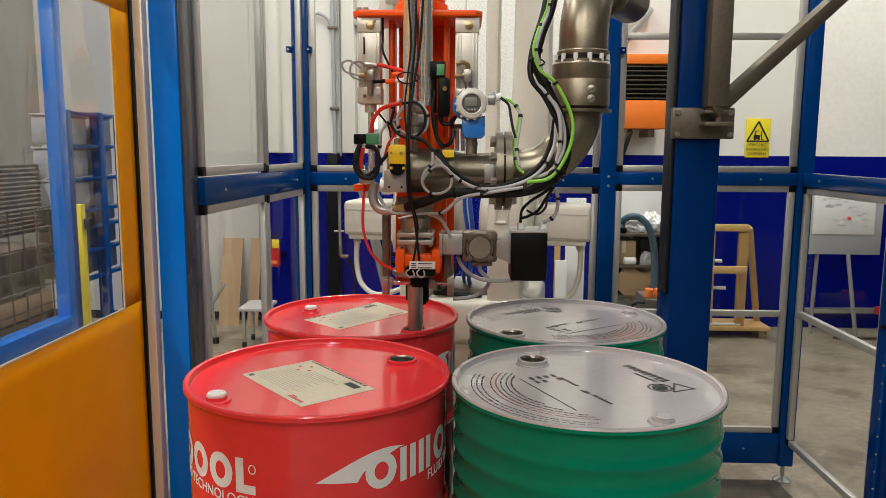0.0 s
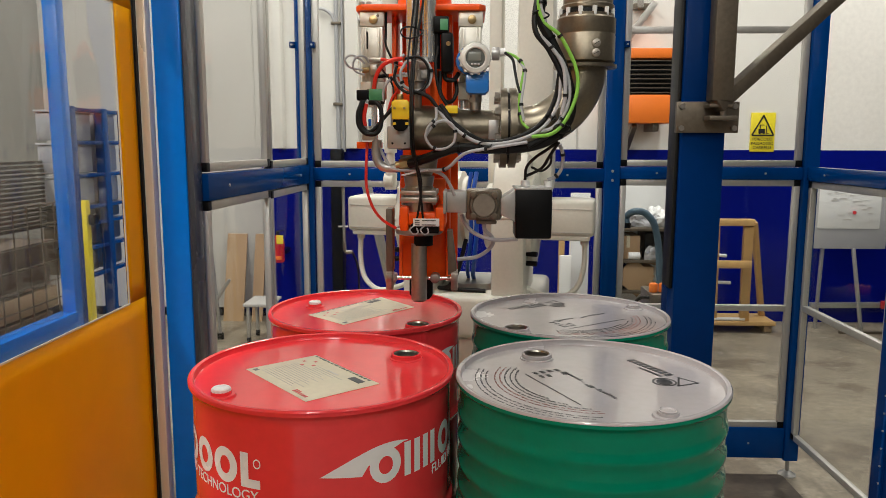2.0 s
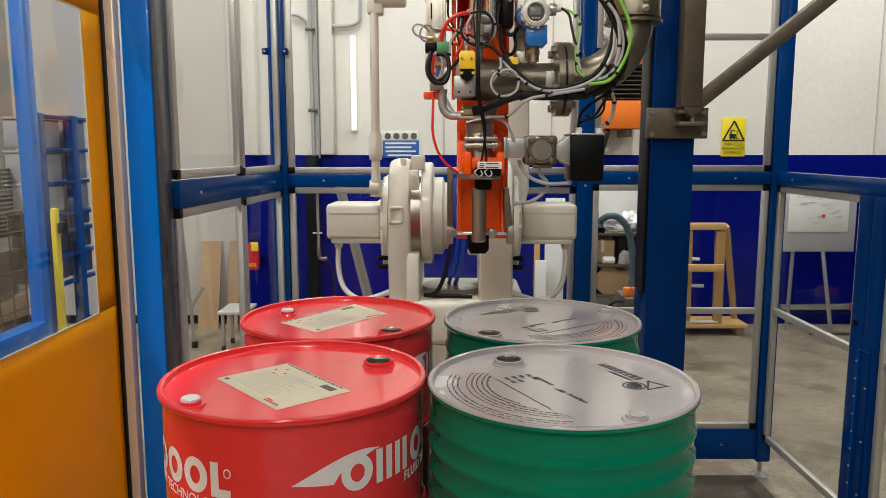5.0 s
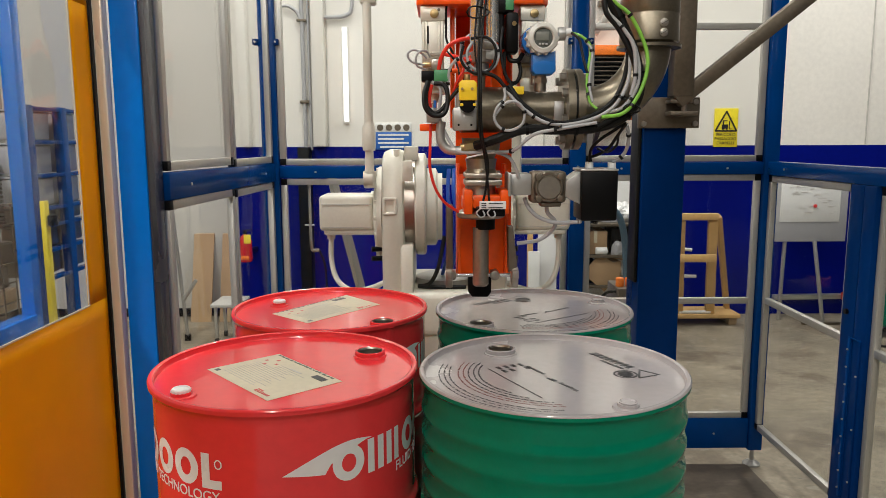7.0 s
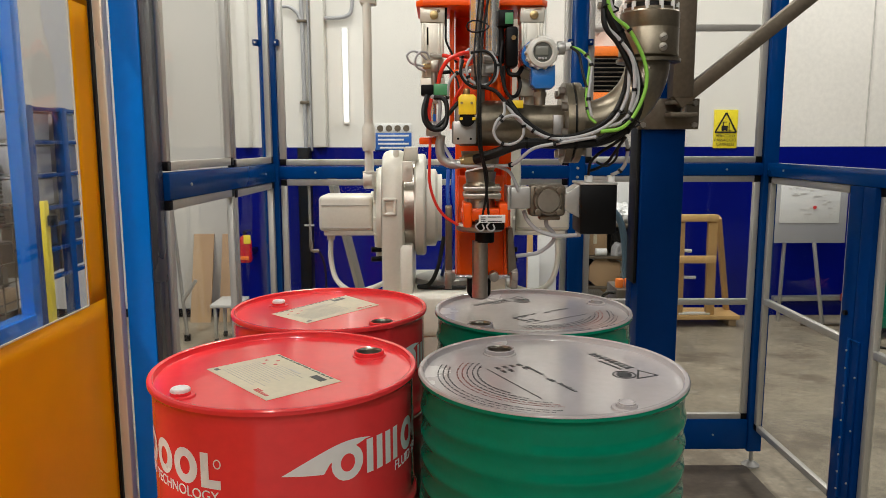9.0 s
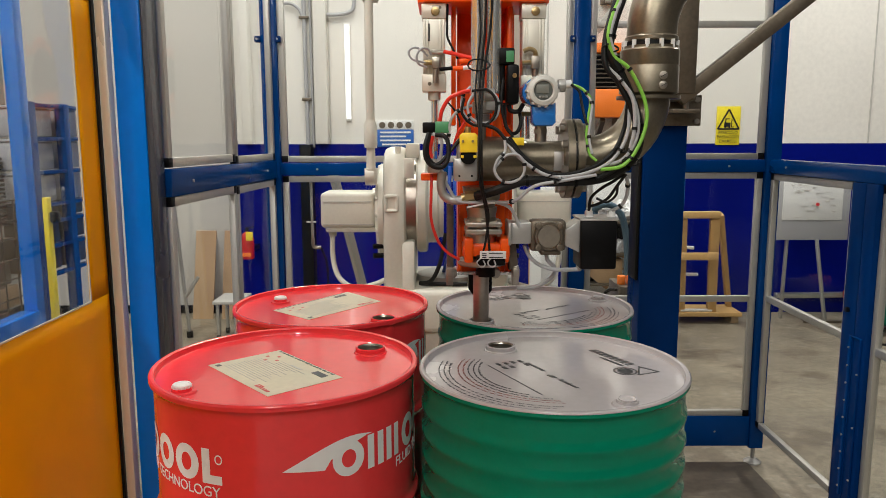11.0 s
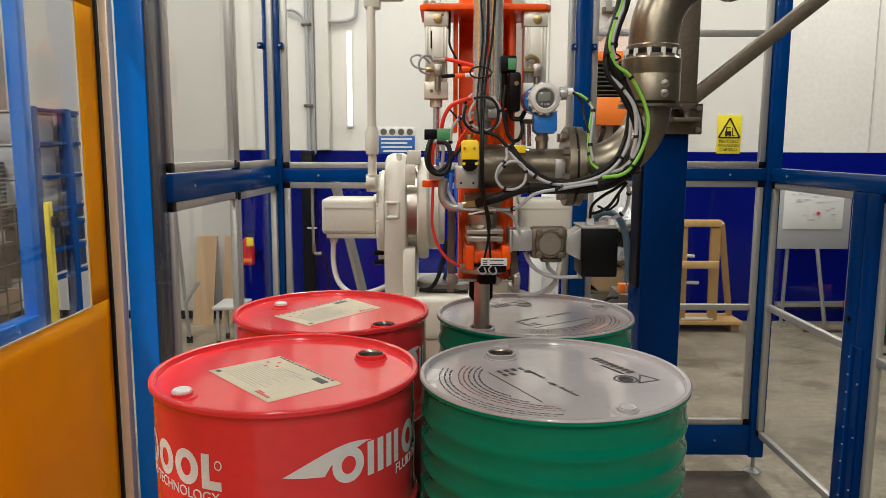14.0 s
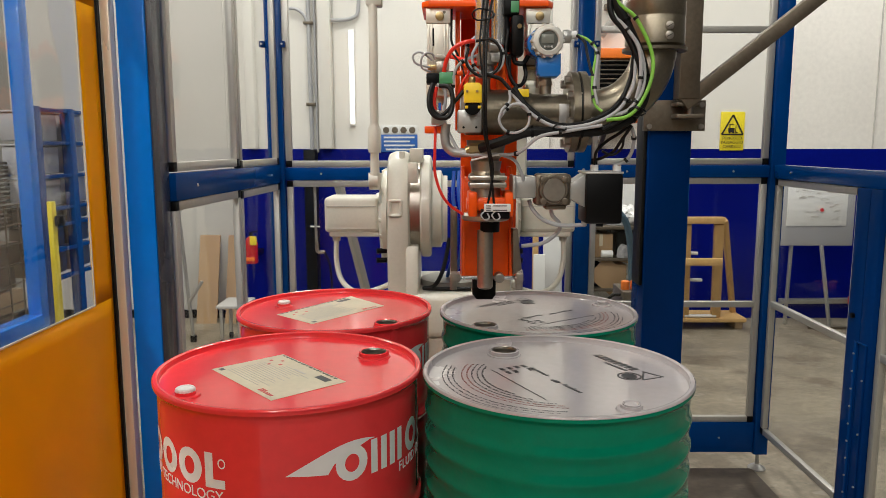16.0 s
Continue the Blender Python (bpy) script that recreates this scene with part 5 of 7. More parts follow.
# cables and hoses on the filling head
CABLES = [
    ("main_hose", RUBBER, 0.0125, [(0.090, 1.900, 1.783), (0.137, 1.870, 1.799), (0.207, 1.860, 1.824), (0.285, 1.860, 1.823), (0.393, 1.870, 1.828), (0.469, 1.880, 1.860), (0.500, 1.880, 1.921), (0.486, 1.880, 2.005), (0.446, 1.870, 2.086), (0.416, 1.870, 2.147), (0.427, 1.880, 2.216), (0.456, 1.900, 2.301), (0.478, 1.920, 2.453)]),
    ("black_cable", RUBBER, 0.0085, [(0.390, 1.855, 1.829), (0.453, 1.860, 1.868), (0.483, 1.860, 1.927), (0.477, 1.860, 1.990), (0.439, 1.860, 2.065), (0.404, 1.860, 2.112), (0.406, 1.870, 2.181), (0.435, 1.890, 2.286), (0.465, 1.915, 2.452)]),
    ("black_cable", RUBBER, 0.007, [(0.170, 1.870, 1.933), (0.212, 1.860, 1.881), (0.283, 1.855, 1.841), (0.361, 1.855, 1.851), (0.424, 1.860, 1.888), (0.457, 1.870, 1.948), (0.468, 1.870, 2.025)]),
    ("grey_cable", GREY_CABLE, 0.0055, [(0.153, 1.870, 1.937), (0.198, 1.855, 1.881), (0.269, 1.850, 1.838), (0.353, 1.850, 1.842), (0.424, 1.855, 1.874), (0.463, 1.860, 1.934), (0.470, 1.865, 2.010)]),
    ("grey_cable", GREY_CABLE, 0.006, [(0.404, 1.860, 1.863), (0.452, 1.855, 1.877), (0.485, 1.855, 1.924), (0.490, 1.860, 1.983), (0.468, 1.860, 2.044), (0.424, 1.860, 2.081), (0.411, 1.865, 2.106)]),
    ("grey_cable", GREY_CABLE, 0.006, [(0.409, 1.860, 2.105), (0.444, 1.855, 2.071), (0.474, 1.850, 2.023), (0.480, 1.850, 1.955), (0.472, 1.855, 1.906)]),
    ("grey_cable", GREY_CABLE, 0.0055, [(0.429, 1.860, 2.133), (0.415, 1.860, 2.179), (0.429, 1.870, 2.235), (0.449, 1.890, 2.292), (0.465, 1.915, 2.452)]),
    ("grey_cable", GREY_CABLE, 0.0055, [(0.388, 1.850, 1.840), (0.303, 1.845, 1.826), (0.234, 1.850, 1.812), (0.194, 1.870, 1.778), (0.175, 1.890, 1.769), (0.139, 1.900, 1.767)]),
    ("earth_cable", GREEN_CABLE, 0.006, [(0.399, 1.850, 1.853), (0.451, 1.850, 1.862), (0.485, 1.850, 1.899), (0.509, 1.855, 1.962), (0.505, 1.860, 2.024), (0.465, 1.860, 2.099), (0.425, 1.860, 2.132), (0.410, 1.860, 2.179), (0.421, 1.870, 2.228), (0.443, 1.890, 2.292), (0.465, 1.915, 2.452)]),
    ("earth_cable", GREEN_CABLE, 0.0045, [(0.334, 1.930, 2.068), (0.360, 1.920, 2.056), (0.380, 1.910, 2.030), (0.374, 1.900, 1.984), (0.369, 1.890, 1.934), (0.376, 1.880, 1.892), (0.392, 1.870, 1.874)]),
    ("grey_cable", GREY_CABLE, 0.0045, [(0.367, 1.920, 2.049), (0.383, 1.905, 2.020), (0.379, 1.895, 1.977), (0.374, 1.885, 1.934), (0.381, 1.875, 1.892)]),
    ("black_cable", RUBBER, 0.0045, [(0.332, 1.920, 2.067), (0.352, 1.915, 2.049), (0.358, 1.910, 2.020), (0.365, 1.900, 1.984), (0.372, 1.895, 1.963)]),
    ("black_cable", RUBBER, 0.0038, [(0.114, 1.930, 2.468), (0.113, 1.920, 2.304), (0.110, 1.915, 2.194), (0.102, 1.910, 2.110), (0.096, 1.890, 2.025), (0.095, 1.860, 1.926), (0.097, 1.860, 1.827), (0.112, 1.875, 1.756), (0.120, 1.880, 1.690), (0.125, 1.885, 1.638)]),
    ("black_cable", RUBBER, 0.0038, [(0.134, 1.930, 2.468), (0.130, 1.920, 2.304), (0.123, 1.915, 2.194), (0.109, 1.905, 2.102), (0.102, 1.885, 2.024), (0.100, 1.855, 1.926), (0.104, 1.860, 1.813), (0.120, 1.875, 1.741), (0.116, 1.880, 1.683), (0.108, 1.885, 1.638)]),
    ("black_cable", RUBBER, 0.003, [(0.089, 1.930, 2.468), (0.094, 1.925, 2.305), (0.100, 1.920, 2.208), (0.092, 1.910, 2.117), (0.086, 1.890, 2.038), (0.092, 1.880, 1.968)]),
    ("grey_loop", GREY_CABLE, 0.0045, [(0.159, 1.860, 1.926), (0.159, 1.855, 1.898), (0.140, 1.850, 1.877), (0.134, 1.850, 1.849), (0.152, 1.850, 1.825), (0.180, 1.850, 1.823), (0.204, 1.850, 1.839), (0.207, 1.850, 1.870), (0.190, 1.850, 1.890), (0.165, 1.852, 1.890), (0.146, 1.853, 1.873), (0.132, 1.855, 1.853)]),
    ("grey_loop", GREY_CABLE, 0.0045, [(0.107, 1.900, 2.050), (0.135, 1.890, 2.039), (0.146, 1.890, 2.011), (0.135, 1.890, 1.980), (0.104, 1.890, 1.969), (0.075, 1.890, 1.983), (0.067, 1.890, 2.013), (0.081, 1.895, 2.042)]),
    ("black_loop", RUBBER, 0.0045, [(0.078, 1.900, 2.050), (0.115, 1.890, 2.052), (0.137, 1.885, 2.027), (0.135, 1.885, 1.989), (0.110, 1.885, 1.964), (0.075, 1.885, 1.968), (0.052, 1.885, 1.996), (0.058, 1.890, 2.031)]),
    ("grey_cable", GREY_CABLE, 0.0045, [(0.075, 1.910, 2.061), (0.055, 1.900, 2.039), (0.053, 1.900, 2.004), (0.070, 1.895, 1.976), (0.087, 1.890, 1.961)]),
    ("grey_cable", GREY_CABLE, 0.0045, [(0.078, 1.900, 2.014), (0.043, 1.900, 2.000), (0.024, 1.900, 1.976), (0.019, 1.905, 1.940), (0.015, 1.910, 1.912)]),
    ("black_cable", RUBBER, 0.006, [(0.092, 1.880, 1.968), (0.120, 1.875, 1.961), (0.141, 1.870, 1.951), (0.163, 1.865, 1.926), (0.198, 1.860, 1.891)]),
    ("black_cable", RUBBER, 0.005, [(0.392, 1.950, 1.741), (0.395, 1.940, 1.775), (0.416, 1.920, 1.801), (0.443, 1.900, 1.821), (0.469, 1.890, 1.842)]),
    ("black_cable", RUBBER, 0.005, [(0.394, 1.950, 1.752), (0.411, 1.930, 1.760), (0.435, 1.920, 1.776), (0.451, 1.900, 1.806), (0.471, 1.885, 1.840)]),
    ("black_cable", RUBBER, 0.004, [(0.405, 1.920, 1.776), (0.432, 1.920, 1.766), (0.453, 1.910, 1.784), (0.455, 1.900, 1.810)]),
    ("grey_cable", GREY_CABLE, 0.006, [(0.452, 1.950, 1.741), (0.475, 1.950, 1.752), (0.487, 1.940, 1.775), (0.486, 1.920, 1.810), (0.475, 1.900, 1.835)]),
    ("white_line", WHITE, 0.003, [(0.067, 1.910, 1.753), (0.122, 1.900, 1.765), (0.168, 1.900, 1.767)]),
    ("thin_cable", RUBBER, 0.003, [(0.014, 1.930, 2.027), (0.039, 1.920, 1.995), (0.048, 1.910, 1.962), (0.039, 1.910, 1.934)]),
    ("red_line", RED_HOSE, 0.004, [(0.058, 1.900, 2.046), (0.050, 1.905, 2.018), (0.059, 1.900, 1.976), (0.043, 1.900, 1.948), (0.031, 1.910, 1.912)]),
]
for nm, mt, r, pts_ in CABLES:
    part(nm, tube(B(), pts_, r if nm == "main_hose" else 0.8 * r, 10, 8), mt, fill)
for p, r in (((0.095, 1.905, 2.114), 0.028), ((0.283, 1.853, 1.834), 0.016), ((0.474, 1.860, 1.874), 0.022), ((0.417, 1.870, 2.150), 0.020), ((0.446, 1.865, 1.902), 0.014)):
    p = Vector(p)
    ring = [p + Vector((r * math.cos(a), -0.006 + 0.012 * math.sin(2 * a), r * 0.5 * math.sin(a))) for a in [2 * math.pi * k / 12 for k in range(13)]]
    part("cable_tie", tube(B(), ring, 0.0022, 6, 1, False), RUBBER, fill)


def band(points, share, r):
    """A short sleeve round a cable at a share of its length."""
    ps = spline(points, 8)
    i = min(len(ps) - 2, max(1, int(share * (len(ps) - 1))))
    d = (ps[i + 1] - ps[i - 1]).normalized() * 0.0035
    return rod(B(), ps[i] - d, ps[i] + d, r, n=12)


for nm, mt, r, pts_ in CABLES:
    if mt in (GREY_CABLE, GREEN_CABLE) and r > 0.0043:
        count = max(2, len(pts_) // 3)
        for k in range(count):
            part("cable_band", band(pts_, (k + 0.5) / count, 0.8 * r + 0.0022), RUBBER, fill, "black tie round the cable")
for share in (0.18, 0.30, 0.42, 0.55, 0.68, 0.80):
    part("cable_band", band(CABLES[0][3], share, 0.0150), BLACK, fill, "black strap round the bundle")


# ---- printing on the drums ----
def lid_print(o, name, corners, mat, z=0.8666, t=0.0006, parent=None):
    bz = o.location.z
    bm = slab(B(), [(x, y) for x, y in corners], t, (0, 0, bz + z), "z")
    return part(name, bm, mat, parent or o)


def rect(c, u, v, u0, u1, v0, v1):
    """A rectangle in a frame with centre c and unit axes u, v."""
    return [(c[0] + u[0] * a + v[0] * b, c[1] + u[1] * a + v[1] * b) for a, b in ((u0, v0), (u1, v0), (u1, v1), (u0, v1))]


def paper_label(o, corners, label):
    """A cream paper label with unreadable printing."""
    a, b, c, d = [Vector(p) for p in corners]
    l = lid_print(o, "paper_label", corners, LABEL, 0.8664)
    l["label"] = label

    def at(s, t):
        return tuple((a * (1 - s) + b * s) * (1 - t) + (d * (1 - s) + c * s) * t)

    def bar(s0, s1, t0, t1, m):
        bm = slab(B(), [at(s0, t0), at(s1, t0), at(s1, t1), at(s0, t1)], 0.0004, (0, 0, o.location.z + 0.8672), "z")
        part("print_bar", bm, m, l)
    rnd = random.Random(7)
    for k in range(15):
        q = 0.14 + 0.044 * k
        bar(q, q + 0.009, 0.10 + (0.22 if k > 11 else 0), 0.10 + rnd.uniform(0.45, 0.68), GREY_WALL)
    s = 0.04
    while s < 0.92:
        w = rnd.uniform(0.02, 0.06)
        bar(0.955, 0.985, s, s + w, INK)
        s += w + 0.02
    bar(0.80, 0.90, 0.74, 0.90, INK)
    bar(0.76, 0.79, 0.45, 0.62, GREY_WALL)
    for k in range(6):
        bar(0.06, 0.10, 0.72 + 0.035 * k, 0.745 + 0.035 * k, RED_INK)
    bar(0.11, 0.13, 0.72, 0.80, RED_INK)
    bar(0.06, 0.12, 0.04, 0.09, INK)
    for q in ((0.74, 0.10), (0.84, 0.18), (0.74, 0.26), (0.64, 0.18)):
        bar(q[0] - 0.02, q[0] + 0.02, q[1] - 0.015, q[1] + 0.015, RED_INK)
    return l


def xy(p):
    return (p[0], p[1])


paper_label(drums[0], [xy((-0.526, 1.604, 1.381)), xy((-0.390, 1.723, 1.381)), xy((-0.211, 1.516, 1.381)), xy((-0.344, 1.399, 1.381))], "cream paper label with fine print")
paper_label(drums[2], [xy((-0.375, 2.027, 1.381)), xy((-0.502, 2.143, 1.381)), xy((-0.314, 2.410, 1.381)), xy((-0.191, 2.265, 1.381))], "cream paper label with fine print")


def lid_printing(o, turn):
    """Rows of unreadable print in arcs, blocks of marks and an emblem, on a grey lid."""
    c0 = Vector((o.location.x, o.location.y))
    zz = o.location.z + 0.8664
    rnd = random.Random(11)
    rel = Matrix.Rotation(radians(turn), 2)

    def mark(bm, loop):
        slab(bm, [tuple(c0 + rel @ Vector(p)) for p in loop], 0.0004, (0, 0, zz), "z")

    def arc_row(bm, r, a0, a1, h):
        a, run = a0, rnd.randint(2, 8)
        while a < a1:
            w = rnd.uniform(0.0020, 0.0034) / r
            hh = h * rnd.choice((0.62, 0.66, 0.7, 1.0))
            t0, t1 = radians(a), radians(a) + w
            mark(bm, [(q * math.cos(t), q * math.sin(t)) for q, t in ((r, t0), (r, t1), (r - hh, t1), (r - hh, t0))])
            run -= 1
            a += math.degrees(w) + (0.30 if run else 1.5)
            run = run or rnd.randint(2, 6)

    def straight_row(bm, p, q, h, pitch, fill_share=0.0):
        p, q = Vector(p), Vector(q)
        u = (q - p).normalized()
        v = Vector((-u.y, u.x))
        s = 0.0
        while s < (q - p).length - pitch * 0.4:
            w = pitch * (fill_share or rnd.uniform(0.55, 0.85))
            mark(bm, rect(p, u, v, s, s + w, 0, h if fill_share else h * rnd.choice((0.68, 0.72, 1.0))))
            s += pitch

    dark, brown = B(), B()
    for k, (r, a0, a1) in enumerate(((0.250, 164, 252), (0.239, 164, 264), (0.228, 167, 268), (0.208, 157, 269), (0.197, 156, 268), (0.186, 155, 262))):
        h = 0.0040 if k % 3 else 0.0035
        arc_row(brown if k in (3, 4) else dark, r, a0, a1, h)
    arc_row(dark, 0.174, 153, 246, 0.0046)
    arc_row(dark, 0.163, 158, 232, 0.0052)
    part("arc_print", dark, INK, o, "rows of fine black print in arcs")["kind"] = "stuff"
    part("arc_print", brown, REFLECTION_INK, o, "rows of fine dark print in arcs, reddened by a reflection")["kind"] = "stuff"
    bm = B()
    u = Vector((0.427, -0.904))
    v = Vector((0.904, 0.427))
    for i in range(4):
        for j in range(2):
            if (i, j) != (2, 1):
                p = Vector((-0.122, 0.046)) + v * (0.019 * i) + u * (0.027 * j)
                straight_row(bm, p, p + u * 0.021, 0.0095, 0.0062, 0.66)
    straight_row(bm, (-0.050, 0.052), (-0.022, -0.008), 0.0095, 0.0075)
    straight_row(bm, (-0.017, -0.036), (-0.003, -0.060), 0.0105, 0.0068)
    straight_row(bm, (0.004, -0.068), (0.034, -0.126), 0.0105, 0.0078)
    straight_row(bm, (-0.139, 0.033), (-0.043, -0.162), 0.0034, 0.0046)
    part("block_print", bm, INK, o, "block of black stencilled marks")["kind"] = "stuff"
    # emblem: ring and open triangle, with rows of bars for the name
    e, n = Vector((0.160, -0.009)), 28
    bm = B()
    for k in range(n):
        a0, a1 = 2 * math.pi * k / n, 2 * math.pi * (k + 1) / n
        mark(bm, [(e.x + r * math.cos(a), e.y + r * math.sin(a)) for r, a in ((0.0225, a0), (0.0225, a1), (0.0265, a1), (0.0265, a0))])
    mark(bm, [(e.x + 0.017 * math.cos(2 * math.pi * k / n), e.y + 0.019 * math.sin(2 * math.pi * k / n)) for k in range(n)])
    tri = [(0.183, -0.035), (0.199, 0.021), (0.232, -0.013)]
    for p, q in zip(tri, tri[1:] + tri[:1]):
        p, q = Vector(p), Vector(q)
        d = (q - p).normalized() * 0.0022
        nn = Vector((-d.y, d.x))
        mark(bm, [p - d + nn, q + d + nn, q + d - nn, p - d - nn])
    part("emblem", bm, INK, o, "black ring and triangle emblem")
    bm = B()
    straight_row(bm, (0.112, 0.149), (0.179, 0.026), 0.021, 0.0174, 0.66)
    straight_row(bm, (0.125, 0.092), (0.160, 0.028), 0.0075, 0.0075, 0.75)
    part("name_bars", bm, INK, o)


lid_printing(drums[1], 0)
lid_printing(drums[3], 98)


def shell_print(o, name, polys, mat, turn=0.0, r=0.2845, label=""):
    """Flat shapes of (degrees round the drum, metres up) laid on the shell as thin raised pieces."""
    ox, oy, oz = o.location
    bm = B()
    for poly in polys:
        a0, a1 = min(p[0] for p in poly), max(p[0] for p in poly)
        n = max(2, int((a1 - a0) / 2.0))
        bm.faces.new([bm.verts.new((p[0], p[1], 0)) for p in poly])
        for k in range(1, n):
            c = a0 + (a1 - a0) * k / n
            fs = [g for g in bm.faces if min(v.co.x for v in g.verts) < c - 1e-6 and max(v.co.x for v in g.verts) > c + 1e-6]
            ed = {e for g in fs for e in g.edges}
            vv = {v for g in fs for v in g.verts}
            bmesh.ops.bisect_plane(bm, geom=[*fs, *ed, *vv], plane_co=(c, 0, 0), plane_no=(1, 0, 0))
    for v in bm.verts:
        a, z = radians(v.co.x + turn), v.co.y
        v.co = (ox + r * math.cos(a), oy + r * math.sin(a), z)
    bmesh.ops.recalc_face_normals(bm, faces=bm.faces)
    return part(name, bm, mat, o, label)


def ring_poly(a0, a1, z0, z1, ta, tz, gap=None, n=20):
    """A rounded band as a list of quads."""
    ca, cz, ra, rz = (a0 + a1) / 2, (z0 + z1) / 2, (a1 - a0) / 2, (z1 - z0) / 2
    out = []
    for k in range(n):
        t0, t1 = 2 * math.pi * k / n, 2 * math.pi * (k + 1) / n
        if gap and gap[0] < math.degrees(t0) + 1 and math.degrees(t1) - 1 < gap[1]:
            continue
        out.append([(ca + ra * math.cos(t0), cz + rz * math.sin(t0)), (ca + ra * math.cos(t1), cz + rz * math.sin(t1)), (ca + (ra - ta) * math.cos(t1), cz + (rz - tz) * math.sin(t1)), (ca + (ra - ta) * math.cos(t0), cz + (rz - tz) * math.sin(t0))])
    return out


def q4(a0, a1, z0, z1):
    return [(a0, z0), (a1, z0), (a1, z1), (a0, z1)]


def brand_print(o, turn):
    """A white swoosh with heavy plain blocks and rings, and a line of small lettering under it."""
    quads = []
    n = 16
    for k in range(n):
        def edge(t):
            a = -81.1 + 37.5 * t
            top = 1.258 + 0.056 * math.sin(math.pi * min(1, t * 1.08) * 0.52) - 0.010 * max(0, t - 0.5) ** 2 * 4
            low = 1.258 - 0.007 * (t / 0.44) if t < 0.44 else 1.251 + 0.052 * math.sqrt(min(1, (t - 0.44) / 0.5))
            return a, min(low, top), top
        p_, q_ = edge(k / n), edge((k + 1) / n)
        if p_[2] - p_[1] + q_[2] - q_[1] > 1e-4:
            poly = [(p_[0], p_[1]), (q_[0], q_[1]), (q_[0], q_[2])] + ([(p_[0], p_[2])] if p_[2] - p_[1] > 1e-5 else [])
            quads.append(poly)
    shell_print(o, "swoosh_print", quads, WHITE_PRINT, turn, label="white printed swoosh")
    blocks = []
    for a0, a1 in ((-61.6, -47.4), (-23.2, -9.6), (-8.0, 5.6), (7.0, 20.6)):
        blocks += ring_poly(a0, a1, 1.228, 1.301, 3.9, 0.018)
    for b in ((-45.6, -42.2), (-40.2, -36.8), (-34.9, -31.5), (-29.6, -26.2), (22.2, 26.0)):
        blocks.append(q4(b[0], b[1], 1.229, 1.300))
    blocks.append(q4(26.0, 31.2, 1.229, 1.247))
    blocks += ring_poly(28.2, 31.6, 1.270, 1.290, 0.5, 0.0025, None, 14)
    shell_print(o, "block_print", blocks, WHITE_PRINT, turn, label="heavy white printed blocks and rings")
    ox, oy, oz = o.location

    def wrap(u, v, w):
        a = radians(turn + 0.8) + u / 0.2845
        return Vector((ox + (0.2843 + w) * math.cos(a), oy + (0.2843 + w) * math.sin(a), 1.203 + v))
    part("small_lettering", letters("FLUID TECHNOLOGY", 0.0300, wrap, 0.0006), WHITE_PRINT, o, "small white lettering")


brand_print(drums[0], 0)
brand_print(drums[0], -136)
brand_print(drums[2], 25)
brand_print(drums[2], 195)

# ---- on and before the back wall ----
sg = thing("warning_sign", (3.030, 7.880, 2.027), "yellow warning sign with a forklift triangle and black words", "sign")
box_lo, box_hi = (2.906, 7.885, 1.819), (3.157, 7.885, 2.222)
part("plate", box(B(), (box_lo[0], 7.885, box_lo[2]), (box_hi[0], 7.899, box_hi[2]), 0.002), SIGN_YELLOW, sg)
sx, sz0, sz1 = (box_lo[0] + box_hi[0]) / 2, box_lo[2], box_hi[2]
bm = B()
tri = [(-0.112, 0.168), (0.112, 0.168), (0.0, 0.372)]
for p, q in zip(tri, tri[1:] + tri[:1]):
    beam(bm, (sx + p[0], 7.882, sz0 + p[1]), (sx + q[0], 7.882, sz0 + q[1]), 0.004, 0.016, 0)
part("triangle", bm, INK, sg, "black warning triangle")
bm = B()
for a, b, c, d in ((-0.045, 0.19, 0.02, 0.235), (-0.035, 0.235, -0.025, 0.275), (-0.035, 0.270, 0.012, 0.278), (0.03, 0.185, 0.038, 0.27), (0.03, 0.185, 0.06, 0.192), (-0.04, 0.18, -0.022, 0.195), (0.0, 0.18, 0.018, 0.195)):
    box(bm, (sx + a, 7.880, sz0 + b), (sx + c, 7.884, sz0 + d), 0)
part("pictogram", bm, INK, sg)
for k, wd in enumerate(("PERICOLO", "PASSAGGIO", "CARRELLI")):
    part("lettering", letters(wd, 0.044, lambda u, v, w, k=k: Vector((sx + u, 7.884 - w, sz0 + 0.115 - 0.044 * k + v)), 0.002), INK, sg)
s2 = thing("safety_notice", (-0.496, 7.880, 1.947), "white and blue safety notice with round pictograms", "sign")
lo, hi = (-0.683, 7.885, 1.804), (-0.298, 7.885, 2.084)
zm = 1.988
part("header", box(B(), (lo[0], 7.885, zm), (hi[0], 7.899, hi[2]), 0.002), WHITE, s2)
part("plate", box(B(), (lo[0], 7.885, lo[2]), (hi[0], 7.899, zm - 0.001), 0.002), SIGN_BLUE, s2)
for k in range(4):
    part("pictogram", rod(B(), (lo[0] + 0.055 + 0.092 * k, 7.884, zm + 0.045), (lo[0] + 0.055 + 0.092 * k, 7.880, zm + 0.045), 0.034, n=20), DARK_STEEL, s2)
for k in range(4):
    part("print_bar", box(B(), (lo[0] + 0.03 + 0.02 * (k == 3), 7.881, zm - 0.04 - 0.042 * k), (hi[0] - 0.03 - 0.05 * (k % 2), 7.884, zm - 0.022 - 0.042 * k), 0), WHITE, s2)

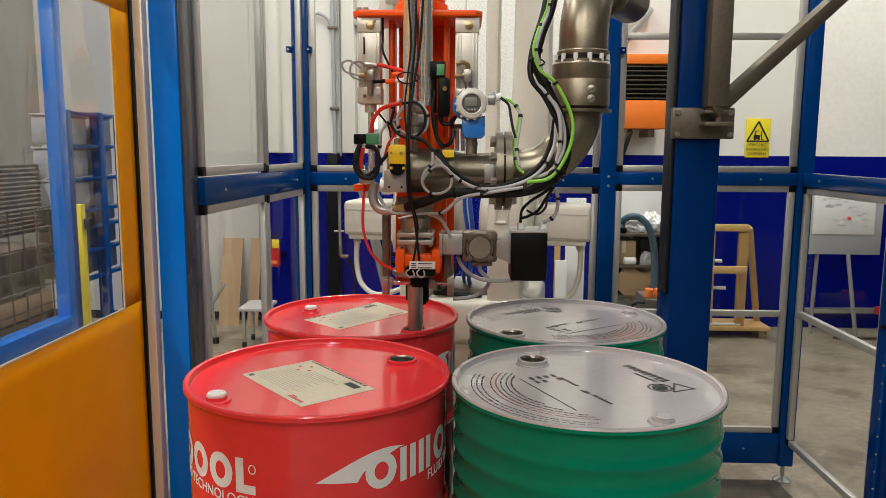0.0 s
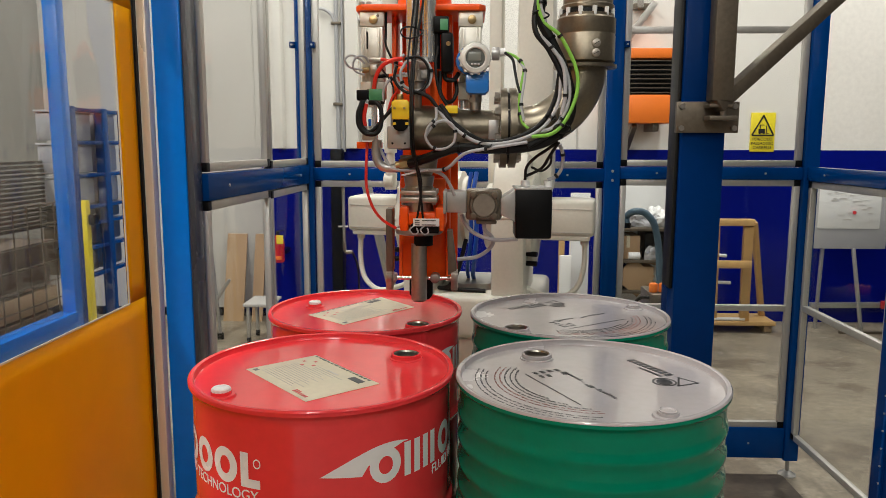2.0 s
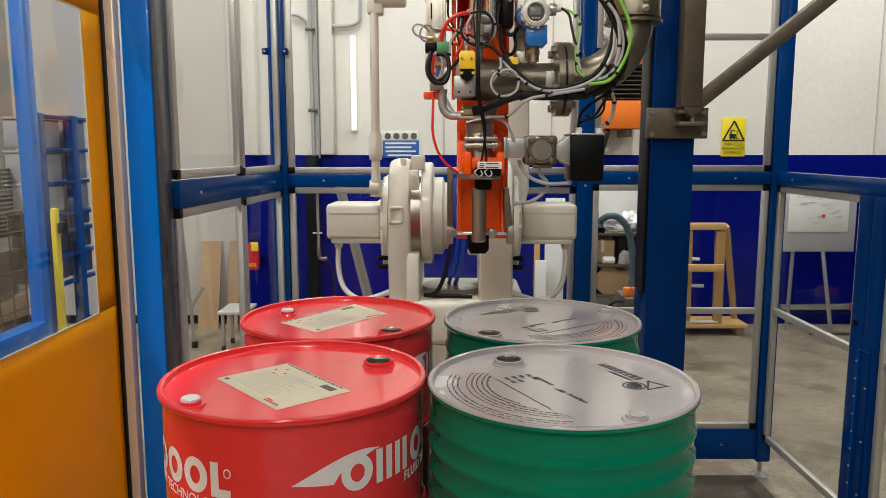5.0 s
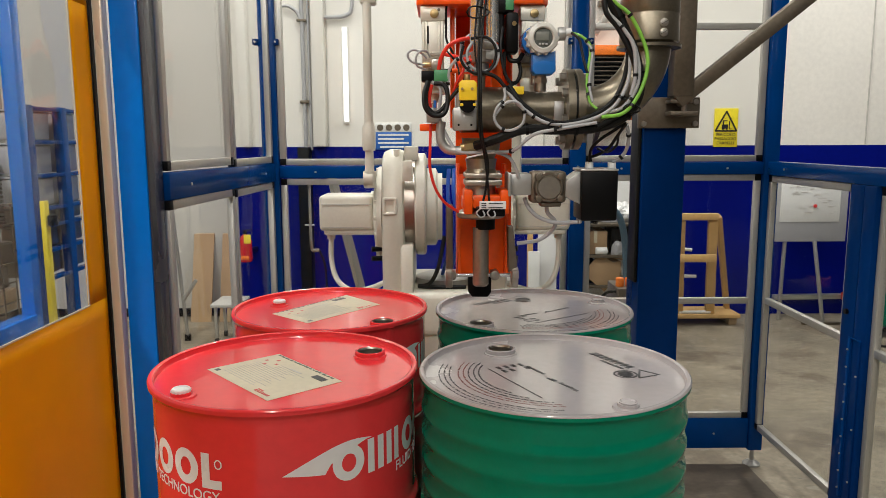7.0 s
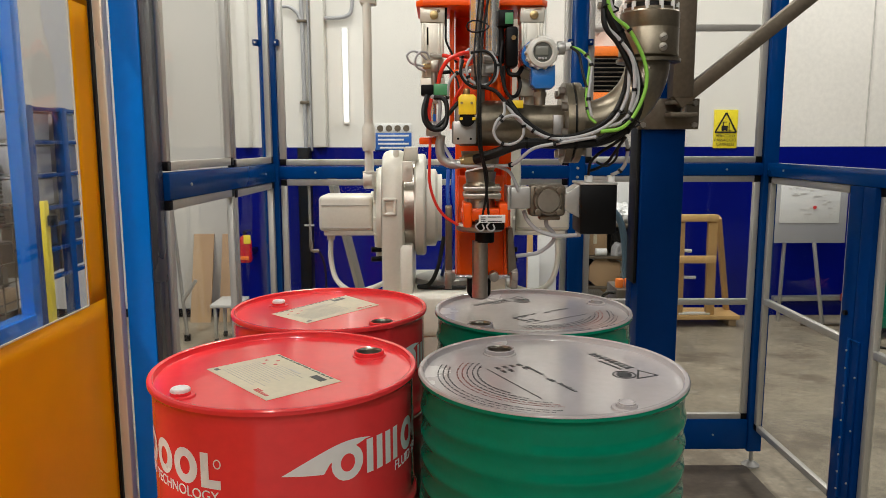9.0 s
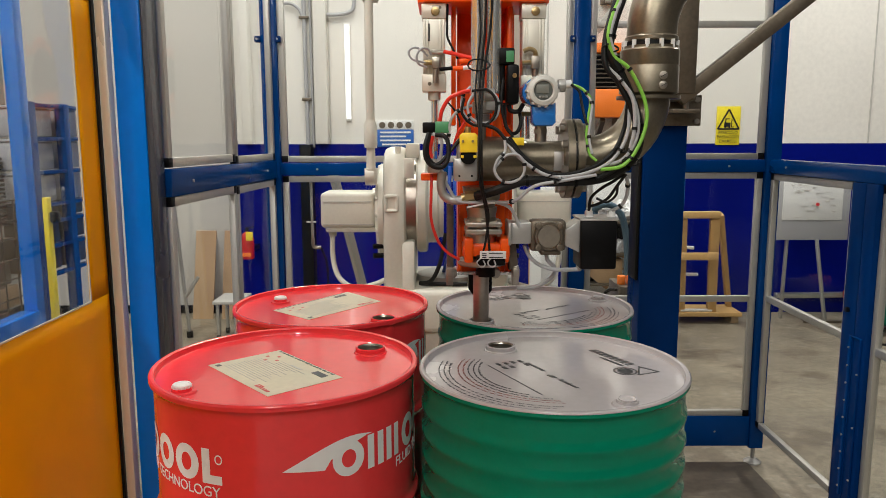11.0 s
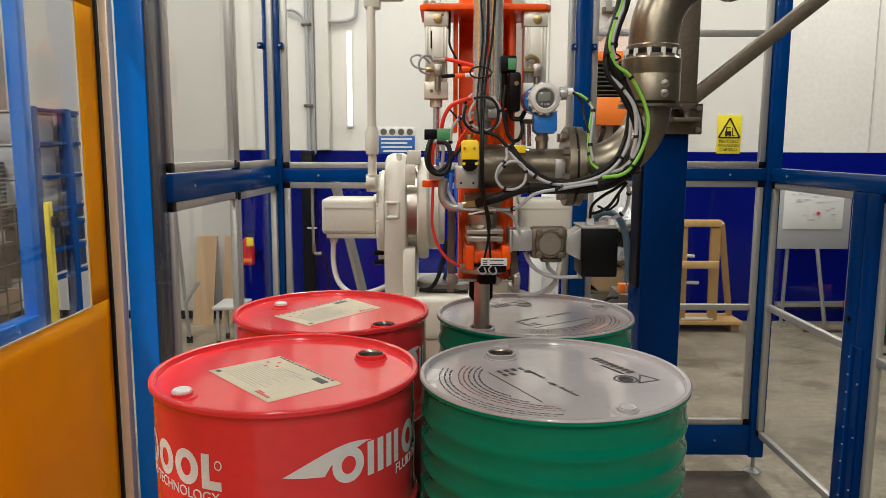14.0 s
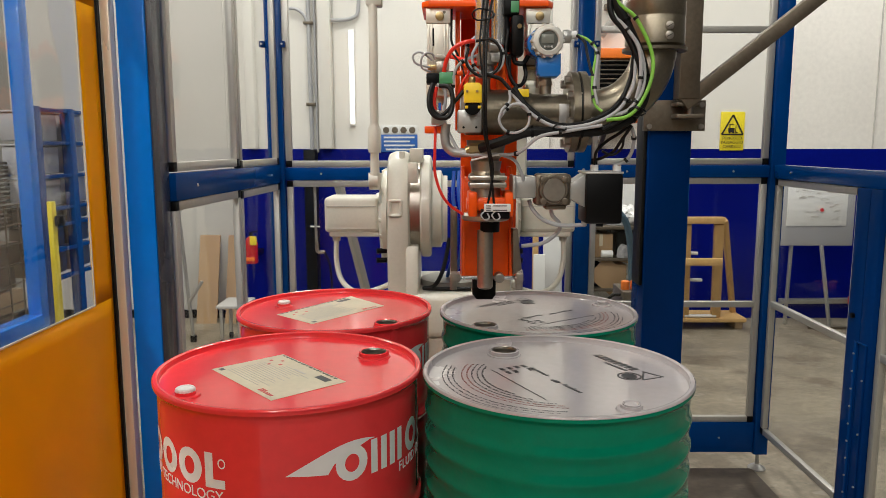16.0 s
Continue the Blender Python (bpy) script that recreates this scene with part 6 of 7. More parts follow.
ht = thing("unit_heater", (1.741, 7.600, 2.480), "orange unit heater with a dark louvred grille on the wall", "heater")
hx0, hx1 = 1.471, 1.986
z = [2.822, 2.725, 2.375, 2.098]
part("casing", box(B(), (hx0, 7.45, z[1]), (hx1, 7.86, z[0]), 0.01), HEATER_ORANGE, ht)
part("casing_base", box(B(), (hx0, 7.45, z[3]), (hx1, 7.86, z[2]), 0.01), HEATER_ORANGE, ht)
part("grille_back", box(B(), (hx0 + 0.01, 7.56, z[2]), (hx1 - 0.01, 7.86, z[1]), 0.002), BLACK, ht)
for k in range(8):
    zz = z[2] + (z[1] - z[2]) * (k + 0.5) / 8
    part("louvre", beam(B(), (hx0 + 0.01, 7.48, zz), (hx1 - 0.01, 7.48, zz), 0.05, 0.008, 0.001), DARK_STEEL, ht)
bm = beam(B(), ((hx0 + hx1) / 2 - 0.1, 7.55, z[3] - 0.02), ((hx0 + hx1) / 2 - 0.1, 7.89, z[3] - 0.25), 0.05, 0.05)
beam(bm, ((hx0 + hx1) / 2 + 0.1, 7.50, z[3] - 0.04), ((hx0 + hx1) / 2 + 0.1, 7.89, z[3] - 0.04), 0.06, 0.08)
part("bracket", bm, DARK_STEEL, ht)

cd = thing("wall_conduit", (-1.443, 7.860, 2.515), "grey vertical conduit with a side bend on the wall", "conduit")
part("pipe", rod(B(), (-1.425, 7.870, 3.706), (-1.412, 7.870, 1.801), 0.022, n=14), GREY_CABLE, cd)
part("pipe", rod(B(), (-1.361, 7.870, 3.707), (-1.352, 7.870, 1.801), 0.014, n=12), GREY_CABLE, cd)
part("bend", tube(B(), [(-1.316, 7.860, 3.247), (-1.230, 7.860, 3.168), (-1.084, 7.860, 3.157), (-0.956, 7.860, 3.180), (-0.902, 7.860, 3.260), (-0.892, 7.860, 3.595)], 0.020, 12, 6), GREY_CABLE, cd)
part("arm", tube(B(), [(-1.636, 7.860, 3.268), (-1.549, 7.860, 3.268), (-1.469, 7.860, 3.212), (-1.435, 7.860, 3.133)], 0.016, 12, 6), GREY_CABLE, cd)
part("clip", box(B(), (-1.472, 7.840, 3.141), (-1.371, 7.890, 3.115), 0.004), DARK_STEEL, cd)
part("clip", box(B(), (-1.461, 7.840, 2.317), (-1.364, 7.890, 2.285), 0.004), DARK_STEEL, cd)
pl_ = thing("wall_pilaster", (-1.273, 7.800, 2.511), "white boxed pilaster on the back wall", "pilaster", kind="structure")
part("casing", box(B(), (-1.320, 7.78, 1.84), (-1.191, 7.898, CEIL), 0.006), WALL_WHITE, pl_)
pl_ = thing("wall_pilaster", (-2.024, 7.800, 2.508), "white boxed pilaster on the back wall", "pilaster", kind="structure")
part("casing", box(B(), (-2.077, 7.76, 1.84), (-1.983, 7.898, CEIL), 0.006), WALL_WHITE, pl_)
# Added glowing rod with backing, standing in for a lamp's reflection in the pane.
wl = thing("reflection_streak", (-0.968, 7.850, 2.574), "upright glowing streak in place of a pane reflection", "lamp")
part("tube", rod(B(), (-0.980, 7.850, 3.043), (-0.974, 7.850, 2.098), 0.024, n=14), STREAK_GLOW, wl)
part("backing", box(B(), (-0.994 - 0.02, 7.872, 2.075), (-0.971 + 0.02, 7.899, 3.070), 0.003), WHITE, wl)
hk = thing("wall_bracket_arm", (1.655, 7.700, 3.132), "grey steel bracket arm with an upright on the wall", "bracket")
part("arm", beam(B(), (1.595, 7.800, 2.979), (1.844, 7.800, 3.316), 0.05, 0.07), ALU, hk)
part("upright", beam(B(), (1.702, 7.830, 3.265), (1.688, 7.830, 3.655), 0.06, 0.06), ALU, hk)
part("foot_plate", box(B(), (1.636, 7.820, 3.252), (1.836, 7.890, 3.310), 0.004), DARK_STEEL, hk)

# wooden trestle
tr = thing("wooden_trestle", (2.884, 7.784, 0.000), "pine A-frame trestle with two crosspieces on a low board", "trestle")
part("top_board", box(B(), (2.302, 7.100, 1.184), (2.712, 7.18, 1.119), 0.004), WOOD, tr)
part("crosspiece", box(B(), (2.322, 7.100, 0.780), (2.708, 7.14, 0.708), 0.004), WOOD, tr)
part("front_leg", beam(B(), (2.669, 7.150, 1.114), (2.779, 7.42, 0.12), 0.09, 0.05, 0.004, (0, 1, 0)), WOOD, tr)
part("back_leg", beam(B(), (2.733, 7.180, 1.150), (3.050, 7.66, 0.12), 0.05, 0.06, 0.004, (0, 1, 0)), WOOD, tr)
part("base_board", box(B(), (2.349, 7.36, 0.078), (3.080, 7.75, 0.12), 0.004), WOOD, tr)
for x in (2.37, 2.98):
    part("base_foot", box(B(), (x, 7.40, 0.0), (x + 0.08, 7.72, 0.0775), 0.004), PALLET_WOOD, tr)
part("left_leg", beam(B(), (2.360, 7.150, 1.113), (2.465, 7.42, 0.12), 0.07, 0.05, 0.004, (0, 1, 0)), WOOD, tr)
for k, (p, q) in enumerate((((2.396, 7.300, 0.812), (2.526, 7.300, 0.801)), ((2.403, 7.300, 0.536), (2.580, 7.300, 0.531)), ((2.453, 7.40, 0.138), (2.778, 7.40, 0.138)))):
    tl = thing("white_tube", [(a + b) / 2 for a, b in zip(p, q)], "short white plastic tube leaning at the trestle", "tube", "white tubes")
    part("pipe", rod(B(), p, q, 0.017, n=12), WHITE, tl)
bx = thing("blue_strip", (2.297, 7.000, 1.410), "light blue plastic strip beside the column", "strip")
part("strip", box(B(), (2.367, 7.300, 1.501), (2.412, 7.33, 1.221), 0.003), METER_BLUE, bx)

# flip chart
fc = thing("flip_chart", (4.256, 8.075, 0.000), "grey flip chart board with a pinned white drawing on legs", "board")
part("board", box(B(), (3.463, 7.550, 1.521), (4.203, 7.58, 0.846), 0.004), GREY_CABLE, fc)
part("paper", box(B(), (3.504, 7.542, 1.053), (4.121, 7.547, 1.488), 0.001), WHITE, fc, "white paper with a faint drawing")
part("pin", rod(B(), (3.862, 7.540, 1.217), (3.852, 7.520, 1.218), 0.018, n=12), RED_INK, fc, "red magnet")
rnd = random.Random(5)
for k in range(26):
    x0, zz = rnd.uniform(3.57, 4.02), rnd.uniform(1.08, 1.42)
    part("sketch_line", box(B(), (x0, 7.5385, zz), (x0 + rnd.uniform(0.02, 0.09), 7.541, zz + rnd.choice((0.006, 0.03)) * 0.4), 0), GREY_WALL, fc)
part("leg", beam(B(), (3.888, 7.560, 0.851), (3.952, 7.40, 0.0), 0.03, 0.03), ALU, fc)
part("leg", beam(B(), (3.588, 7.580, 0.847), (3.581, 7.60, 0.0), 0.03, 0.03), ALU, fc)
part("cross_foot", beam(B(), (3.731, 7.40, 0.0125), (4.166, 7.40, 0.0125), 0.03, 0.025), DARK_STEEL, fc)
wr = thing("wall_rail", (4.009, 7.800, 0.201), "long steel rail with a red end cap along the wall", "rail")
part("bar", beam(B(), (3.633, 7.860, 0.193), (4.396, 7.860, 0.202), 0.079, 0.05), ALU, wr)
part("end_cap", box(B(), (4.348, 7.780, 0.257), (4.438, 7.820, 0.174), 0.006), RED_INK, wr, "red end cap")

# low green machine beside the far wall
gm = thing("green_tank", (4.50, 7.1, 0), "low dark green enamelled tank on feet by the wall", "tank")
part("body", box(B(), (4.17, 6.85, 0.10), (4.85, 7.35, 0.60), 0.05, 4), GREEN, gm)
part("lid", box(B(), (4.22, 6.90, 0.601), (4.80, 7.30, 0.625), 0.010, 2), DARK_STEEL, gm, "dark steel tank lid")
for x in (4.22, 4.76):
    for y in (6.92, 7.26):
        part("foot", rod(B(), (x, y, 0.0), (x, y, 0.11), 0.025, n=12), BLACK, gm)
fcb = thing("floor_cable", (4.05, 6.7, 0), "black cable lying on the floor by the tank", "cable")
part("cable", tube(B(), [(4.40, 6.95, 0.14), (4.12, 6.80, 0.012), (3.98, 6.70, 0.012), (4.10, 6.52, 0.012), (4.45, 6.48, 0.012), (4.9, 6.6, 0.012)], 0.011, 10), RUBBER, fcb)

# shelving with boxes behind the cell
sh = thing("shelving", (1.438, 6.4, 0), "white metal shelving with dark shelf boards", "shelf")
sx0, sx1 = 1.204, 1.778
part("back_panel", box(B(), (sx0, 6.68, 0.02), (sx1, 6.70, 1.556), 0.003), WHITE, sh)
zsh = [1.193, 0.922, 0.658, 0.35]
for zz in zsh:
    part("shelf_board", box(B(), (sx0, 6.2, zz - 0.025), (sx1, 6.678, zz), 0.003), DARK_STEEL, sh)
for x in (sx0, sx1 - 0.03):
    part("upright", box(B(), (x, 6.17, 0.0), (x + 0.03, 6.199, 1.580), 0.003), WALL_BLUE, sh)


def carton(x0, x1, z0, h, y0, d, label, flaps=False):
    o = thing("cardboard_box", ((x0 + x1) / 2, y0 + d / 2, z0), label, "box", "cartons on the shelves")
    part("body", box(B(), (x0, y0, z0 + 0.001), (x1, y0 + d, z0 + h), 0.004), CARD, o)
    if flaps:
        part("flap", beam(B(), (x0 - 0.14, y0 - 0.02, z0 + 0.02), (x0 + 0.01, y0, z0 + h), 0.25, 0.006, 0.001, (0, 1, 0)), CARD, o)
        part("flap", beam(B(), (x1, y0 + d / 2, z0 + h), (x1 + 0.03, y0 + d / 2, z0 + h + 0.12), 0.2, 0.006, 0.001, (0, 1, 0)), CARD, o)
    else:
        part("tape", box(B(), (x0 + (x1 - x0) * 0.4, y0 - 0.001, z0 + h * 0.5), (x0 + (x1 - x0) * 0.55, y0 + d + 0.001, z0 + h + 0.001), 0), LABEL, o)
    return o


carton(1.240, 1.433, zsh[1], 0.20, 6.25, 0.3, "small brown cardboard box on a shelf")
carton(1.460, 1.557, zsh[2], 0.20, 6.25, 0.3, "brown cardboard box with open flaps", True)
carton(1.221, 1.303, zsh[0], 0.16, 6.3, 0.25, "small brown cardboard box on the top shelf")
bn = thing("storage_bin", (1.581, 6.4, zsh[1]), "dark grey plastic storage bin on a shelf", "bin")
part("body", slab(B(), [(1.484, zsh[1] + 0.001), (1.659, zsh[1] + 0.001), (1.674, zsh[1] + 0.22), (1.474, zsh[1] + 0.22)], 0.28, (0, 6.28, 0), "y", 0.008), BLACK, bn)
pk = thing("paper_roll", (1.362, 6.25, zsh[1]), "small white paper roll on a shelf", "roll")
part("roll", rod(B(), (1.331, 6.225, zsh[1] + 0.033), (1.427, 6.225, zsh[1] + 0.033), 0.032, n=16, bevel=0.004), WHITE, pk)


def bag(at, sx_, sy_, sz_, mat, label, seed):
    """A crumpled bag: a rough rounded lump with creases."""
    bm = B()
    bmesh.ops.create_icosphere(bm, subdivisions=4, radius=1)
    for v in bm.verts:
        n_ = noise.noise(v.co * 1.7 + Vector((seed, 0, 0))) * 0.35 + noise.noise(v.co * 5 + Vector((0, seed, 0))) * 0.16
        v.co *= 1 + n_
        v.co = Vector((v.co.x * sx_, v.co.y * sy_, max(v.co.z, -0.6) * sz_ + 0.6 * sz_)) + Vector(at)
    return solid("plastic_bag", bm, mat, label, "bag", "bags on the shelves")


bag((1.485, 6.4, zsh[0]), 0.16, 0.12, 0.08, GREY_CABLE, "crumpled clear plastic bag on the top shelf", 3.0)
bag((1.599, 6.42, zsh[0]), 0.10, 0.12, 0.10, WHITE, "crumpled pale plastic bag on the top shelf", 8.0)
bag((1.344, 6.38, zsh[2]), 0.14, 0.12, 0.13, BLACK, "black plastic sack on the lower shelf", 5.0)
bag((1.514, 6.23, zsh[1]), 0.05, 0.03, 0.07, GREY_CABLE, "small clear bag beside a carton", 6.0)
hs = thing("suction_hose", (1.318, 5.6, 1.0), "grey-blue suction hose arched over the shelving", "hose")
hose_pts = [(1.191, 5.700, 1.284), (1.193, 5.700, 1.341), (1.223, 5.600, 1.386), (1.296, 5.600, 1.382), (1.363, 5.600, 1.321), (1.401, 5.600, 1.222), (1.425, 5.600, 1.069), (1.438, 5.600, 0.848), (1.453, 5.6, 0.4), (1.453, 5.65, 0.02)]
part("tube", tube(B(), hose_pts, 0.026, 14, 8), HOSE_GREY, hs)
part("cuff", rod(B(), (1.190, 5.700, 1.293), (1.187, 5.700, 1.253), 0.040, n=16), BLACK, hs)
cbx = thing("control_box", (1.223, 4.75, 0), "dark grey steel control cabinet with orange knobs", "cabinet")
part("body", box(B(), (1.132, 4.6, 0.0), (1.305, 4.9, 0.953), 0.008), DARK_STEEL, cbx)
for a in (0.03, 0.09):
    part("knob", rod(B(), (1.132 + a, 4.68, 0.953), (1.132 + a, 4.68, 1.011), 0.028, n=12, bevel=0.006), HEATER_ORANGE, cbx, "orange knob")
bm = B()
tube(bm, [(1.132, 4.65, 0.924), (1.089, 4.700, 0.910), (1.051, 4.750, 0.854), (1.023, 4.800, 0.766), (1.012, 4.800, 0.533)], 0.010)
part("cable", bm, RUBBER, cbx)
# white panels and a lath leaning at the wall
wp = thing("leaning_board", (0.971, 6.9, 0), "pale white board leaning at the back wall", "board")
part("board", box(B(), (0.837, 6.9, 0.0), (0.945, 6.93, 0.848), 0.004), WHITE, wp)
wp = thing("leaning_board", (1.094, 7.05, 0), "tall white board leaning at the back wall", "board")
part("board", box(B(), (0.947, 7.05, 0.0), (1.132, 7.08, 1.431), 0.004), WHITE, wp)
lt = thing("wooden_lath", (0.873, 7.15, 0), "narrow pine lath leaning at the back wall", "lath")
part("lath", box(B(), (0.851, 7.10, 0.0), (0.906, 7.14, 1.095), 0.004), WOOD, lt)

# grey stay and air line behind the robot
st = thing("grey_stay", (-0.571, 4.5, 0), "grey steel diagonal stay behind the cell", "stay")
part("bar", beam(B(), (-0.663, 4.500, 1.691), (-0.324, 4.9, 0.0), 0.04, 0.05), ALU, st)
al = thing("air_drop", (-0.730, 4.135, 1.339), "thin air drop pipe with a small tap", "pipe")
part("pipe", rod(B(), (-0.733, 4.135, 1.659), (-0.731, 4.135, 1.307), 0.008, n=10), ALU, al)
part("tap", tube(B(), [(-0.730, 4.135, 1.333), (-0.725, 4.135, 1.281), (-0.686, 4.135, 1.278)], 0.010, 10, 4), STEEL, al)
part("tap_lever", rod(B(), (-0.763, 4.135, 1.423), (-0.709, 4.135, 1.423), 0.005, n=8), WHITE, al)
part("air_hose", tube(B(), [(-0.686, 4.135, 1.278), (-0.656, 4.135, 1.194), (-0.649, 4.135, 1.046), (-0.650, 4.135, 0.781)], 0.006), RUBBER, al)
dk = thing("dark_duct", (-1.418, 7.75, 0), "dark boxed duct on the blue wall", "duct", kind="structure")
part("casing", box(B(), (-1.477, 7.70, 0.0), (-1.358, 7.89, 1.83), 0.006), BLACK, dk)

# ---- seen through the left panels ----
ex = thing("fire_extinguisher", (-1.974, 7.400, 0.819), "red fire extinguisher with a yellow tag on the wall", "extinguisher")
ez0, ez1 = 0.669, 0.951
exx = -2.000
part("cylinder", lathe(B(), [(0.0, ez0), (0.06, ez0), (0.066, ez0 + 0.02), (0.066, ez1 - 0.07), (0.045, ez1 - 0.02), (0.018, ez1), (0.0, ez1)], (exx, 7.5, 0), 24), EXT_RED, ex)
bm = rod(B(), (exx, 7.5, ez1 - 0.005), (exx, 7.5, ez1 + 0.03), 0.018, n=12)
beam(bm, (exx - 0.02, 7.5, ez1 + 0.035), (exx + 0.07, 7.5, ez1 + 0.05), 0.015, 0.012)
part("valve", bm, BLACK, ex)
part("tag", box(B(), (exx + 0.005, 7.425, ez1 - 0.085), (exx + 0.075, 7.43, ez1 + 0.005), 0.001), SIGN_YELLOW, ex, "yellow inspection tag")
part("label", box(B(), (exx - 0.05, 7.4300, ez0 + 0.03), (exx + 0.05, 7.4345, ez0 + 0.07), 0.001), HEATER_ORANGE, ex)
part("bracket", box(B(), (exx - 0.03, 7.56, ez0 + 0.05), (exx + 0.03, 7.895, ez0 + 0.10), 0.003), BLACK, ex)
for xa, xb in ((-2.647, -2.431), (-2.341, -2.227)):
    cb = thing("chipboard_sheet", ((xa + xb) / 2, 7.7, 0), "tall raw chipboard sheet leaning at the back wall", "board", "leaning boards")
    part("sheet", slab(B(), [(7.62, 0.0), (7.64, 0.0), (7.895, 0.913), (7.875, 0.913)], xb - xa, (xa, 0, 0), "x"), CARD, cb)
so = thing("work_stool", (-2.023, 6.9, 0), "small pale-topped stool on castors", "stool")
zst = 0.393
# White seat drawn grey: the dimming by the pane is put into its colour.
part("seat", box(B(), (-2.142, 6.7, zst - 0.03), (-1.872, 7.1, zst), 0.006), GREY_WALL, so)
for a in (-2.121, -1.926):
    for b in (6.74, 7.03):
        part("leg", box(B(), (a, b, 0.06), (a + 0.03, b + 0.03, zst - 0.03), 0.003), ALU, so)
        part("castor", rod(B(), (a, b + 0.015, 0.03), (a + 0.03, b + 0.015, 0.03), 0.03, n=12, bevel=0.004), BLACK, so)
ch = thing("folding_stand", (-2.470, 6.8, 0), "light metal folding stand with crossed legs", "stand")
for p, q in (((-2.487, 6.800, 1.403), (-2.431, 6.9, 0.03)), ((-2.527, 6.800, 0.768), (-2.488, 6.7, 0.0)), ((-2.290, 6.800, 0.608), (-2.415, 6.800, 0.418)), ((-2.534, 6.800, 1.288), (-2.440, 6.800, 1.288))):
    part("tube", rod(B(), p, q, 0.016, n=10), CAST_ALU, ch)
part("rubber_foot", rod(B(), (-2.431, 6.9, 0.0), (-2.431, 6.9, 0.06), 0.03, n=10), BLACK, ch)
pst = thing("wall_trunking", (-2.206, 7.85, 0), "pale vertical trunking beside the blue wall paint", "trunking", kind="structure")
part("cover", box(B(), (-2.224, 7.84, 0.0), (-2.182, 7.893, 1.83), 0.004), ALU, pst)

# ---- seen through the curtain's window ----
gt = thing("blue_portal", (-1.75, 2.9, 0), "bright blue steel portal post with a cross beam", "frame")
pxy = (-1.750, 3.094, 1.781)
part("post", box(B(), (-1.78, pxy[1] - 0.03, 0.0), (-1.72, pxy[1] + 0.03, 3.2), 0.006), BRIGHT_BLUE, gt)
part("low_beam", box(B(), (-1.79, 1.0, 1.126 - 0.05), (-1.71, pxy[1] - 0.031, 1.126 + 0.04), 0.005), BRIGHT_BLUE, gt)
yp = thing("yellow_post", (-1.85, 3.3, 0), "slim yellow guard post", "post")
ypy = (-1.850, 3.456, 1.450)
part("post", box(B(), (-1.87, ypy[1] - 0.02, 0.0), (-1.845, ypy[1] + 0.02, 1.617), 0.004), SIGN_YELLOW, yp)
part("latch", box(B(), (-1.838, ypy[1] - 0.02, 1.50), (-1.81, ypy[1] + 0.03, 1.55), 0.004), BLACK, yp)
rk = thing("bin_rack", (-2.1, 4.0, 0), "blue steel rack with several shelves of grey bins", "rack")
ra, rb_ = (-2.050, 3.715, 1.761), (-2.050, 4.217, 1.745)
for yy in (ra[1], (ra[1] + rb_[1] * 2) / 3, rb_[1] + 0.1):
    part("upright", box(B(), (-2.08, yy - 0.03, 0.0), (-2.03, yy + 0.03, 2.074), 0.004), BLUE, rk)
levels = [2.068, 1.899, 1.727, 1.558, 1.469, 1.338, 1.190]
for zz in levels:
    part("shelf_beam", box(B(), (-2.07, ra[1], zz - 0.02), (-2.035, rb_[1] + 0.13, zz), 0.003), BLUE, rk)
for k, zz in enumerate(levels[1:]):
    for j in range(2):
        y0_ = ra[1] + 0.05 + j * (rb_[1] - ra[1]) * 0.55
        o = thing("storage_bin", (-2.16, y0_ + 0.15, zz), "pale grey plastic bin on the blue rack" if k < 3 else "dark grey plastic bin on the blue rack", "bin", "bins on the rack")
        h = (levels[k] - zz) * 0.86
        part("body", box(B(), (-2.26, y0_, zz + 0.001), (-2.09, y0_ + (rb_[1] - ra[1]) * 0.48, zz + h), 0.012), GREY_CABLE if k < 3 else DARK_STEEL, o)
        part("rim", box(B(), (-2.265, y0_ - 0.005, zz + h), (-2.085, y0_ + (rb_[1] - ra[1]) * 0.48 + 0.005, zz + h + 0.012), 0.004), GREY_CABLE if k < 3 else DARK_STEEL, o)
cg = thing("wire_container", (-1.9, 2.4, 0), "dark wire mesh container with stacked timber", "container")
c0, c1 = 2.0, 3.444
ztop_ = 1.613
for k in range(15):
    yy = c0 + (c1 - c0) * k / 14
    part("wire", rod(B(), (-1.95, yy, 0.9), (-1.95, yy, ztop_), 0.0035, n=6), DARK_STEEL, cg)
for k in range(9):
    zz = 0.9 + (ztop_ - 0.9) * k / 8
    part("wire", rod(B(), (-1.95, c0, zz), (-1.95, c1, zz), 0.0035, n=6), DARK_STEEL, cg)
part("floor_pan", box(B(), (-2.25, c0, 0.0), (-1.93, c1, 0.9), 0.01), DARK_STEEL, cg)
for k in range(5):
    tb = thing("timber_stack", (-2.1, 2.5, 0.9 + k * 0.11), "rough brown timber baulk in the wire container", "timber", "timbers")
    part("baulk", box(B(), (-2.24, c0 + 0.05 + 0.03 * k, 0.901 + k * 0.11), (-1.98, c1 - 0.06 - 0.05 * (k % 2), 1.0 + k * 0.11), 0.006), PALLET_WOOD if k == 2 else DARK_TIMBER, tb)
gs = thing("slat_screen", (-2.2, 2.6, 1.5), "dark slatted screen on two posts", "screen")
for k in range(16):
    zz = 1.46 + k * 0.022
    part("slat", beam(B(), (-2.24, 2.3, zz), (-2.24, 3.850 - 0.006 * k, zz), 0.02, 0.014, 0.002), DARK_STEEL, gs)
for yy in (2.34, 2.80):
    part("stand_post", box(B(), (-2.28, yy, 0.0), (-2.252, yy + 0.03, 1.83), 0.003), DARK_STEEL, gs)
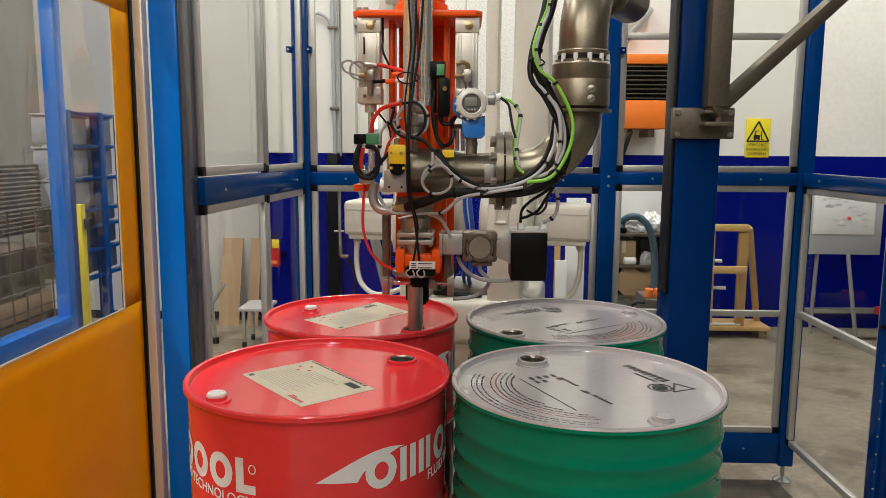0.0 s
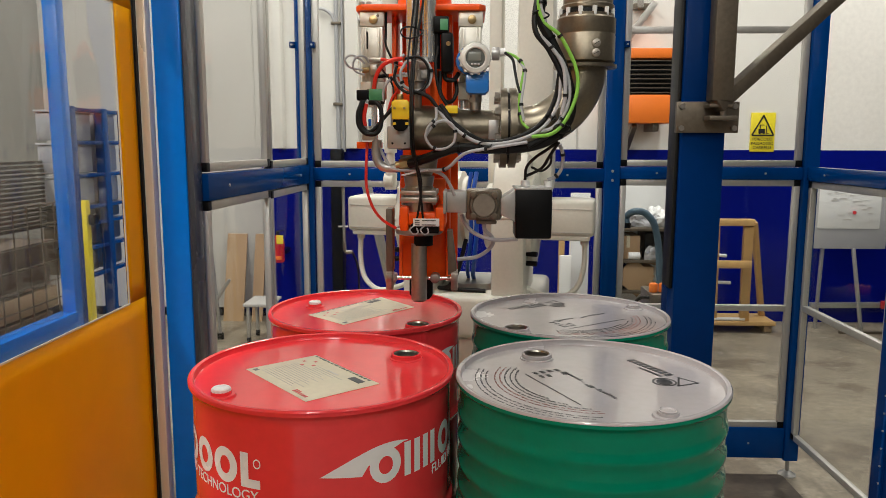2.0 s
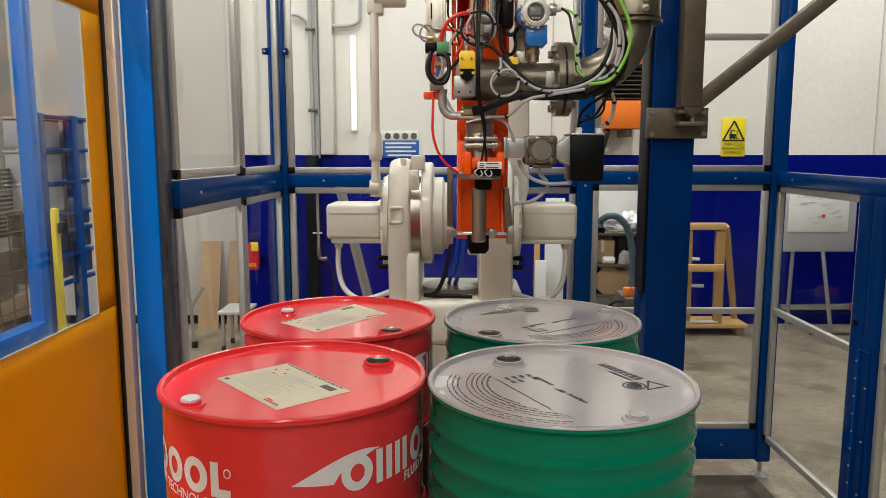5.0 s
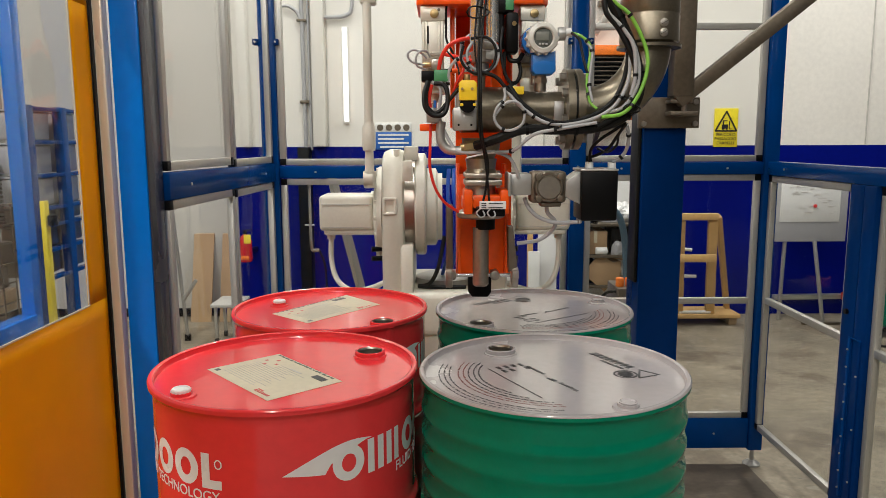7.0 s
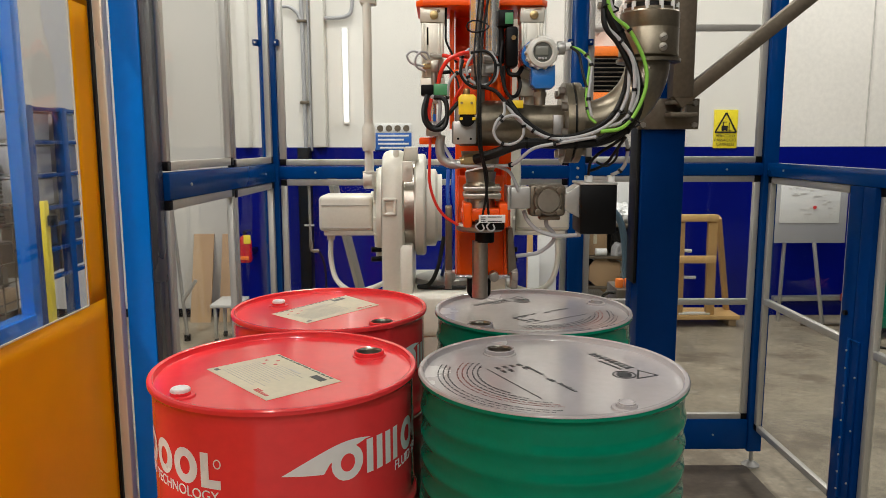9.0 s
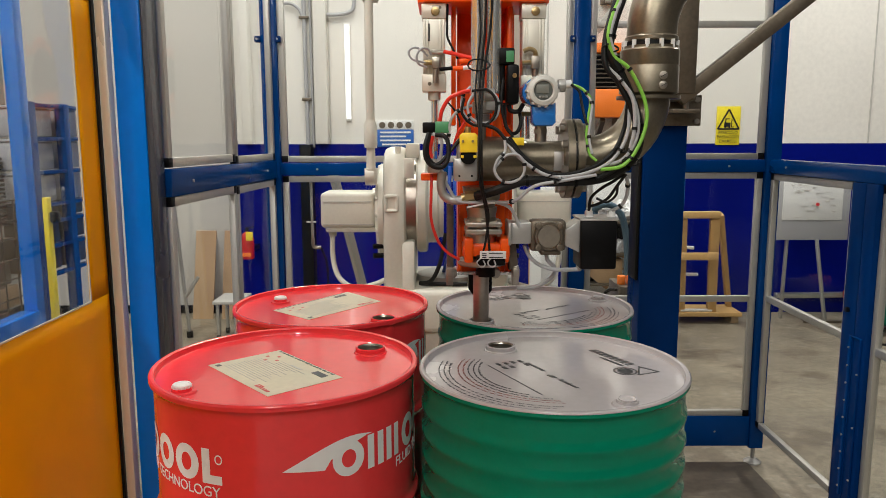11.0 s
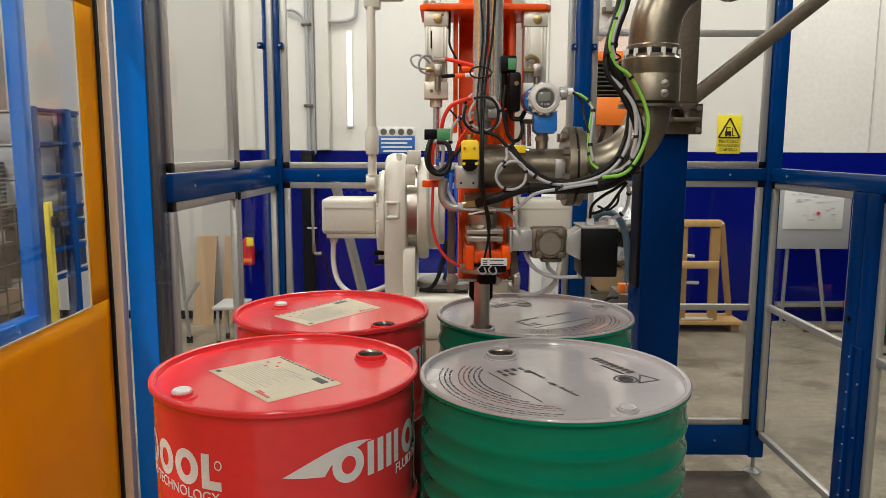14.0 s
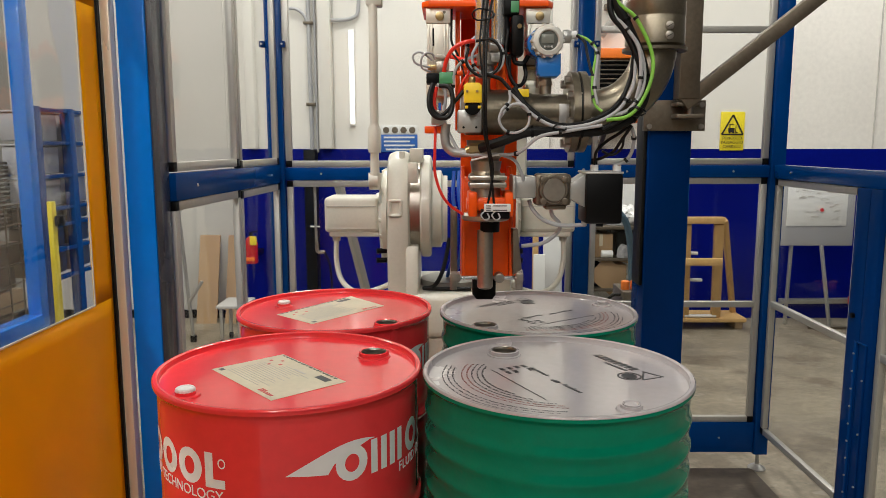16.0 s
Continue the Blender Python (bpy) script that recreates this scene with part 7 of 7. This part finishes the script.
dpw = thing("dark_pipe", (-2.25, 2.9, 0), "dark vertical steel pipe standing on the floor", "pipe")
part("pipe", rod(B(), (-2.25, 2.62, 0.0), (-2.25, 2.62, 3.4), 0.03, n=14), DARK_STEEL, dpw)


# ---- what moves ----
def motions():
    yaw = [(0.0, -10.4), (3.6, -10.4), (3.8, -8.9), (4.0, -6.6), (4.2, -3.9), (4.4, -1.9), (4.6, -1.3), (5.4, -1.2), (7.1, 0.0), (16.0, 0.0)]
    walk(turret, [(t, pose(AX, AY, 0.862, 0, 0, a)) for t, a in yaw])
    # the wrist: sideways, back and up from the first drum, then down over the second
    wrist = [(0.0, -0.266, 0.022, 0.0), (3.6, -0.266, 0.022, 0.0), (3.8, -0.227, 0.045, 0.018), (4.0, -0.164, 0.087, 0.048), (4.2, -0.085, 0.145, 0.089), (4.3, -0.055, 0.168, 0.105), (4.5, -0.029, 0.192, 0.119), (5.0, -0.019, 0.200, 0.126), (5.4, -0.018, 0.196, 0.124), (6.2, -0.009, 0.100, 0.062), (7.0, 0.001, 0.004, 0.002), (7.3, 0.001, 0.0, 0.0), (16.0, 0.001, 0.0, 0.0)]
    walk(tool, [(t, pose(0.10 + x, 2.10 + y, 1.45 + z)) for t, x, y, z in wrist])
    # the filling head also slides along its frame
    head = [(t, -0.266, 0.022, z) for t, z in ((0.0, -0.045), (1.05, -0.045), (1.2, -0.032), (1.5, 0.002), (2.0, 0.054), (2.3, 0.084), (2.5, 0.089))]
    head += [(t, x, y, z + 0.089) for t, x, y, z in wrist if 3.5 < t < 7.4]
    head += [(t, 0.001, 0.0, z) for t, z in ((8.6, 0.089), (8.75, 0.083), (9.0, 0.058), (9.2, 0.037), (9.9, -0.036), (10.1, -0.045), (14.05, -0.045), (14.2, -0.032), (14.5, 0.0), (15.0, 0.053), (15.3, 0.082), (15.5, 0.089), (16.0, 0.089))]
    # the riser swings on its swivel joint as the head travels
    swing = [(0.0, 66), (3.6, 66), (4.0, 50), (4.4, 28), (5.4, 20), (7.1, 14), (16.0, 14)]
    walk(riser, [(t, pose(RISER.x, RISER.y, RISER.z, 0, 0, a)) for t, a in swing])
    # the brace turns with the pipe on its hinge
    stay = [(0.0, 20), (3.6, 20), (4.0, 14), (4.4, 7), (5.4, 3), (7.1, 0), (16.0, 0)]
    walk(brace, [(t, pose(BRACE.x, BRACE.y, BRACE.z, 0, 0, a)) for t, a in stay])
    walk(fill, [(t, pose(NX + x, NY + y, 1.40 + z)) for t, x, y, z in head])


motions()
